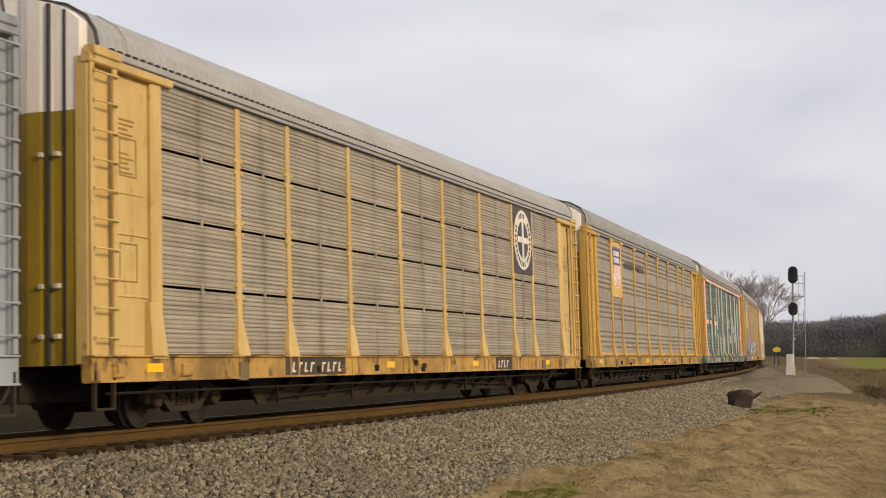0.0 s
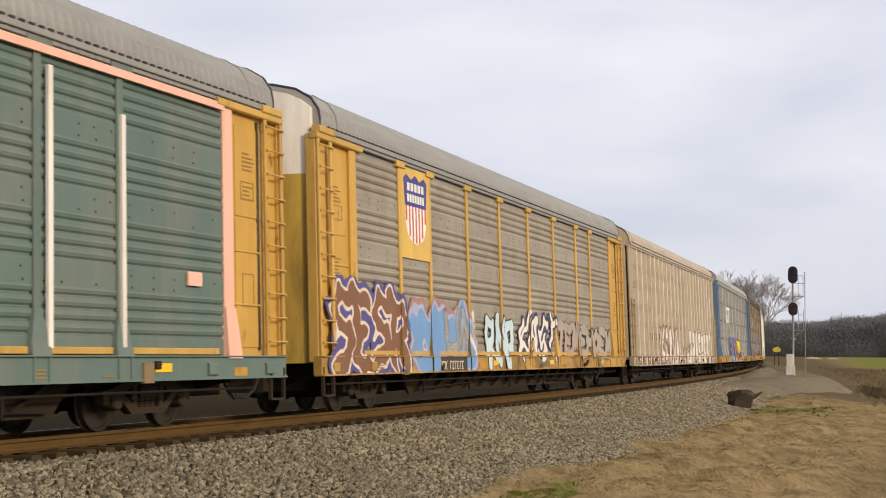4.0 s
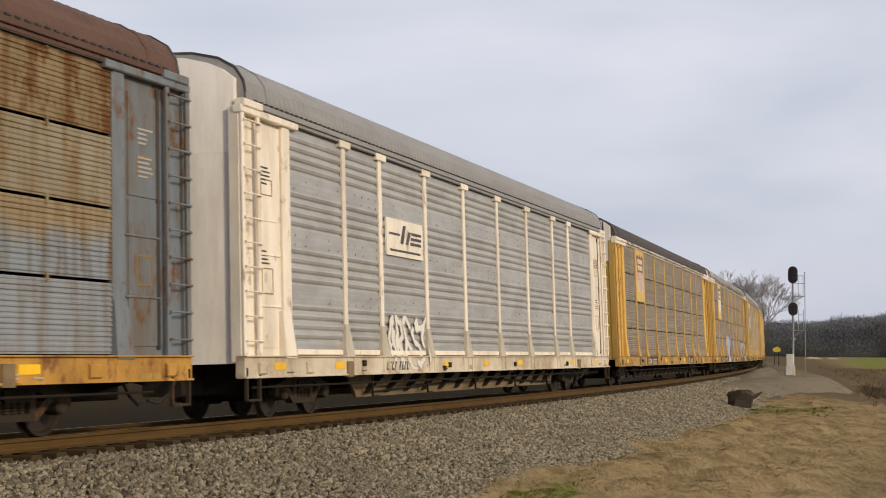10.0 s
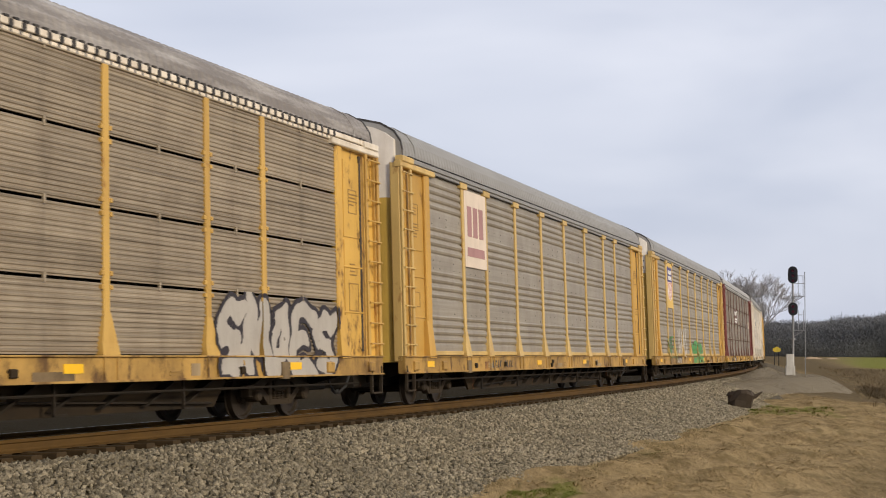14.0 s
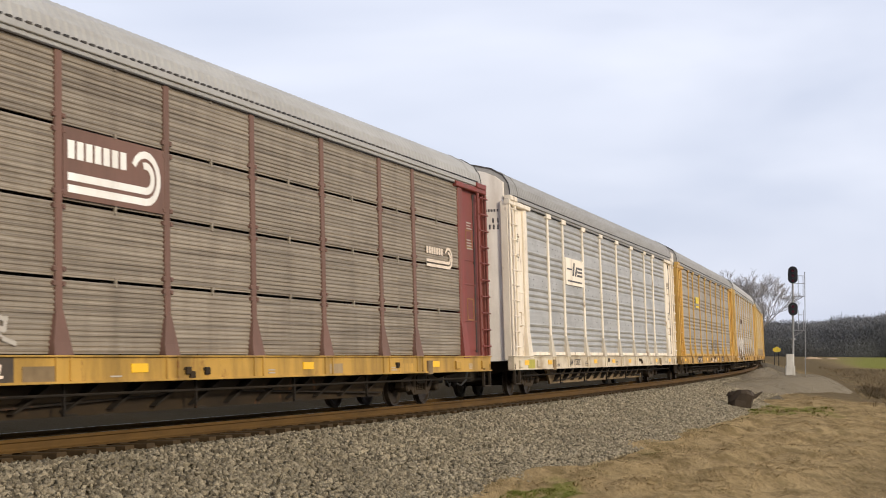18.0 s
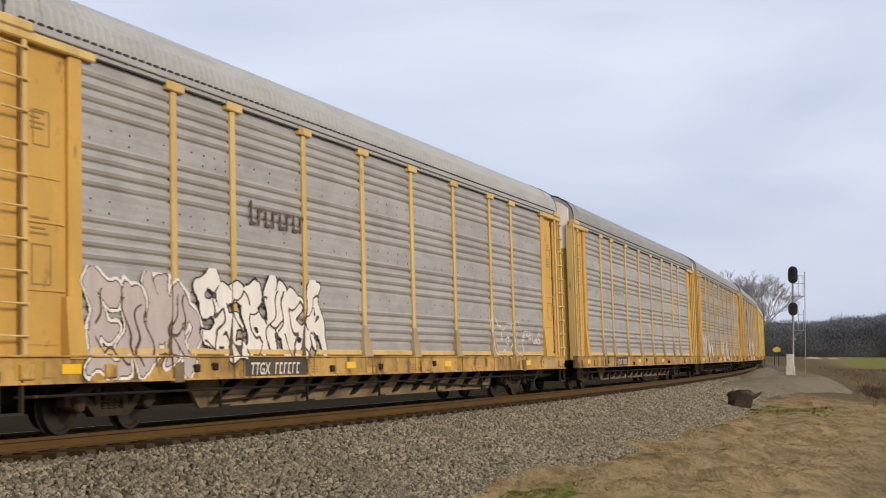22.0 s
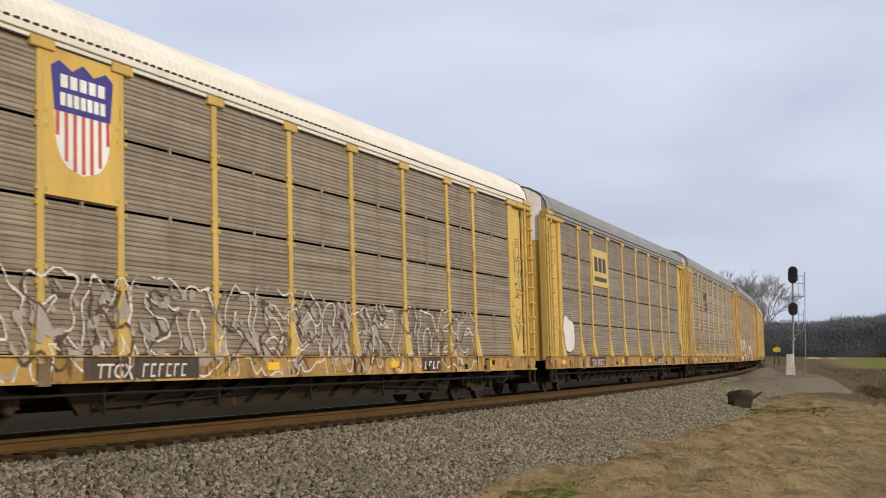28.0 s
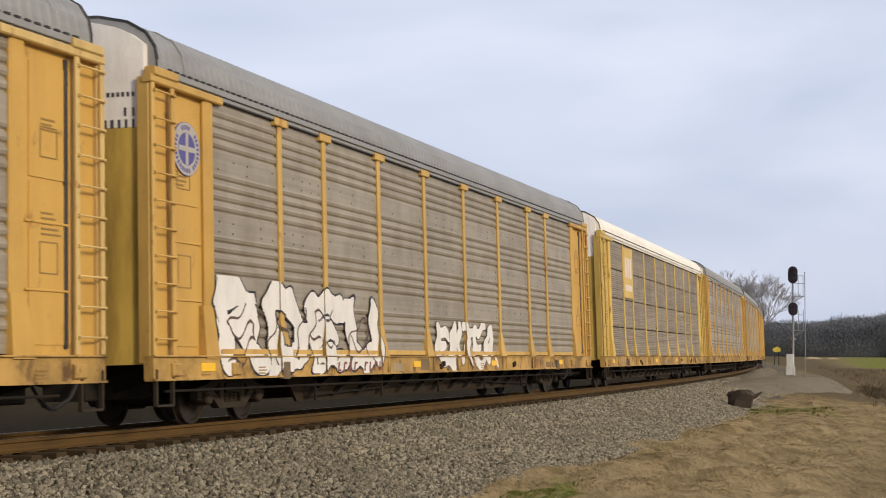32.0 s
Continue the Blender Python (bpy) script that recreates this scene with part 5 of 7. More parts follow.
def autorack(index, label, frame_mat, panel, roof, kind="fine", door=None, doortop=None, sill=None, post=None, under=None, seams=False, corner=None, foot=None, skip=(), rows=None, jamb=None, eave=None, door_marks=False, caps=False):
    """One covered car-carrier wagon: body, doors, ladders, underframe and trucks. skip: bays whose top rows carry a plate instead."""
    car = tagged(new("autorack_wagon"), label, "railway wagon", "wagons of the freight train")
    fm = PAINTS[frame_mat]
    pm = PAINTS[post or frame_mat]
    sm = PAINTS[sill or {"yellow": "yellow_sill", "golden": "yellow_sill", "lemon": "yellow_sill"}.get(frame_mat, frame_mat)]
    tall = 0.10 if kind == "coarse" else 0.0
    part("roof", cached(("roof", tall), lambda: roof_mesh(tall)), car, mat=ROOFS[roof])
    part("roof_flashing", cached("flashing", roof_edge_mesh), car, mat=PAINTS[eave] if eave else ROOFS[roof])
    part("rib_end", cached("rib_end", rib_end_mesh), car)["kind"] = "stuff"
    for e in (-1, 1):
        part("roof_end_seal", cached(("seal", e, tall), lambda: seam_mesh(e * 13.27, 0.035, tall)), car)
        if e > 0:
            # solid black strip painted for the shade in the recess beside the ladder
            part("door_gap", cached(("gap", e), lambda: Shape().box(min(e * 12.74, e * 12.82), max(e * 12.74, e * 12.82), -1.545, -1.46, 1.2, 5.15).mesh("door_gap", BLACKPAINT)), car)
    for x in (-12.45, 12.45):
        part("roof_seam", cached(("seam", x, tall), lambda: seam_mesh(x, 0.03, tall)), car, mat=ROOFS[roof])
    for flip in (Matrix(), TURN180):
        near = flip == Matrix()
        part("side_sill", cached("sill", sill_mesh), car, at=flip.copy(), mat=sm)
        if kind == "smooth":
            xs = [-12.72 + 1.107 * i for i in range(24)]
        else:
            xs = [-EDGE] + POSTS + [EDGE]
            for x in POSTS:
                po = part("post", cached(("post", kind, caps), lambda: post_mesh(kind == "coarse" or caps)), car, at=flip @ pose(x, 0, 0), mat=pm)
                part("post_foot", cached("post_foot", post_foot_mesh), po, mat=PAINTS[foot] if foot else pm)
        if kind == "smooth":
            for x in xs[1:-1]:
                part("post", cached("thinpost", lambda: Shape().bevel_box(-0.035, 0.035, -1.60, -1.53, 0.72, EAVE, 0.01).bevel_box(-0.06, 0.06, -1.665, -1.53, 0.70, 1.12, 0.015).mesh("post", PAINTS["silver"])), car, at=flip @ pose(x, 0, 0), mat=pm)
        for i, (a, b) in enumerate(zip(xs[:-1], xs[1:])):
            lo, hi = (a + 0.01, b - 0.01) if kind == "smooth" else (a + (0.004 if i == 0 else 0.08), b - (0.004 if i == len(xs) - 2 else 0.08))
            w, mid = hi - lo, (lo + hi) / 2
            n = 4 if kind == "fine" else 1
            total = EAVE - FLOOR
            for r in range(n):
                if near and (i, r) in skip:
                    continue
                h = total / n - (0.046 if n > 1 else 0.0)
                m = PANELS[rows[r] if rows else panel]
                pk = "smooth" if kind == "smooth" else ("coarse" if n == 1 else "fine")
                part("panel", cached(("panel", round(w, 3), round(h, 3), pk), lambda: panel_mesh(w, h, pk)), car, at=flip @ pose(mid, -HW, FLOOR + r * total / n), mat=m)
        if kind != "smooth":
            for e in (-1, 1):
                cm = cached(("corner", e), lambda: corner_meshes(e, kind))
                for name in ("corner_plate", "corner_post", "end_post", "eave_bracket", "ladder", "stirrup_step"):
                    if near or name in ("corner_plate", "corner_post", "end_post"):
                        o = part(name, cm[name], car, at=flip.copy(), mat=IRON_LIGHT if name == "stirrup_step" else PAINTS[eave] if eave and name == "eave_bracket" else PAINTS[jamb] if jamb and name == "corner_post" else PAINTS[corner or "worn_yellow"] if (corner or frame_mat in ("yellow", "golden", "lemon")) and name in ("corner_plate", "corner_post") else fm)
                        if name == "ladder":
                            for k in range(10):
                                part("rung", cm["rung"], o, at=pose(0, 0, 1.35 + 0.415 * k), mat=fm)
        else:
            for e in (-1, 1):
                lo, hi = (12.74, 13.42) if e > 0 else (-13.42, -12.74)
                part("corner_plate", cached(("smoothcorner", e), lambda: Shape().bevel_box(lo, hi, -1.59, -1.50, 0.72, EAVE, 0.03).mesh("corner_plate", fm)), car, at=flip.copy(), mat=fm)
                if near:
                    cm = cached(("corner", e), lambda: corner_meshes(e, kind))
                    o = part("ladder", cached(("lowladder", e), lambda: Shape().bevel_box(lo + 0.06, lo + 0.12, -1.66, -1.58, 0.9, 3.3, 0.015).bevel_box(hi - 0.1, hi - 0.04, -1.66, -1.58, 0.9, 3.3, 0.015).mesh("ladder", fm)), car, mat=fm)
                    for k in range(6):
                        part("rung", cm["rung"], o, at=pose(0, 0, 1.1 + 0.4 * k), mat=fm)
    fascia = cached("fascia", lambda: Shape().bevel_box(-HALF + 0.05, HALF - 0.05, -1.61, -1.49, EAVE - 0.04, EAVE + 0.03, 0.015).bevel_box(-HALF + 0.05, HALF - 0.05, 1.49, 1.61, EAVE - 0.04, EAVE + 0.03, 0.015).mesh("eave_rail", fm))
    part("eave_rail", fascia, car, mat=PAINTS[eave] if eave else ROOFS[roof])
    # black strip that paints the shaded gap between panel tops and roof
    seal = cached("eave_seal", lambda: Shape().box(-EDGE, EDGE, -1.615, -1.55, EAVE - 0.056, EAVE - 0.038).mesh("eave_seal", BLACKPAINT))
    if not eave and kind != "smooth":
        part("eave_seal", seal, car)
    if eave:
        tick = cached("tick", lambda: Shape().box(-0.045, 0.045, -1.652, -1.6, EAVE + 0.03, EAVE + 0.125).mesh("eave_tick", BLACKPAINT))
        for i in range(84):
            part("eave_tick", tick, car, at=pose(-11.0 + 0.27 * i, 0, 0))
    if kind == "coarse":
        def rail():
            sh = Shape()
            for a, b in zip(([-EDGE] + POSTS), (POSTS + [EDGE])):
                sh.bevel_box(a + 0.2, b - 0.2, -1.585, -1.53, 1.125, 1.225, 0.01)
            return sh.mesh("bottom_rail", fm)
        part("bottom_rail", cached("bottomrail", rail), car, mat=fm)["kind"] = "stuff"

        def rivets():
            sh, rr = Shape(), random.Random(5)
            for a, b in zip(([-EDGE] + POSTS), (POSTS + [EDGE])):
                for z in (2.05, 3.08, 4.11):
                    for k in range(5):
                        for dz in (0.05, 0.22):
                            if rr.random() < 0.62:
                                x, zz = a + (b - a) * (0.1 + 0.2 * k) + rr.uniform(-0.03, 0.03), float(z) + dz
                                sh.add([(x - 0.022, -1.5535, zz), (x, -1.5535, zz - 0.024), (x + 0.022, -1.5535, zz), (x, -1.5535, zz + 0.024), (x, -1.561, zz)], [(0, 1, 4), (1, 2, 4), (2, 3, 4), (3, 0, 4)])
            return sh.mesh("rivet", IRON)
        part("rivet", cached("rivets", rivets), car)["kind"] = "stuff"
    if kind == "fine":
        def clips():
            sh = Shape()
            for a, b in zip(([-EDGE] + POSTS), (POSTS + [EDGE])):
                for r in range(1, 5):
                    z = FLOOR + r * (EAVE - FLOOR) / 4 - 0.02
                    x = (a + b) / 2
                    sh.bevel_box(x - 0.022, x + 0.022, -1.585, -1.54, z - 0.075, z + 0.055, 0.008)
            return sh.mesh("panel_clip", PANELS["grey"])
        part("panel_clip", cached("clips", clips), car, mat=PANELS[panel])["kind"] = "stuff"

        def brackets():
            # bolted lugs that hold the sheets to the posts
            sh = Shape()
            for x in POSTS:
                for r in range(1, 4):
                    z = FLOOR + r * (EAVE - FLOOR) / 4 - 0.02
                    for d in (-0.105, 0.105):
                        for dz in (-0.12, 0.08):
                            sh.bevel_box(x + d - 0.035, x + d + 0.035, -1.60, -1.54, z + dz, z + dz + 0.07, 0.01)
            return sh.mesh("post_lug", fm)
        part("post_lug", cached("lugs", brackets), car, mat=pm)["kind"] = "stuff"
    dm, dt = PAINTS[door or "olive"], PAINTS[doortop or "palewhite"]
    for e in (-1, 1):
        d = part("end_door", cached(("door", e, seams), lambda: door_mesh(e, 0.98, 4.55, seams)), car, "bowed steel end doors", mat=dm)
        part("end_door_top", cached(("doortop", e, seams), lambda: door_mesh(e, 4.552, None, seams)), d, mat=dt)
        if door_marks:
            part("door_lettering", cached(("doorbars", e), lambda: door_bars(e)), d)["kind"] = "stuff"
        if seams:
            part("door_seam", cached(("doorseam", e), lambda: door_trim(e)), d)["kind"] = "stuff"
            part("door_latch", cached(("latch", e), lambda: door_latches(e)), d)["kind"] = "stuff"
    um = cached("under", underframe_meshes)
    gm = under if under else GIRDER
    part("centre_sill", um["centre_sill"], car)
    if kind != "smooth":
        part("side_girder", um["side_girder"], car, mat=gm)
        # the braces' dark iron colour also paints their slanted shadows on the plate
        for i in range(13):
            part("girder_brace", um["girder_brace"], car, at=pose(-6.9 + 1.15 * i, 0, 0))
    for name in ("coupler_front", "coupler_rear", "air_reservoir", "brake_pipe", "air_hose_front", "air_hose_rear"):
        part(name.replace("_front", "").replace("_rear", ""), um[name], car)
    for x in (-TRUCK, TRUCK):
        build_truck(car, x, index)
    CARS.append((car, index))
    return car


CARS = []


# ---- markings ----
def on_side(car, name, me, x, z, y=-1.650, label=""):
    return part(name, me, car, label, at=pose(x, y, z))


def number_bars(car, x, z, w, h, mat, y, n=6, lean=0.2, fill=0.62):
    """A painted fleet number as plain bars, one group for each figure."""
    sh, u, b = Shape(), w / n, h * 0.16
    for k in range(n):
        a = -w / 2 + u * k
        sh.box(a, a + b, -0.004, 0, 0, h)
        sh.box(a + b, a + u * fill, -0.004, 0, h - b, h)
        if k % 2:
            sh.box(a + b, a + u * fill, -0.004, 0, 0, b)
    on_side(car, "number_bars", slanted(sh.mesh("number_bars", mat), lean), x, z, y, "painted fleet number as bars")["kind"] = "stuff"


def reporting(car, words, x, plate=True, w=2.3, mat=None):
    """Fleet lettering on the side sill, on a dark plate."""
    if plate:
        on_side(car, "number_plate", cached(("plate", w), lambda: Shape().box(-w / 2, w / 2, -0.004, 0.02, 0.02, 0.36).mesh("plate", PLATE)), x, 0.72, label="dark painted patch on the sill")
    on_side(car, "sill_lettering", slanted(text_mesh(words, 0.29, 0.004, mat or S_CHALK, 0.003, w * 0.30)), x - w * 0.26, 0.79, -1.658, "painted fleet lettering")["kind"] = "stuff"
    number_bars(car, x + w * 0.18, 0.79, w * 0.42, 0.20, mat or S_CHALK, -1.658)


def reflectors(car, xs, mat=None):
    me = cached("reflector", lambda: Shape().box(-0.22, 0.22, -0.006, 0.02, 0, 0.13).mesh("reflector", REFLECT))
    for x in xs:
        on_side(car, "reflector", me, x, 0.86)


def small_marks(car, rng, mat, n=7):
    """Small unreadable lettering: plain bars in little blocks."""
    for k in range(n):
        x = rng.uniform(-12.5, 12.5)
        sh = Shape()
        for r in range(rng.choice((1, 2, 3))):
            sh.box(-0.16, 0.16 * rng.uniform(0.3, 1), -0.004, 0.01, 0.05 * r, 0.05 * r + 0.022)
        on_side(car, "small_lettering", sh.mesh("bars", mat), x, 0.80)
    for e in (-1, 1):
        for z in ((4.25, 3.75) if rng.random() < 0.6 else (4.1, 2.7)):
            sh = Shape()
            for r in range(rng.choice((3, 4, 5))):
                sh.box(-0.2, rng.uniform(0.0, 0.22), -0.004, 0.01, 0.07 * r, 0.07 * r + 0.028)
            on_side(car, "small_lettering", sh.mesh("bars", mat), e * (EDGE + 0.9), z, -1.538)["kind"] = "stuff"


def sill_clutter(car, rng, white=False):
    """Jack pads, brackets and touched-up patches along the side sill."""
    pad = cached("jack_pad", lambda: Shape().bevel_box(-0.13, 0.13, -0.05, 0.06, -0.30, 0.0, 0.02).mesh("jack_pad", PAINTS["dusty"]))
    for x in (-TRUCK + 0.9, TRUCK - 0.9):
        on_side(car, "jack_pad", pad, x, 1.0)
    lug = cached("sill_bracket", lambda: Shape().bevel_box(-0.07, 0.07, -0.035, 0.05, -0.12, 0.0, 0.015).box(-0.11, 0.11, -0.012, 0.0, -0.05, -0.015).mesh("sill_bracket", GIRDER))
    for k in range(5):
        on_side(car, "sill_bracket", lug, rng.choice(POSTS) + rng.uniform(0.3, 1.2), rng.uniform(0.86, 1.05))
    for k in range(0 if white else 6):
        w, h, z = rng.uniform(0.25, 1.0), rng.uniform(0.10, 0.27), rng.uniform(0.72, 0.80)
        mat = rng.choice((PAINTS["amber"], PAINTS["dusty"], PAINTS["mustard"], PAINTS["bootgrey"]))
        on_side(car, "paint_patch", Shape().box(-w / 2, w / 2, -0.003, 0.01, 0, h).mesh("paint_patch", mat), rng.uniform(-13, 13), z, -1.647)
    # two stencilled boxes on each corner plate
    for e in (-1, 1):
        for z in (rng.uniform(3.7, 3.95), rng.uniform(1.9, 2.2)):
            w, h = rng.uniform(0.36, 0.48), rng.uniform(0.28, 0.6)
            on_side(car, "stencil_box", Shape().box(-w / 2, w / 2, -0.003, 0.01, 0, 0.02).box(-w / 2, w / 2, -0.003, 0.01, h - 0.02, h).box(-w / 2, -w / 2 + 0.02, -0.003, 0.01, 0.02, h - 0.02).box(w / 2 - 0.02, w / 2, -0.003, 0.01, 0.02, h - 0.02).mesh("stencil_box", STENCIL), e * (EDGE + 0.86), z, -1.538)["kind"] = "stuff"


def poly(sh, pts, y0=-0.004, y1=0.0, mi=0):
    sh.prism([(x, z) for x, z in pts], 1, y0, y1, mi)
    return sh


def shield_logo(car, bay, backing, blue, red, white, z0=3.25, z1=5.28):
    """A yellow plate with a two-coloured shield; its lettering becomes plain bars."""
    a, b = ([-EDGE] + POSTS)[bay], (POSTS + [EDGE])[bay]
    w, c = b - a - 0.1, (a + b) / 2
    pl = on_side(car, "emblem_plate", Shape().box(-w / 2, w / 2, 0, 0.05, 0, z1 - z0).mesh("emblem_plate", backing), c, z0, -1.595, "painted plate with a striped shield")
    H, sw = z1 - z0, w * 0.41
    zt, zb = H * 0.93, H * 0.16
    def edge(t):
        return sw * (0.94 + 0.06 * math.cos(t * 5)) * (1 if t < 0.62 else math.sqrt(max(0.0, 1 - ((t - 0.62) / 0.38) ** 2)))
    top = [(-sw, zt - 0.12), (-sw * 0.75, zt - 0.02), (-sw * 0.35, zt - 0.13), (0, zt), (sw * 0.35, zt - 0.13), (sw * 0.75, zt - 0.02), (sw, zt - 0.12)]
    zm = zt - (zt - zb) * 0.46
    def half(z):
        return edge((zt - z) / (zt - zb))
    blue_pts = top + [(half(zm), zm), (-half(zm), zm)]
    part("shield_top", poly(Shape(), blue_pts[::-1]).mesh("shield_top", blue), pl)
    low = [(half(zm - (zm - zb) * i / 10), zm - (zm - zb) * i / 10) for i in range(11)]
    part("shield_field", poly(Shape(), low + [(-x, z) for x, z in low[::-1]]).mesh("shield_field", white), pl)
    bars = Shape()
    for i in range(-3, 4):
        x = i * sw * 0.27
        zl = zb
        while half(zl) < abs(x) + sw * 0.06 and zl < zm:
            zl += 0.02
        bars.box(x - sw * 0.055, x + sw * 0.055, -0.007, 0, zl + 0.01, zm)
    part("shield_stripe", bars.mesh("shield_stripe", red), pl)
    let = Shape()
    for r, (n, z) in enumerate(((5, zm + (zt - zm) * 0.47), (7, zm + (zt - zm) * 0.12))):
        for i in range(n):
            u = sw * 1.5 / n
            let.box(-sw * 0.75 + u * (i + 0.12), -sw * 0.75 + u * (i + 0.85), -0.008, 0, z, z + (zt - zm) * 0.25)
    part("shield_bar", let.mesh("shield_bar", white), pl)["kind"] = "stuff"
    return pl


def ring_logo(car, x, z, r, backing, light, y=-1.595, plate=True):
    """A round railway emblem: ring, disc and cross in plain shapes."""
    back = Shape()
    if plate:
        back.box(-r * 1.12, r * 1.12, 0, 0.05, -r * 1.12, r * 1.12)
    else:
        back.lathe([(0, 0.0), (r * 1.02, 0.0), (r * 1.02, 0.03)], 1, (0, 0, 0), 28)
    pl = on_side(car, "emblem_plate", back.mesh("emblem_plate", backing), x, z, y, "dark plate with a round pale emblem")
    part("emblem_disc", Shape().lathe([(0, -0.004), (r, -0.004), (r, 0.0)], 1, (0, 0, 0), 36).mesh("emblem_disc", light), pl)
    ticks = Shape()
    for i in range(30):
        if i in (4, 5, 10, 11, 24):
            continue
        t0, t1 = 2 * math.pi * (i + 0.2) / 30, 2 * math.pi * (i + 0.8) / 30
        ticks.add([(q * math.cos(t), -0.007, q * math.sin(t)) for t in (t0, t1) for q in (r * 0.73, r * 0.90)], [(0, 1, 3, 2)])
    part("emblem_lettering", ticks.mesh("emblem_lettering", backing), pl)["kind"] = "stuff"
    part("emblem_core", Shape().lathe([(0, -0.007), (r * 0.62, -0.007), (r * 0.62, -0.004)], 1, (0, 0, 0), 30).mesh("emblem_core", backing), pl)
    cross = Shape().box(-0.10 * r, 0.10 * r, -0.011, -0.007, -0.6 * r, 0.6 * r).box(-0.6 * r, 0.6 * r, -0.012, -0.007, -0.10 * r, 0.10 * r)
    part("emblem_cross", cross.mesh("emblem_cross", light), pl)


STROKES = {
    "D": [[(0, 0), (0.05, 1), (0.6, 0.95), (1, 0.55), (0.7, 0.1), (0, 0)]],
    "B": [[(0, 0), (0, 1), (0.8, 0.85), (0.1, 0.55), (0.9, 0.3), (0.7, 0.03), (0, 0)]],
    "H": [[(0, 0), (0, 1)], [(1, 0), (1, 1)], [(0, 0.5), (1, 0.5)]],
    "L": [[(0.1, 1), (0, 0), (1, 0.05)]],
    "V": [[(0, 1), (0.5, 0), (1, 1)]],
    "A": [[(0, 0), (0.35, 1), (0.65, 1), (1, 0)], [(0.2, 0.38), (0.8, 0.38)]],
    "C": [[(1, 0.9), (0.5, 1), (0.1, 0.8), (0, 0.5), (0.1, 0.2), (0.5, 0), (1, 0.1)]],
    "E": [[(1, 1), (0, 1), (0, 0), (1, 0)], [(0, 0.5), (0.7, 0.5)]],
    "G": [[(1, 0.85), (0.5, 1), (0.05, 0.75), (0, 0.3), (0.4, 0), (0.95, 0.1), (0.95, 0.45), (0.6, 0.45)]],
    "J": [[(0.9, 1), (0.8, 0.2), (0.45, 0), (0, 0.05), (-0.3, 0.0)]],
    "K": [[(0.1, 1), (0, 0)], [(0.95, 1), (0.1, 0.5), (1, 0)]],
    "N": [[(0, 0), (0.1, 1), (0.85, 0), (1, 1)]],
    "O": [[(0.5, 1), (0.05, 0.7), (0.05, 0.3), (0.5, 0), (0.95, 0.3), (0.95, 0.7), (0.5, 1)]],
    "P": [[(0, 0), (0.05, 1), (0.8, 0.95), (0.9, 0.65), (0.7, 0.45), (0.05, 0.45)]],
    "R": [[(0, 0), (0, 1), (0.8, 0.9), (0.75, 0.55), (0.05, 0.45)], [(0.35, 0.45), (1, 0)]],
    "S": [[(1, 0.85), (0.5, 1), (0.05, 0.8), (0.2, 0.55), (0.8, 0.45), (0.95, 0.2), (0.5, 0), (0, 0.12)]],
    "T": [[(0, 0.95), (1, 1)], [(0.5, 0.95), (0.45, 0)]],
    "U": [[(0, 1), (0.05, 0.2), (0.5, 0), (0.95, 0.2), (1, 1)]],
    "Z": [[(0, 1), (1, 0.95), (0, 0.05), (1, 0)]],
    "I": [[(0.5, 0), (0.5, 1)]],
    "#": [[(0, 0), (1, 0)], [(0, 0.5), (1, 0.5)], [(0, 1), (1, 1)]],
    "M": [[(0, 0), (0.15, 1), (0.5, 0.35), (0.85, 1), (1, 0)]],
}


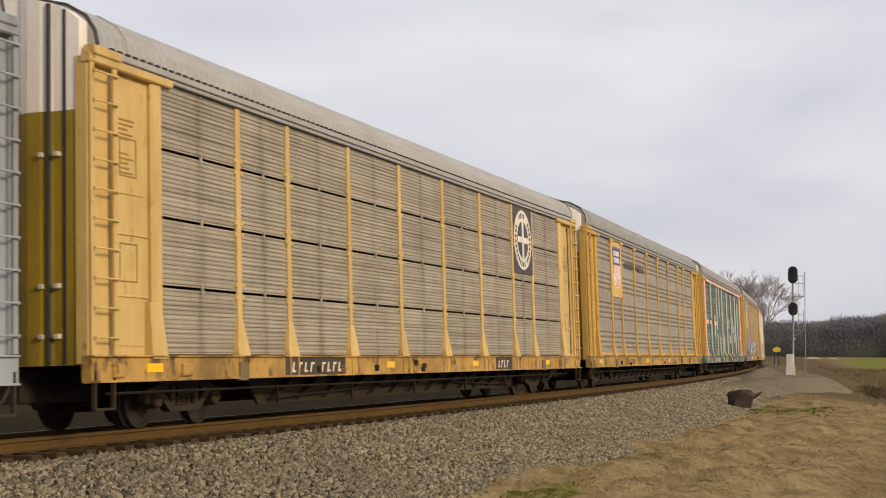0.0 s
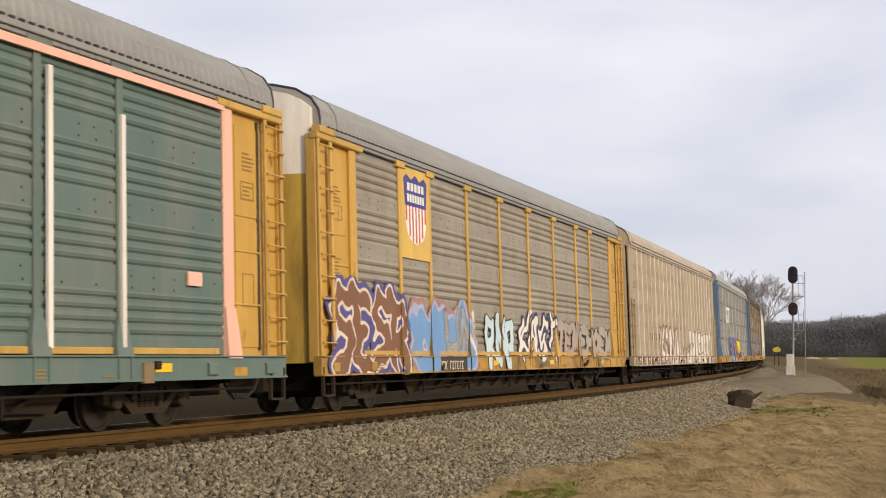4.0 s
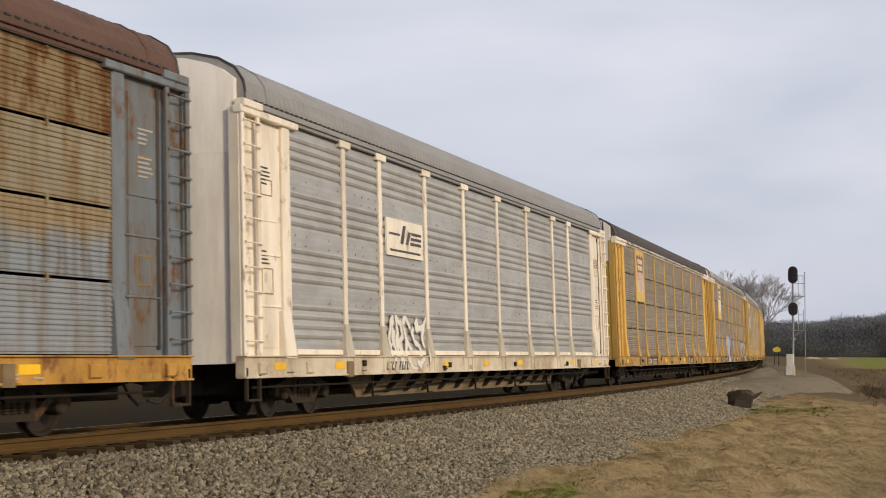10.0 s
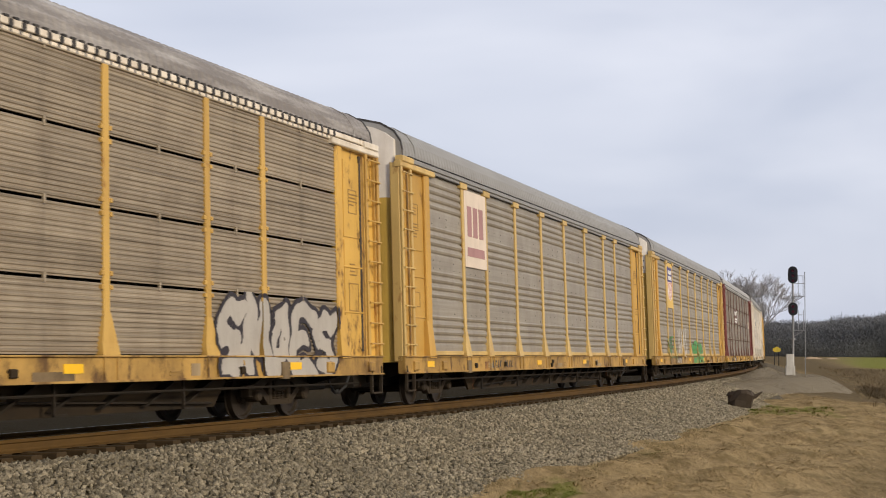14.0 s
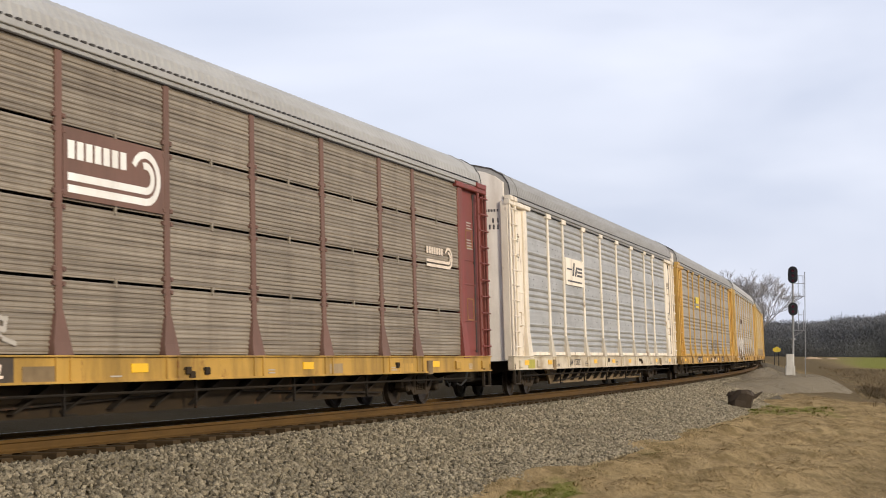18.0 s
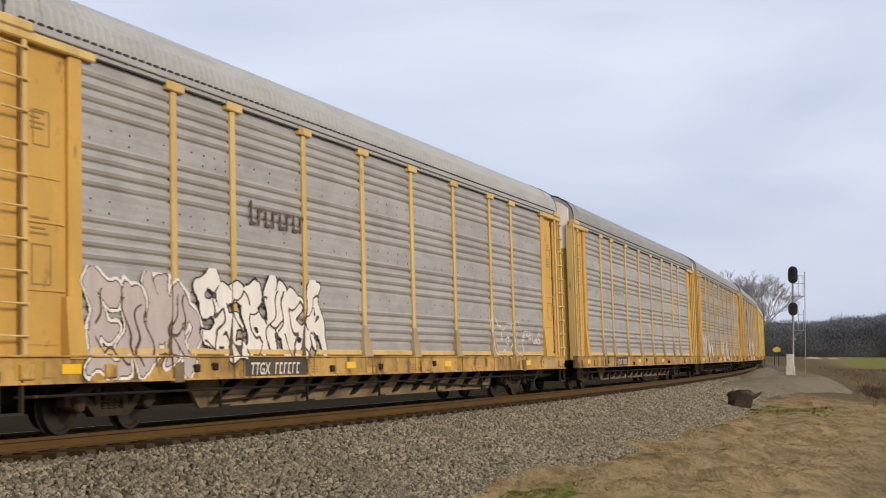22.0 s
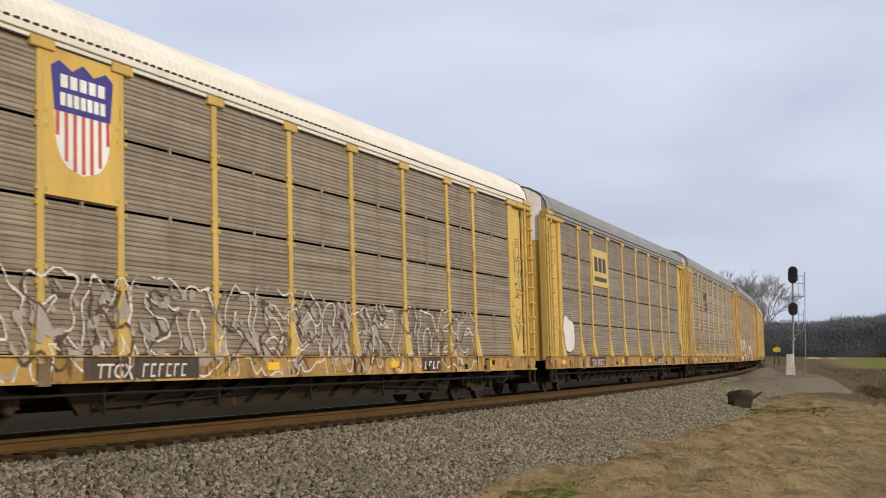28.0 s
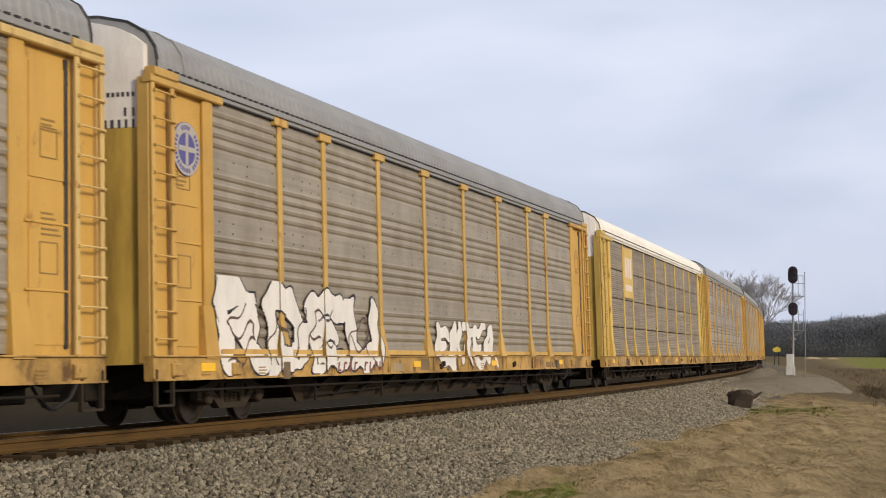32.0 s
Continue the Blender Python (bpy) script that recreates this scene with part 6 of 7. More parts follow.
def graffiti(car, letters, x0, x1, z0, z1, r, mats, edge=0.05, seed=1, halo=0.0, kind="fine", wob=0.07, fade=0.0, lift=0.0, lean=0.0):
    """Spray paint over panels, posts and sill: fat strokes with an outline, laid as thin skin that follows the relief.
    mats: fill (None: outline alone), outline and, if there is one, halo."""
    rng = np.random.default_rng(seed)
    CELL = 0.014 if r < 0.07 else 0.021
    pad = r + edge + halo + 0.03
    gx, gz = np.arange(x0 - pad, x1 + pad, CELL), np.arange(max(z0 - pad, SILL_LOW + 0.02), z1 + pad, CELL)
    gx, gz = gx[:-1] + CELL / 2, gz[:-1] + CELL / 2
    PX, PZ = np.meshgrid(gx, gz)
    dist = np.full(PX.shape, 9.0)
    wx = 0.5 * wob * np.sin(PZ * 4.1 + seed) + 0.3 * wob * np.sin(PZ * 9.7 + PX * 3 + seed * 2)
    wz = 0.5 * wob * np.sin(PX * 3.3 + seed * 1.7) + 0.3 * wob * np.sin(PX * 8.9 + seed)
    n = len(letters)
    cell = (x1 - x0) / n
    for i, ch in enumerate(letters):
        if ch not in STROKES:
            continue
        up, dn = rng.uniform(-0.10, 0.06), rng.uniform(-0.05, 0.08)
        one = np.full(PX.shape, 9.0)
        for st in STROKES[ch]:
            pts = [(x0 + cell * (i + 0.14 + 0.74 * a) + lean * b, z0 + dn + (z1 - z0 + up - dn) * b) for a, b in st]
            for (ax, az), (bx, bz) in zip(pts[:-1], pts[1:]):
                vx, vz = bx - ax, bz - az
                t = np.clip(((PX + wx - ax) * vx + (PZ + wz - az) * vz) / (vx * vx + vz * vz + 1e-9), 0, 1)
                one = np.minimum(one, np.hypot(PX + wx - ax - t * vx, PZ + wz - az - t * vz) - r * (0.75 + 0.4 * (1 - t) * rng.uniform(0.4, 1)))
        # an outline is kept between letters that overlap
        dist = np.where((one < dist) & ~((dist < 0) & (one > -edge)), one, dist)
    worn = sum(np.sin(PX * a + PZ * b + c) for a, b, c in rng.uniform(-1, 1, (7, 3)) * np.array([26, 26, 6])) / 7
    keep = worn * 0.9 + 0.5 >= fade * 1.25 - 0.15 if fade else np.full(PX.shape, True)
    surf = np.full(PX.shape, -1.584)
    if kind == "smooth":
        surf[:] = -1.556
        lines_x = np.array([-12.72 + 1.107 * i for i in range(24)])
        on_post = np.abs(PX[..., None] - lines_x).min(-1) < 0.055
        surf = np.where(on_post, -1.606, surf)
    else:
        lines_x = np.array(POSTS)
        dpost = np.abs(PX[..., None] - lines_x).min(-1)
        on_post = dpost < np.where(PZ > 1.72, 0.10, np.where(PZ > 1.28, 0.10 + (1.72 - PZ) * 0.29, 0.235))
        surf = np.where(on_post, np.where(PZ > 1.72, -1.602, -1.604 - (1.72 - np.clip(PZ, 1.06, 1.72)) * 0.12), surf)
        on_jamb = np.abs(PX) > EDGE - 0.04
        surf = np.where(on_jamb, -1.612 - (1.9 - np.clip(PZ, 1.06, 1.9)) * 0.085, surf)
    surf = np.where(PZ < 1.10, np.minimum(surf, -1.652), surf)
    if kind == "smooth":
        surf = np.where((PZ < 1.16) & on_post, -1.672, surf)
    surf = surf - lift
    levels = [(dist < 0, mats[0], "graffiti_fill"), ((dist >= 0) & (dist < edge), mats[1], "graffiti_outline")]
    if halo and len(mats) > 2:
        levels.append(((dist >= edge) & (dist < edge + halo), mats[2], "graffiti_halo"))
    h = CELL / 2
    root = None
    for mask, mat, name in levels:
        mask = mask & keep
        if mat is None or not mask.any():
            continue
        x, z, y = PX[mask], PZ[mask], surf[mask]
        k = len(x)
        v = np.stack([np.stack([x - h, y, z - h], 1), np.stack([x + h, y, z - h], 1), np.stack([x + h, y, z + h], 1), np.stack([x - h, y, z + h], 1)], 1).reshape(-1, 3)
        me = bpy.data.meshes.new(name)
        me.from_pydata(v.tolist(), [], np.arange(4 * k).reshape(-1, 4).tolist())
        me.materials.append(mat)
        if root is None:
            root = part(name, me, car, "spray-painted graffiti letters")
            root["kind"] = "stuff"
        else:
            part(name, me, root)["kind"] = "stuff"


def spray(name, c, amount=0.25):
    return weathered("spray_" + name, c, tuple(q * 0.6 for q in c), amount, 0, 0.6, 0, 0.04, (2, 2, 0.6), 0.05)


S_WHITE = spray("white", (0.68, 0.64, 0.58))
S_CREAM = spray("cream", (0.66, 0.56, 0.46))
S_MAROON = spray("maroon", (0.22, 0.06, 0.045))
S_BLACK = spray("black", (0.035, 0.03, 0.035))
S_BLUE = spray("blue", (0.16, 0.30, 0.55))
S_NAVY = spray("navy", (0.09, 0.08, 0.24))
S_ICE = spray("ice", (0.50, 0.62, 0.68))
S_YELLOW = spray("yellow", (0.76, 0.58, 0.06))
S_ORANGE = spray("orange", (0.72, 0.18, 0.03))
S_RED = spray("red", (0.20, 0.07, 0.072))
S_PINK = spray("pink", (0.36, 0.20, 0.195))
S_GREEN = spray("green", (0.10, 0.30, 0.10))
S_BROWN = spray("brown", (0.20, 0.10, 0.06))
S_SILVER = spray("silver", (0.38, 0.35, 0.31))
S_LILAC = spray("lilac", (0.36, 0.38, 0.54))
S_PINK2 = spray("greyed_pink", (0.43, 0.365, 0.345))
S_STRAW = spray("straw", (0.60, 0.44, 0.13))
S_SOOT = spray("soot", (0.10, 0.065, 0.05))
S_CHALK = spray("chalk", (0.66, 0.60, 0.52))
S_DIRT = spray("dirty_grey", (0.235, 0.205, 0.165))
S_ASH = spray("ash", (0.36, 0.31, 0.265))


# ---- the wagons of this train, first to last ----
def sill_bars(car, x, w, plate=True, mat=None, n=9):
    """Fleet lettering too small or worn to read: plain bars on the sill."""
    if plate:
        on_side(car, "number_plate", cached(("plate", w), lambda: Shape().box(-w / 2, w / 2, -0.004, 0.02, 0.02, 0.36).mesh("plate", PLATE)), x, 0.72, label="dark painted patch on the sill")
    sh = Shape()
    u = w * 0.86 / n
    for i in range(n):
        if i != 4:
            sh.box(-w * 0.43 + u * (i + 0.2), -w * 0.43 + u * (i + 0.42), -0.004, 0.0, 0.02, 0.20)
            sh.box(-w * 0.43 + u * (i + 0.42), -w * 0.43 + u * (i + 0.75), -0.004, 0.0, 0.02 + 0.14 * (i % 2), 0.06 + 0.14 * (i % 2))
    on_side(car, "sill_bars", slanted(sh.mesh("sill_bars", mat or S_CREAM), 0.3), x, 0.79, -1.656)["kind"] = "stuff"


def letter_bars(car, x, z, w, h, mat, n=8, y=-1.586):
    """A painted company name as plain bars, one for each letter, with gaps."""
    sh, u = Shape(), w / n
    for k in range(n):
        sh.box(-w / 2 + u * k, -w / 2 + u * (k + 0.22), -0.004, 0.006, 0, h * (1.0 if k == 0 else 0.74))
        sh.box(-w / 2 + u * (k + 0.22), -w / 2 + u * (k + 0.72), -0.004, 0.006, h * (0.6 if k % 2 else 0.0), h * (0.74 if k % 2 else 0.14))
    on_side(car, "name_bar", sh.mesh("name_bar", mat), x, z, y, "dark painted name as bars")["kind"] = "stuff"


def plate_logo(car, x, z, w, h, backing, mark, style, y=-1.60):
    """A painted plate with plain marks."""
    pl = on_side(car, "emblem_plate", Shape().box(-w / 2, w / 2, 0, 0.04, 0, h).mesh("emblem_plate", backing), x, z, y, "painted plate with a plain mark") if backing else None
    sh = Shape()
    if style == "wing":
        sh.box(-w * 0.44, -w * 0.15, -0.005, 0, h * 0.56, h * 0.62)
        poly(sh, [(-w * 0.14, h * 0.36), (-w * 0.06, h * 0.36), (w * 0.02, h * 0.86), (-w * 0.06, h * 0.86)], -0.005)
        poly(sh, [(w * 0.0, h * 0.36), (w * 0.08, h * 0.36), (w * 0.16, h * 0.72), (w * 0.09, h * 0.72)], -0.005)
        for k in range(3):
            sh.box(w * (0.13 + 0.02 * k), w * 0.44, -0.005, 0, h * (0.36 + 0.14 * k), h * (0.44 + 0.14 * k))
        sh.box(-w * 0.42, w * 0.42, -0.004, 0, h * 0.12, h * 0.18)
    elif style == "block":
        for k in range(3):
            a = -w * 0.38 + w * 0.27 * k
            sh.box(a, a + w * 0.20, -0.005, 0, h * 0.40, h * 0.80)
        sh.box(-w * 0.40, w * 0.40, -0.005, 0, h * 0.14, h * 0.26)
    elif style == "square":
        # two joined angular characters drawn as heavy bars
        sh.box(-w * 0.5, w * 0.5, -0.005, 0, h * 0.80, h)
        sh.box(-w * 0.5, -w * 0.33, -0.005, 0, 0, h * 0.80)
        sh.box(-w * 0.33, 0, -0.005, 0, 0, h * 0.2)
        sh.box(-w * 0.15, 0, -0.005, 0, h * 0.2, h * 0.52)
        sh.box(w * 0.14, w * 0.32, -0.005, 0, 0, h * 0.80)
    elif style == "streaks":
        # three heavy streaks into a dark block, two rows of letters as narrow bars
        for k in range(3):
            b = h * (0.66 + 0.11 * k)
            poly(sh, [(-w * 0.5, b), (w * 0.08, b - h * 0.02), (w * 0.08, b + h * 0.045), (-w * 0.5, b + h * 0.03)], -0.005)
        for a in (0.10, 0.20, 0.31):
            poly(sh, [(w * a, h * 0.60), (w * (a + 0.07), h * 0.60), (w * (a + 0.09), h), (w * (a + 0.02), h)], -0.005)
        for r, n in ((0.27, 7), (0.04, 8)):
            for k in range(n):
                u = w * 0.5 / n
                sh.box(w * 0.02 + u * k, w * 0.02 + u * (k + 0.45), -0.005, 0, h * r, h * (r + 0.17))
                sh.box(w * 0.02 + u * (k + 0.45), w * 0.02 + u * (k + 0.8), -0.005, 0, h * (r + 0.11 * (k % 2)), h * (r + 0.11 * (k % 2) + 0.06))
    elif style == "rails":
        # two bars that curl round at their end, with a row of letters as blocks above
        for k in range(2):
            sh.box(-w * 0.46, w * 0.30, -0.005, 0, h * (0.08 + 0.17 * k), h * (0.19 + 0.17 * k))
        for k in range(7):
            sh.box(-w * 0.46 + w * 0.083 * k, -w * 0.40 + w * 0.083 * k, -0.005, 0, h * 0.56, h * 0.82)
        c = (w * 0.30, h * 0.50)
        for r, turn in ((0.31, 1.35), (0.14, 1.1)):
            for k in range(12):
                a0, a1 = math.pi * (turn * k / 12 - 0.5), math.pi * (turn * (k + 1) / 12 - 0.5)
                poly(sh, [(c[0] + h * q * math.cos(a), c[1] + h * q * math.sin(a)) for q, a in ((r, a0), (r + 0.11, a0), (r + 0.11, a1), (r, a1))], -0.006)
    if pl:
        part("emblem_mark", sh.mesh("emblem_mark", mark), pl)
    else:
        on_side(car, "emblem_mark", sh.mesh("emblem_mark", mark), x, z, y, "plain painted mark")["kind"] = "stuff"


def build_train():
    rng = random.Random(3)
    YL = paint("emblem_yellow", (0.62, 0.415, 0.10), dirt=(0.40, 0.24, 0.06), amount=0.35, rust=0.15, rough=0.5)
    yellow = "yellow autorack wagon, ribbed grey panels"
    cars = {}
    cars[0] = autorack(0, "pale blue-grey autorack wagon with ribbed panels", "slate", "bluegrey", "grey")

    c = cars[1] = autorack(1, yellow + ", round emblem", "golden", "grey", "silver", seams=True, corner="golden", door="dark_olive")
    ring_logo(c, 7.65, 4.35, 0.84, DARKPAINT, S_WHITE)
    sill_bars(c, -6.25, 2.6)
    sill_bars(c, 5.4, 1.4, n=5)

    c = cars[2] = autorack(2, yellow + ", shield, slogan", "yellow", "warm", "grey", "coarse")
    shield_logo(c, 1, YL, ROYAL, SHIELD_RED, WHITEPAINT)
    on_side(c, "slogan", text_mesh("BUILDING AMERICA", 0.34, 0.006, DARKPAINT, 0.004, 4.1), -4.45, 4.42, -1.590)
    sill_bars(c, -6.3, 2.2, False, DARKPAINT)

    c = cars[3] = autorack(3, "dark green autorack wagon, white posts, salmon ends", "yellow", "green", "grey", "coarse", sill="green", post="green", jamb="pink")
    wm, pk = PAINTS["palewhite"], PAINTS["pink"]
    for x, z0, z1 in ((-9.1, 3.2, 5.2), (-9.1, 1.3, 2.9), (-5.7, 2.6, 5.1), (-5.7, 1.2, 2.4), (-7.2, 2.2, 3.4), (-4.2, 3.4, 5.1), (-2.4, 1.2, 5.1), (-1.7, 1.2, 2.2), (0.8, 1.2, 5.0), (1.9, 2.8, 3.4), (3.7, 1.2, 5.0), (4.8, 2.6, 3.6), (6.9, 1.2, 5.0), (8.6, 1.2, 4.6), (-4.0, 1.2, 2.2), (2.5, 1.9, 2.4), (5.6, 2.0, 3.0)):
        on_side(c, "white_stripe", Shape().box(-0.05, 0.05, 0, 0.05, 0, z1 - z0).mesh("white_stripe", wm), x, z0, -1.65)
    for x, w, z in ((-11.0, 0.8, 2.85), (-9.2, 0.9, 2.85), (-6.5, 1.6, 2.85), (10.6, 0.4, 2.2)):
        on_side(c, "salmon_patch", Shape().box(-w / 2, w / 2, 0, 0.04, 0, 0.22).mesh("salmon_patch", pk), x, z, -1.61)
    on_side(c, "eave_stripe", Shape().box(-11.5, 11.5, 0, 0.05, 0, 0.12).mesh("eave_stripe", pk), 0, 5.14, -1.64)
    sill_bars(c, -6.6, 2.6, False)

    c = cars[4] = autorack(4, yellow + ", shield, long row of graffiti", "yellow", "warm", "grey", "coarse")
    shield_logo(c, 1, YL, ROYAL, SHIELD_RED, WHITEPAINT)
    graffiti(c, "SESR", -13.0, -8.8, 0.9, 2.3, 0.17, (S_BROWN, S_CREAM, S_NAVY), 0.07, 4, 0.12, "coarse", 0.2)
    graffiti(c, "OEO", -8.6, -4.3, 0.8, 1.9, 0.34, (S_BLUE, S_LILAC, S_PINK), 0.10, 5, 0.10, "coarse", 0.25)
    graffiti(c, "UN", -6.4, -4.0, 1.2, 2.15, 0.12, (S_WHITE, S_SILVER), 0.04, 6, 0, "coarse", 0.1)
    graffiti(c, "RNP", -3.2, -0.6, 0.85, 2.05, 0.14, (S_ICE, S_BLACK), 0.04, 7, 0, "coarse", 0.12)
    graffiti(c, "KAST", -0.1, 3.9, 1.2, 2.15, 0.13, (S_WHITE, S_BLACK, S_NAVY), 0.06, 8, 0.05, "coarse", 0.35)
    graffiti(c, "TEM", 4.0, 6.7, 1.2, 2.0, 0.15, (S_ASH, S_BROWN), 0.04, 9, 0, "coarse", 0.12, 0.1)
    graffiti(c, "EHOEM", 6.8, 11.4, 1.2, 1.9, 0.17, (S_ASH, S_BLACK), 0.03, 10, 0, "coarse", 0.05, 0.12)
    reporting(c, "TTGX", -6.2, w=2.5)

    c = cars[5] = autorack(5, "beige smooth-sided autorack wagon with thin pale posts", "beige", "beige", "beige", "smooth", door="beige", doortop="beige", post="silver")
    on_side(c, "fleet_lettering", text_mesh("C  P", 0.40, 0.006, DARKPAINT, 0.003, 0.9), -8.62, 1.76, -1.556)
    number_bars(c, -6.5, 1.77, 2.5, 0.28, DARKPAINT, -1.558, lean=0.0, fill=0.45)
    graffiti(c, "KONA", -6.35, -0.75, 0.95, 2.2, 0.20, (S_WHITE, S_MAROON), 0.10, 12, 0, "smooth", 0.14)
    graffiti(c, "U", -0.25, 0.55, 1.0, 1.35, 0.08, (S_CREAM, S_MAROON), 0.08, 13, 0, "smooth", 0.1)
    graffiti(c, "JAEST", 1.4, 11.2, 0.95, 2.05, 0.27, (S_WHITE, S_MAROON, S_WHITE), 0.07, 14, 0.05, "smooth", 0.16, lean=0.3)
    # flat dark plate that paints the shaded recess of a stake pocket
    pock = cached("pocket", lambda: Shape().box(-0.42, 0.42, -0.003, 0.02, -0.02, 0.27).mesh("pocket", S_SOOT))
    tape = cached("tape", lambda: Shape().box(-0.26, 0.0, -0.006, 0.01, 0.12, 0.22).mesh("tape", S_MAROON))
    tape2 = cached("tape2", lambda: Shape().box(0.0, 0.26, -0.006, 0.01, 0.12, 0.22).box(-0.2, 0.2, -0.006, 0.01, 0.04, 0.07).mesh("tape", S_CREAM))
    for i in range(23):
        x = -12.16 + 1.107 * i
        po = on_side(c, "stake_pocket", pock, x, 0.80, -1.648)
        part("red_tape", tape, po)
        part("white_tape", tape2, po)

    c = cars[6] = autorack(6, "blue autorack wagon, grey panels, bright graffiti", "blue", "gtgrey", "silver", door="blue", doortop="rustywhite", sill="mustard", post="steelgrey")
    plate_logo(c, -5.85, 3.16, 2.3, 0.98, None, WHITEPAINT, "square", -1.585)
    graffiti(c, "EAME", -5.2, -0.9, 1.2, 2.15, 0.22, (S_NAVY, S_ICE), 0.06, 15, 0, "fine", 0.10)
    graffiti(c, "LI", -0.75, 0.75, 0.85, 1.75, 0.22, (S_ORANGE, S_ORANGE), 0.05, 55, 0, "fine", 0.10)
    graffiti(c, "S", 4.2, 5.0, 0.8, 1.0, 0.14, (S_ORANGE, S_ORANGE), 0.05, 56, 0, "fine", 0.10)
    graffiti(c, "UOUO", -5.3, -1.0, 0.75, 1.15, 0.14, (S_BLUE, S_WHITE), 0.05, 16, 0, "fine", 0.1)
    graffiti(c, "#", 0.2, 4.15, 1.28, 1.78, 0.34, (S_YELLOW, S_BLACK), 0.07, 17, 0, "fine", 0.04)
    graffiti(c, "#", 0.5, 3.9, 1.62, 1.72, 0.05, (S_STRAW, S_STRAW), 0.03, 60, 0, "fine", 0.5, 0.3, lift=0.003)
    graffiti(c, "C", 0.15, 0.75, 0.9, 2.0, 0.16, (S_BLACK, S_BLACK), 0.03, 58, 0, "fine", 0.05)
    on_side(c, "graffiti_backing", Shape().box(-1.9, 1.8, 0, 0.004, 0, 0.40).mesh("graffiti_backing", S_BLACK), 2.1, 0.70, -1.654)
    graffiti(c, "GASP", 0.35, 4.0, 0.86, 1.32, 0.11, (S_BLACK, S_WHITE), 0.07, 59, 0, "fine", 0.05, lift=0.035)
    for x, z in ((1.0, 2.25), (2.15, 2.28), (3.2, 2.2)):
        graffiti(c, "I", x - 0.15, x + 0.15, z, z + 0.12, 0.07, (S_ORANGE, S_ORANGE), 0.02, int(x * 10), 0, "fine", 0.2)
    graffiti(c, "I", 5.6, 6.5, 1.1, 1.95, 0.24, (S_CREAM, S_SOOT), 0.03, 18)
    graffiti(c, "AS", 5.75, 6.4, 1.2, 1.8, 0.012, (S_SOOT, S_SOOT), 0.012, 86, lift=0.003)

    c = cars[7] = autorack(7, "rusty blue autorack wagon with a rust-brown roof", "rustslate", "rusttan", "brown", door="slate", doortop="slate", sill="amber", post="rustpost", rows=("rustblue", "rustfade", "rustmix", "rusttan"))
    graffiti(c, "EO", -6.5, -5.2, 3.45, 3.95, 0.035, (S_CREAM, S_CREAM), 0.01, 61, fade=0.45, wob=0.15)
    graffiti(c, "SEM", -11.5, -9.2, 1.0, 2.0, 0.20, (S_RED, S_PINK, S_PINK), 0.09, 19, 0.05, wob=0.12, fade=0.1)
    graffiti(c, "EHEB", -11.4, -9.3, 1.1, 1.95, 0.03, (S_CREAM, S_PINK), 0.02, 71, wob=0.3, fade=0.45, lift=0.004)
    graffiti(c, "SEKS", -8.7, -6.3, 1.2, 1.85, 0.02, (S_SILVER, S_SILVER), 0.01, 20, wob=0.35, fade=0.3)
    graffiti(c, "RASM", -4.0, -2.0, 1.25, 1.85, 0.02, (S_SILVER, S_SILVER), 0.01, 25, wob=0.35, fade=0.3)
    reporting(c, "TTCX", -6.5, w=2.5, mat=S_CREAM)
    sill_bars(c, 7.2, 1.1, n=4)

    c = cars[8] = autorack(8, "white autorack wagon with light galvanised panels", "white", "zinc", "grey", "coarse", door="palewhite", under=PAINTS["dusty"], sill="grimywhite", foot="bootpale")
    plate_logo(c, -5.82, 3.25, 2.2, 0.8, PAINTS["white"], DARKPAINT, "wing")
    graffiti(c, "AREST", -6.9, -4.5, 0.95, 1.85, 0.07, (S_WHITE, S_SILVER), 0.03, 26, 0, "coarse", 0.2, 0.1)
    sill_bars(c, -6.6, 1.5, False, DARKPAINT)

    c = cars[9] = autorack(9, yellow + ", dark brown roof, faded shield", "yellow", "darkgrey", "dark", seams=True, eave="white", corner="orange_worn")
    shield_logo(c, 1, YL, S_BROWN, S_PINK, S_CREAM)
    reporting(c, "TTGX", -6.2, w=2.7)
    sill_bars(c, 5.6, 1.2, n=5)

    c = cars[10] = autorack(10, yellow + ", patchy roof, faded shield", "yellow", "darkgrey", "patchy", seams=True, eave="white", corner="orange_worn")
    shield_logo(c, 1, YL, DARKPAINT, S_WHITE, S_WHITE)
    graffiti(c, "EZM", -4.1, -1.8, 0.95, 2.1, 0.30, (S_LILAC, S_NAVY), 0.05, 27, 0, "fine", 0.12)
    graffiti(c, "SMAES", 6.9, 11.4, 0.85, 1.9, 0.17, (S_SILVER, S_BLACK), 0.09, 28, 0, "fine", 0.15, 0.05)
    graffiti(c, "ANK", -11.3, -9.3, 1.2, 2.1, 0.03, (S_SILVER, S_SILVER), 0.01, 29, fade=0.2)
    sill_bars(c, -6.35, 2.5)

    c = cars[11] = autorack(11, yellow + ", faded emblem plate", "golden", "warm", "grey", "coarse")
    plate_logo(c, -8.15, 3.3, 1.75, 1.9, S_CREAM, S_PINK, "block")
    sill_bars(c, -6.3, 2.2, False, DARKPAINT)

    c = cars[12] = autorack(12, yellow + ", shield, thin graffiti", "golden", "plain", "grey", "coarse", door_marks=True)
    shield_logo(c, 1, YL, ROYAL, SHIELD_RED, WHITEPAINT)
    graffiti(c, "MOEU", -9.5, -7.1, 1.0, 1.95, 0.03, (S_GREEN, S_BLACK), 0.02, 30, 0, "coarse", 0.15)
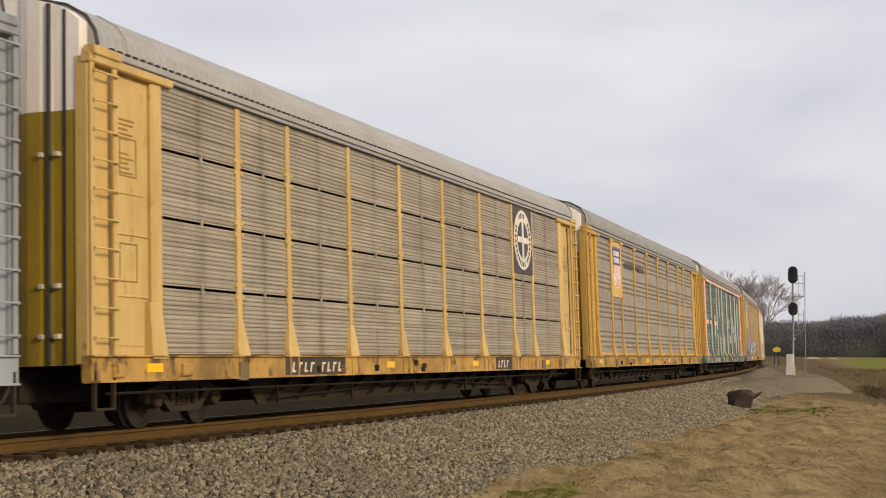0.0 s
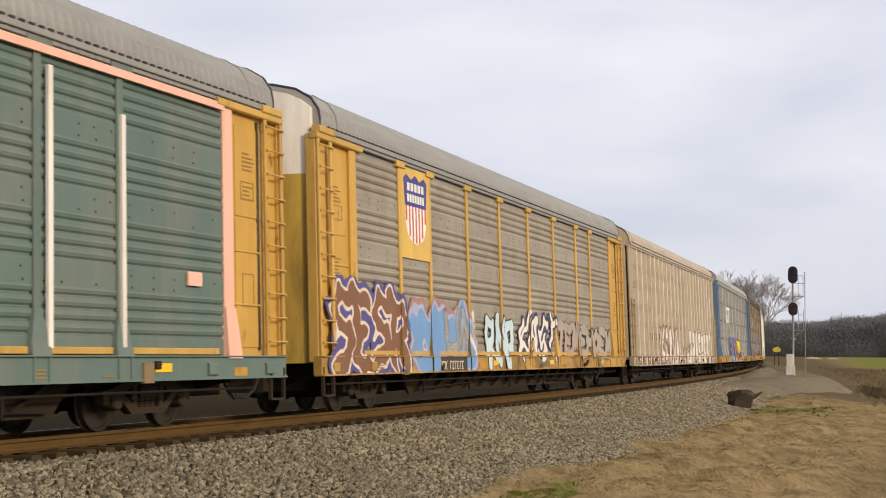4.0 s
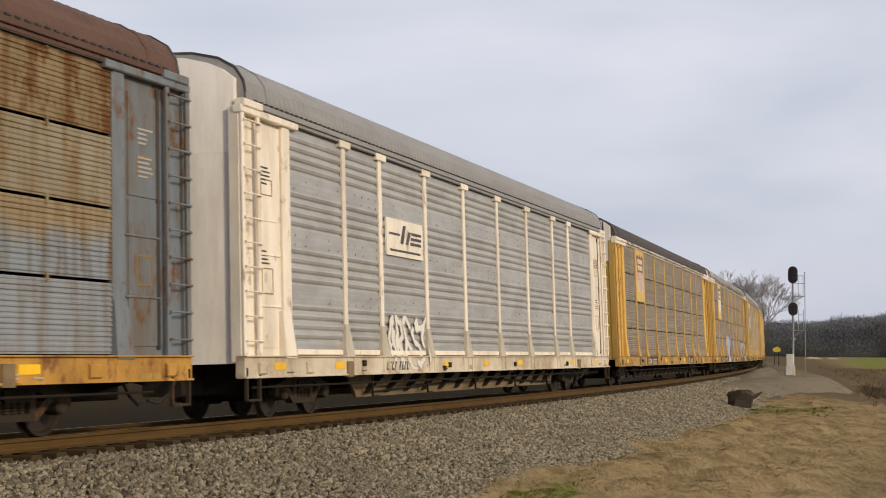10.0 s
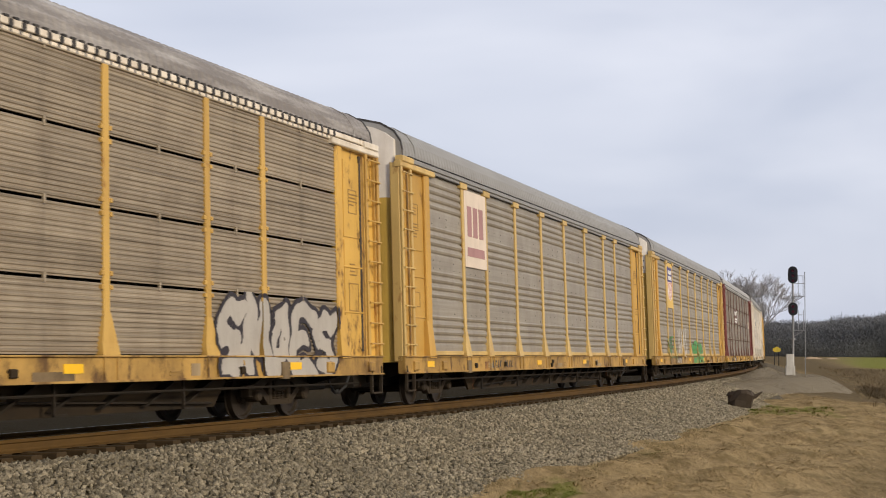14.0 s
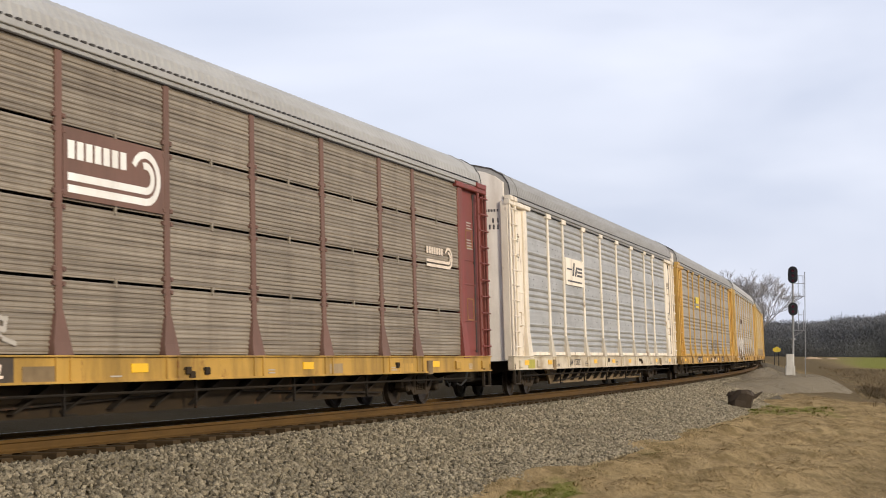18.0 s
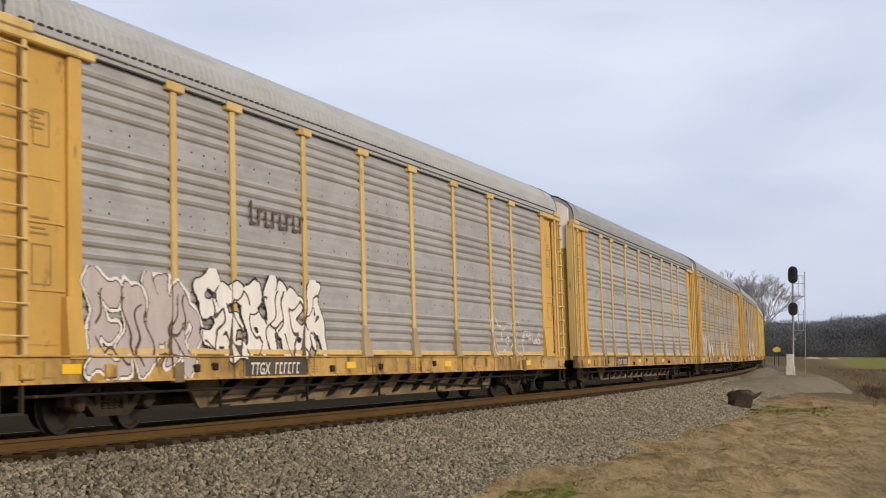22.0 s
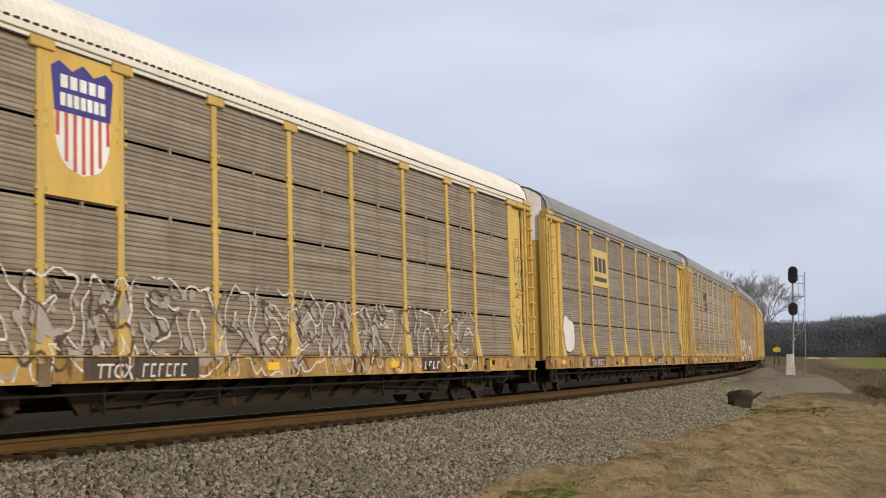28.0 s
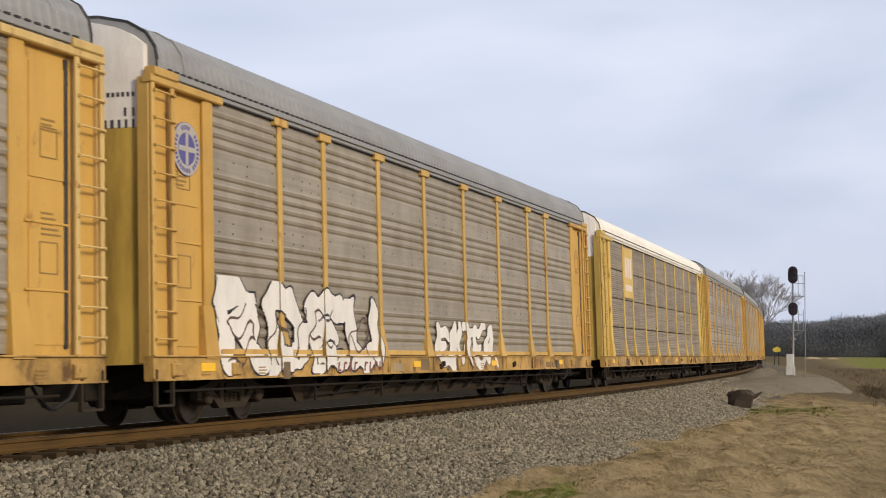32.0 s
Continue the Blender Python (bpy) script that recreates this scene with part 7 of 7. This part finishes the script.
    graffiti(c, "VKANLK", -6.1, -2.9, 1.1, 2.4, 0.03, (S_WHITE, S_WHITE), 0.01, 31, 0, "coarse", 0.25)
    graffiti(c, "EERS", -0.9, 2.9, 0.8, 1.6, 0.20, (S_GREEN, S_GREEN), 0.05, 32, 0, "coarse", 0.15, 0.35)
    reporting(c, "TTGX", -6.5, w=2.1)

    c = cars[13] = autorack(13, "maroon autorack wagon, brown-grey panels, yellow sill", "maroon", "brown", "silver", door="maroon", doortop="maroon", sill="mustard", post="brown2")
    plate_logo(c, -3.08, 3.26, 2.56, 0.98, PAINTS["brown2"], WHITEPAINT, "rails", -1.592)
    plate_logo(c, 10.2, 3.1, 1.9, 0.62, None, S_CREAM, "rails", -1.588)
    graffiti(c, "ASR", -8.6, -5.2, 1.2, 1.6, 0.03, (S_SILVER, S_SILVER), 0.01, 33, fade=0.3)
    sill_bars(c, -6.7, 2.4)

    c = cars[14] = autorack(14, "white autorack wagon with bluish galvanised panels", "white", "zinc", "grey", "coarse", door="palewhite", under=PAINTS["dusty"], door_marks=True, sill="grimywhite", foot="bootpale")
    plate_logo(c, -5.82, 3.35, 2.4, 0.85, PAINTS["white"], DARKPAINT, "wing")
    on_side(c, "sill_lettering", text_mesh("PW", 0.27, 0.004, DARKPAINT, 0.003, 0.4), -6.9, 0.82, -1.652)
    number_bars(c, -6.05, 0.82, 0.85, 0.19, DARKPAINT, -1.652, 5, 0.0)
    on_side(c, "olive_label", Shape().box(-0.35, 0.35, -0.005, 0.02, 0, 0.26).mesh("olive_label", LIMEMARK), -11.7, 0.75)

    c = cars[15] = autorack(15, yellow + ", yellow patch, dark scrawl", "yellow", "warm", "grey", "coarse")
    plate_logo(c, -5.65, 3.45, 1.7, 0.85, None, S_YELLOW, "block", -1.588)
    graffiti(c, "OSRS", 0.2, 4.6, 1.25, 2.05, 0.015, (S_DIRT, S_SOOT), 0.016, 34, 0, "coarse", 0.3, 0.15)
    graffiti(c, "BEO", 0.4, 3.4, 1.3, 2.15, 0.012, (S_DIRT, S_SOOT), 0.012, 81, 0, "coarse", 0.4, 0.25)
    graffiti(c, "NEMS", -0.5, 2.2, 0.76, 0.98, 0.05, (S_CREAM, S_CREAM), 0.01, 35, 0, "coarse", 0.12, 0.35)
    sill_bars(c, -6.1, 2.5)
    sill_bars(c, 5.6, 0.9, n=4)

    c = cars[16] = autorack(16, yellow + ", white bubble graffiti", "golden", "light", "silver", "coarse", under=PAINTS["dusty"], foot="bootgrey")
    letter_bars(c, -5.5, 3.35, 2.2, 0.42, S_SOOT, 8)
    graffiti(c, "EAMO", -11.4, -8.5, 0.95, 2.1, 0.17, (S_PINK2, S_SOOT, S_WHITE), 0.022, 36, 0.05, "coarse", 0.2)
    graffiti(c, "LVLA", -11.2, -8.6, 1.0, 2.0, 0.012, (S_SOOT, S_SOOT), 0.012, 83, 0, "coarse", 0.3, 0.1, lift=0.004)
    graffiti(c, "SEBMBA", -8.4, -3.7, 1.2, 2.3, 0.17, (S_WHITE, S_BLACK), 0.035, 37, 0, "coarse", 0.2)
    graffiti(c, "SSSASS", -8.2, -3.9, 1.15, 2.2, 0.014, (S_SOOT, S_SOOT), 0.012, 84, 0, "coarse", 0.3, 0.1, lift=0.004)
    graffiti(c, "BOS", 6.7, 9.3, 1.25, 1.9, 0.16, (None, S_WHITE), 0.028, 38, 0, "coarse", 0.15, 0.05)
    graffiti(c, "SAEUMS", 9.4, 11.2, 1.5, 1.75, 0.015, (S_CHALK, S_CHALK), 0.01, 39, 0, "coarse", 0.15)
    reporting(c, "TTGX", -5.85, w=2.4)

    c = cars[17] = autorack(17, yellow + ", clean and light", "golden", "light", "grey", "coarse", under=PAINTS["dusty"], foot="bootgrey")
    letter_bars(c, -5.9, 3.35, 2.2, 0.36, S_SILVER, 8)
    sill_bars(c, -6.2, 2.2)
    sill_bars(c, 4.3, 1.2, False, DARKPAINT, 4)

    c = cars[18] = autorack(18, yellow + ", black and white graffiti", "yellow", "warm", "grey", "coarse")
    graffiti(c, "EMAR", -11.5, -8.3, 0.9, 2.1, 0.11, (S_ASH, S_WHITE, S_BLACK), 0.05, 40, 0.035, "coarse", 0.35, 0.1)
    graffiti(c, "ANES", -8.3, -6.4, 1.2, 1.7, 0.06, (S_CREAM, S_CREAM), 0.02, 41, 0, "coarse", 0.1)
    graffiti(c, "SENBA", -1.4, 4.2, 0.95, 1.85, 0.07, (S_SILVER, S_WHITE, S_BLACK), 0.05, 42, 0.03, "coarse", 0.3, 0.15)
    ring_logo(c, -12.35, 4.4, 0.3, S_NAVY, S_SILVER, -1.56, plate=False)
    sill_bars(c, -6.2, 2.2, False, DARKPAINT)

    c = cars[19] = autorack(19, yellow + ", two white tags", "yellow", "plain", "grey", "coarse")
    plate_logo(c, -5.9, 3.5, 2.2, 0.95, None, DARKPAINT, "streaks", -1.586)
    graffiti(c, "MAK", -4.6, -2.1, 0.85, 2.0, 0.15, (S_LILAC, S_SOOT, S_WHITE), 0.03, 43, 0.05, "coarse", 0.25, 0.05)
    graffiti(c, "AEMS", 0.3, 3.4, 0.9, 2.0, 0.14, (S_WHITE, S_BLACK, S_WHITE), 0.035, 44, 0.05, "coarse", 0.25)
    graffiti(c, "SNK", 0.5, 3.2, 1.0, 2.1, 0.012, (S_BLACK, S_BLACK), 0.012, 82, 0, "coarse", 0.35, lift=0.004)
    sill_bars(c, -6.2, 2.2)
    sill_bars(c, 5.8, 0.9, n=4)

    c = cars[20] = autorack(20, yellow + ", white roof, pale graffiti band", "lemon", "darkgrey", "white", caps=True, corner="rusty_golden")
    shield_logo(c, 1, YL, ROYAL, SHIELD_RED, WHITEPAINT)
    graffiti(c, "SORMEDAES", -12.0, -0.5, 0.95, 2.05, 0.19, (None, S_CHALK), 0.035, 45, 0, "fine", 0.16, 0.1)
    graffiti(c, "SORMEDAESBM", -12.0, 2.5, 1.0, 1.95, 0.15, (S_ASH, S_ASH), 0.02, 90, 0, "fine", 0.2, 0.62)
    graffiti(c, "MORADES", -0.5, 8.5, 0.95, 1.95, 0.18, (None, S_CHALK), 0.032, 46, 0, "fine", 0.16, 0.12)
    graffiti(c, "BSBESAENBSAE", -11.5, 8.0, 0.9, 2.15, 0.012, (S_SOOT, S_SOOT), 0.012, 80, 0, "fine", 0.3, 0.2, lift=0.004)
    graffiti(c, "OS", 12.0, 12.85, 3.3, 4.1, 0.014, (S_SOOT, S_SOOT), 0.008, 73, 0, "fine", 0.35, lift=-0.072)
    graffiti(c, "EO", 12.0, 12.85, 2.5, 3.15, 0.014, (S_SOOT, S_SOOT), 0.008, 74, 0, "fine", 0.35, lift=-0.072)
    graffiti(c, "SK", 12.0, 12.85, 1.5, 2.2, 0.014, (S_SOOT, S_SOOT), 0.008, 75, 0, "fine", 0.35, lift=-0.072)
    reporting(c, "TTGX", -6.7, w=3.1)
    sill_bars(c, 5.2, 1.2, n=4)

    c = cars[21] = autorack(21, yellow + ", yellow name plate", "lemon", "darkgrey", "grey", caps=True, corner="rusty_golden")
    plate_logo(c, -5.8, 3.5, 2.5, 1.25, S_STRAW, DARKPAINT, "block")
    graffiti(c, "#", -11.5, -10.2, 1.52, 1.92, 0.36, (S_WHITE, S_BLACK), 0.03, 47, 0, "fine", 0.06)
    reporting(c, "TTGX", -6.9, w=2.5)
    sill_bars(c, 5.4, 1.2, n=4)

    c = cars[22] = autorack(22, yellow + ", dark scrawls", "golden", "plain", "grey", "coarse")
    plate_logo(c, -6.0, 3.5, 2.3, 1.0, None, DARKPAINT, "streaks", -1.586)
    graffiti(c, "SASEBEAMU", -11.3, 1.2, 1.2, 2.35, 0.13, (None, S_SOOT), 0.03, 48, 0, "coarse", 0.25, 0.22)
    graffiti(c, "SEBEASMB", 1.4, 11.2, 1.1, 2.05, 0.12, (None, S_SOOT), 0.027, 49, 0, "coarse", 0.25, 0.3)
    reporting(c, "TTGX", -6.3, False, 2.6, DARKPAINT)

    c = cars[23] = autorack(23, yellow + ", emblem, large white graffiti", "yellow", "plain", "grey", "coarse", door_marks=True)
    ring_logo(c, -12.35, 4.35, 0.42, S_NAVY, S_SILVER, -1.56, plate=False)
    graffiti(c, "RDEU", -11.5, -4.6, 0.95, 2.1, 0.26, (S_WHITE, S_BLACK), 0.035, 50, 0, "coarse", 0.16)
    graffiti(c, "SNEA", -11.4, -4.7, 1.0, 1.95, 0.014, (S_SOOT, S_SOOT), 0.012, 78, 0, "coarse", 0.3, 0.15, lift=0.004)
    graffiti(c, "EMTEA", -1.1, 3.3, 0.95, 1.75, 0.15, (S_WHITE, S_SOOT), 0.02, 53, 0, "coarse", 0.2)
    sill_bars(c, -5.8, 2.7, False, S_RED)

    c = cars[24] = autorack(24, yellow + ", bright white roof", "lemon", "darkgrey", "white", corner="rusty_golden")
    plate_logo(c, -8.15, 3.3, 1.75, 1.9, YL, S_CREAM, "block")
    for k in range(25, 28):
        autorack(k, yellow, "yellow", "warm", "grey", "coarse")
    for k in sorted(cars):
        white = k in (8, 14)
        if k not in (5, 6):
            reflectors(cars[k], [-12.2, -9.6, -3.4, -0.4, 2.6, 8.4, 11.6] if white else [-11.9, -2.6, 3.0, 9.6])
        small_marks(cars[k], rng, S_SILVER if k in (0, 6, 7, 13) else DARKPAINT if k in (5, 8, 14) else STENCIL)
        sill_clutter(cars[k], rng, white)


build_train()

# ---- everything that moves ----
PITCH, SPEED, START = 28.6, 19.6, -33.53
SHIFT = {1: -0.04, 2: -0.18, 3: -0.01, 4: -0.15, 5: -0.15, 6: 0.05, 8: 0.08, 9: 0.33, 10: 0.2, 11: -0.14, 12: 0.5, 14: 0.46, 15: 0.3, 16: 0.12, 17: 0.25, 21: 0.09, 22: -0.1, 23: -0.49}


def station(index, t):
    return START + SHIFT.get(index, 0.0) + PITCH * index - SPEED * t


def motions():
    for car, index in CARS:
        walk(car, [(k * 0.5, rigid_on_track(station(index, k * 0.5), TRUCK)) for k in range(65)])
    for w, index, x, dx in WHEELSETS:
        rows = []
        # wheels turn while they roll past the camera
        t_in = max(0.0, (station(index, 0) + x - 62) / SPEED)
        t_out = min(32.0, (station(index, 0) + x + 32) / SPEED)
        if t_out <= t_in:
            continue
        a, b = int(t_in * FPS), int(t_out * FPS)
        turn = SPEED / FPS / 0.42
        times = ([0] if a > 0 else []) + list(range(a, b + 1)) + ([32 * FPS] if b < 32 * FPS else [])
        for k in times:
            ang = -turn * (min(max(k, a), b) - a)
            rows.append((k / FPS, pose(dx, 0, 0.42, 0, math.degrees(ang), 0)))
        walk(w, rows)


motions()
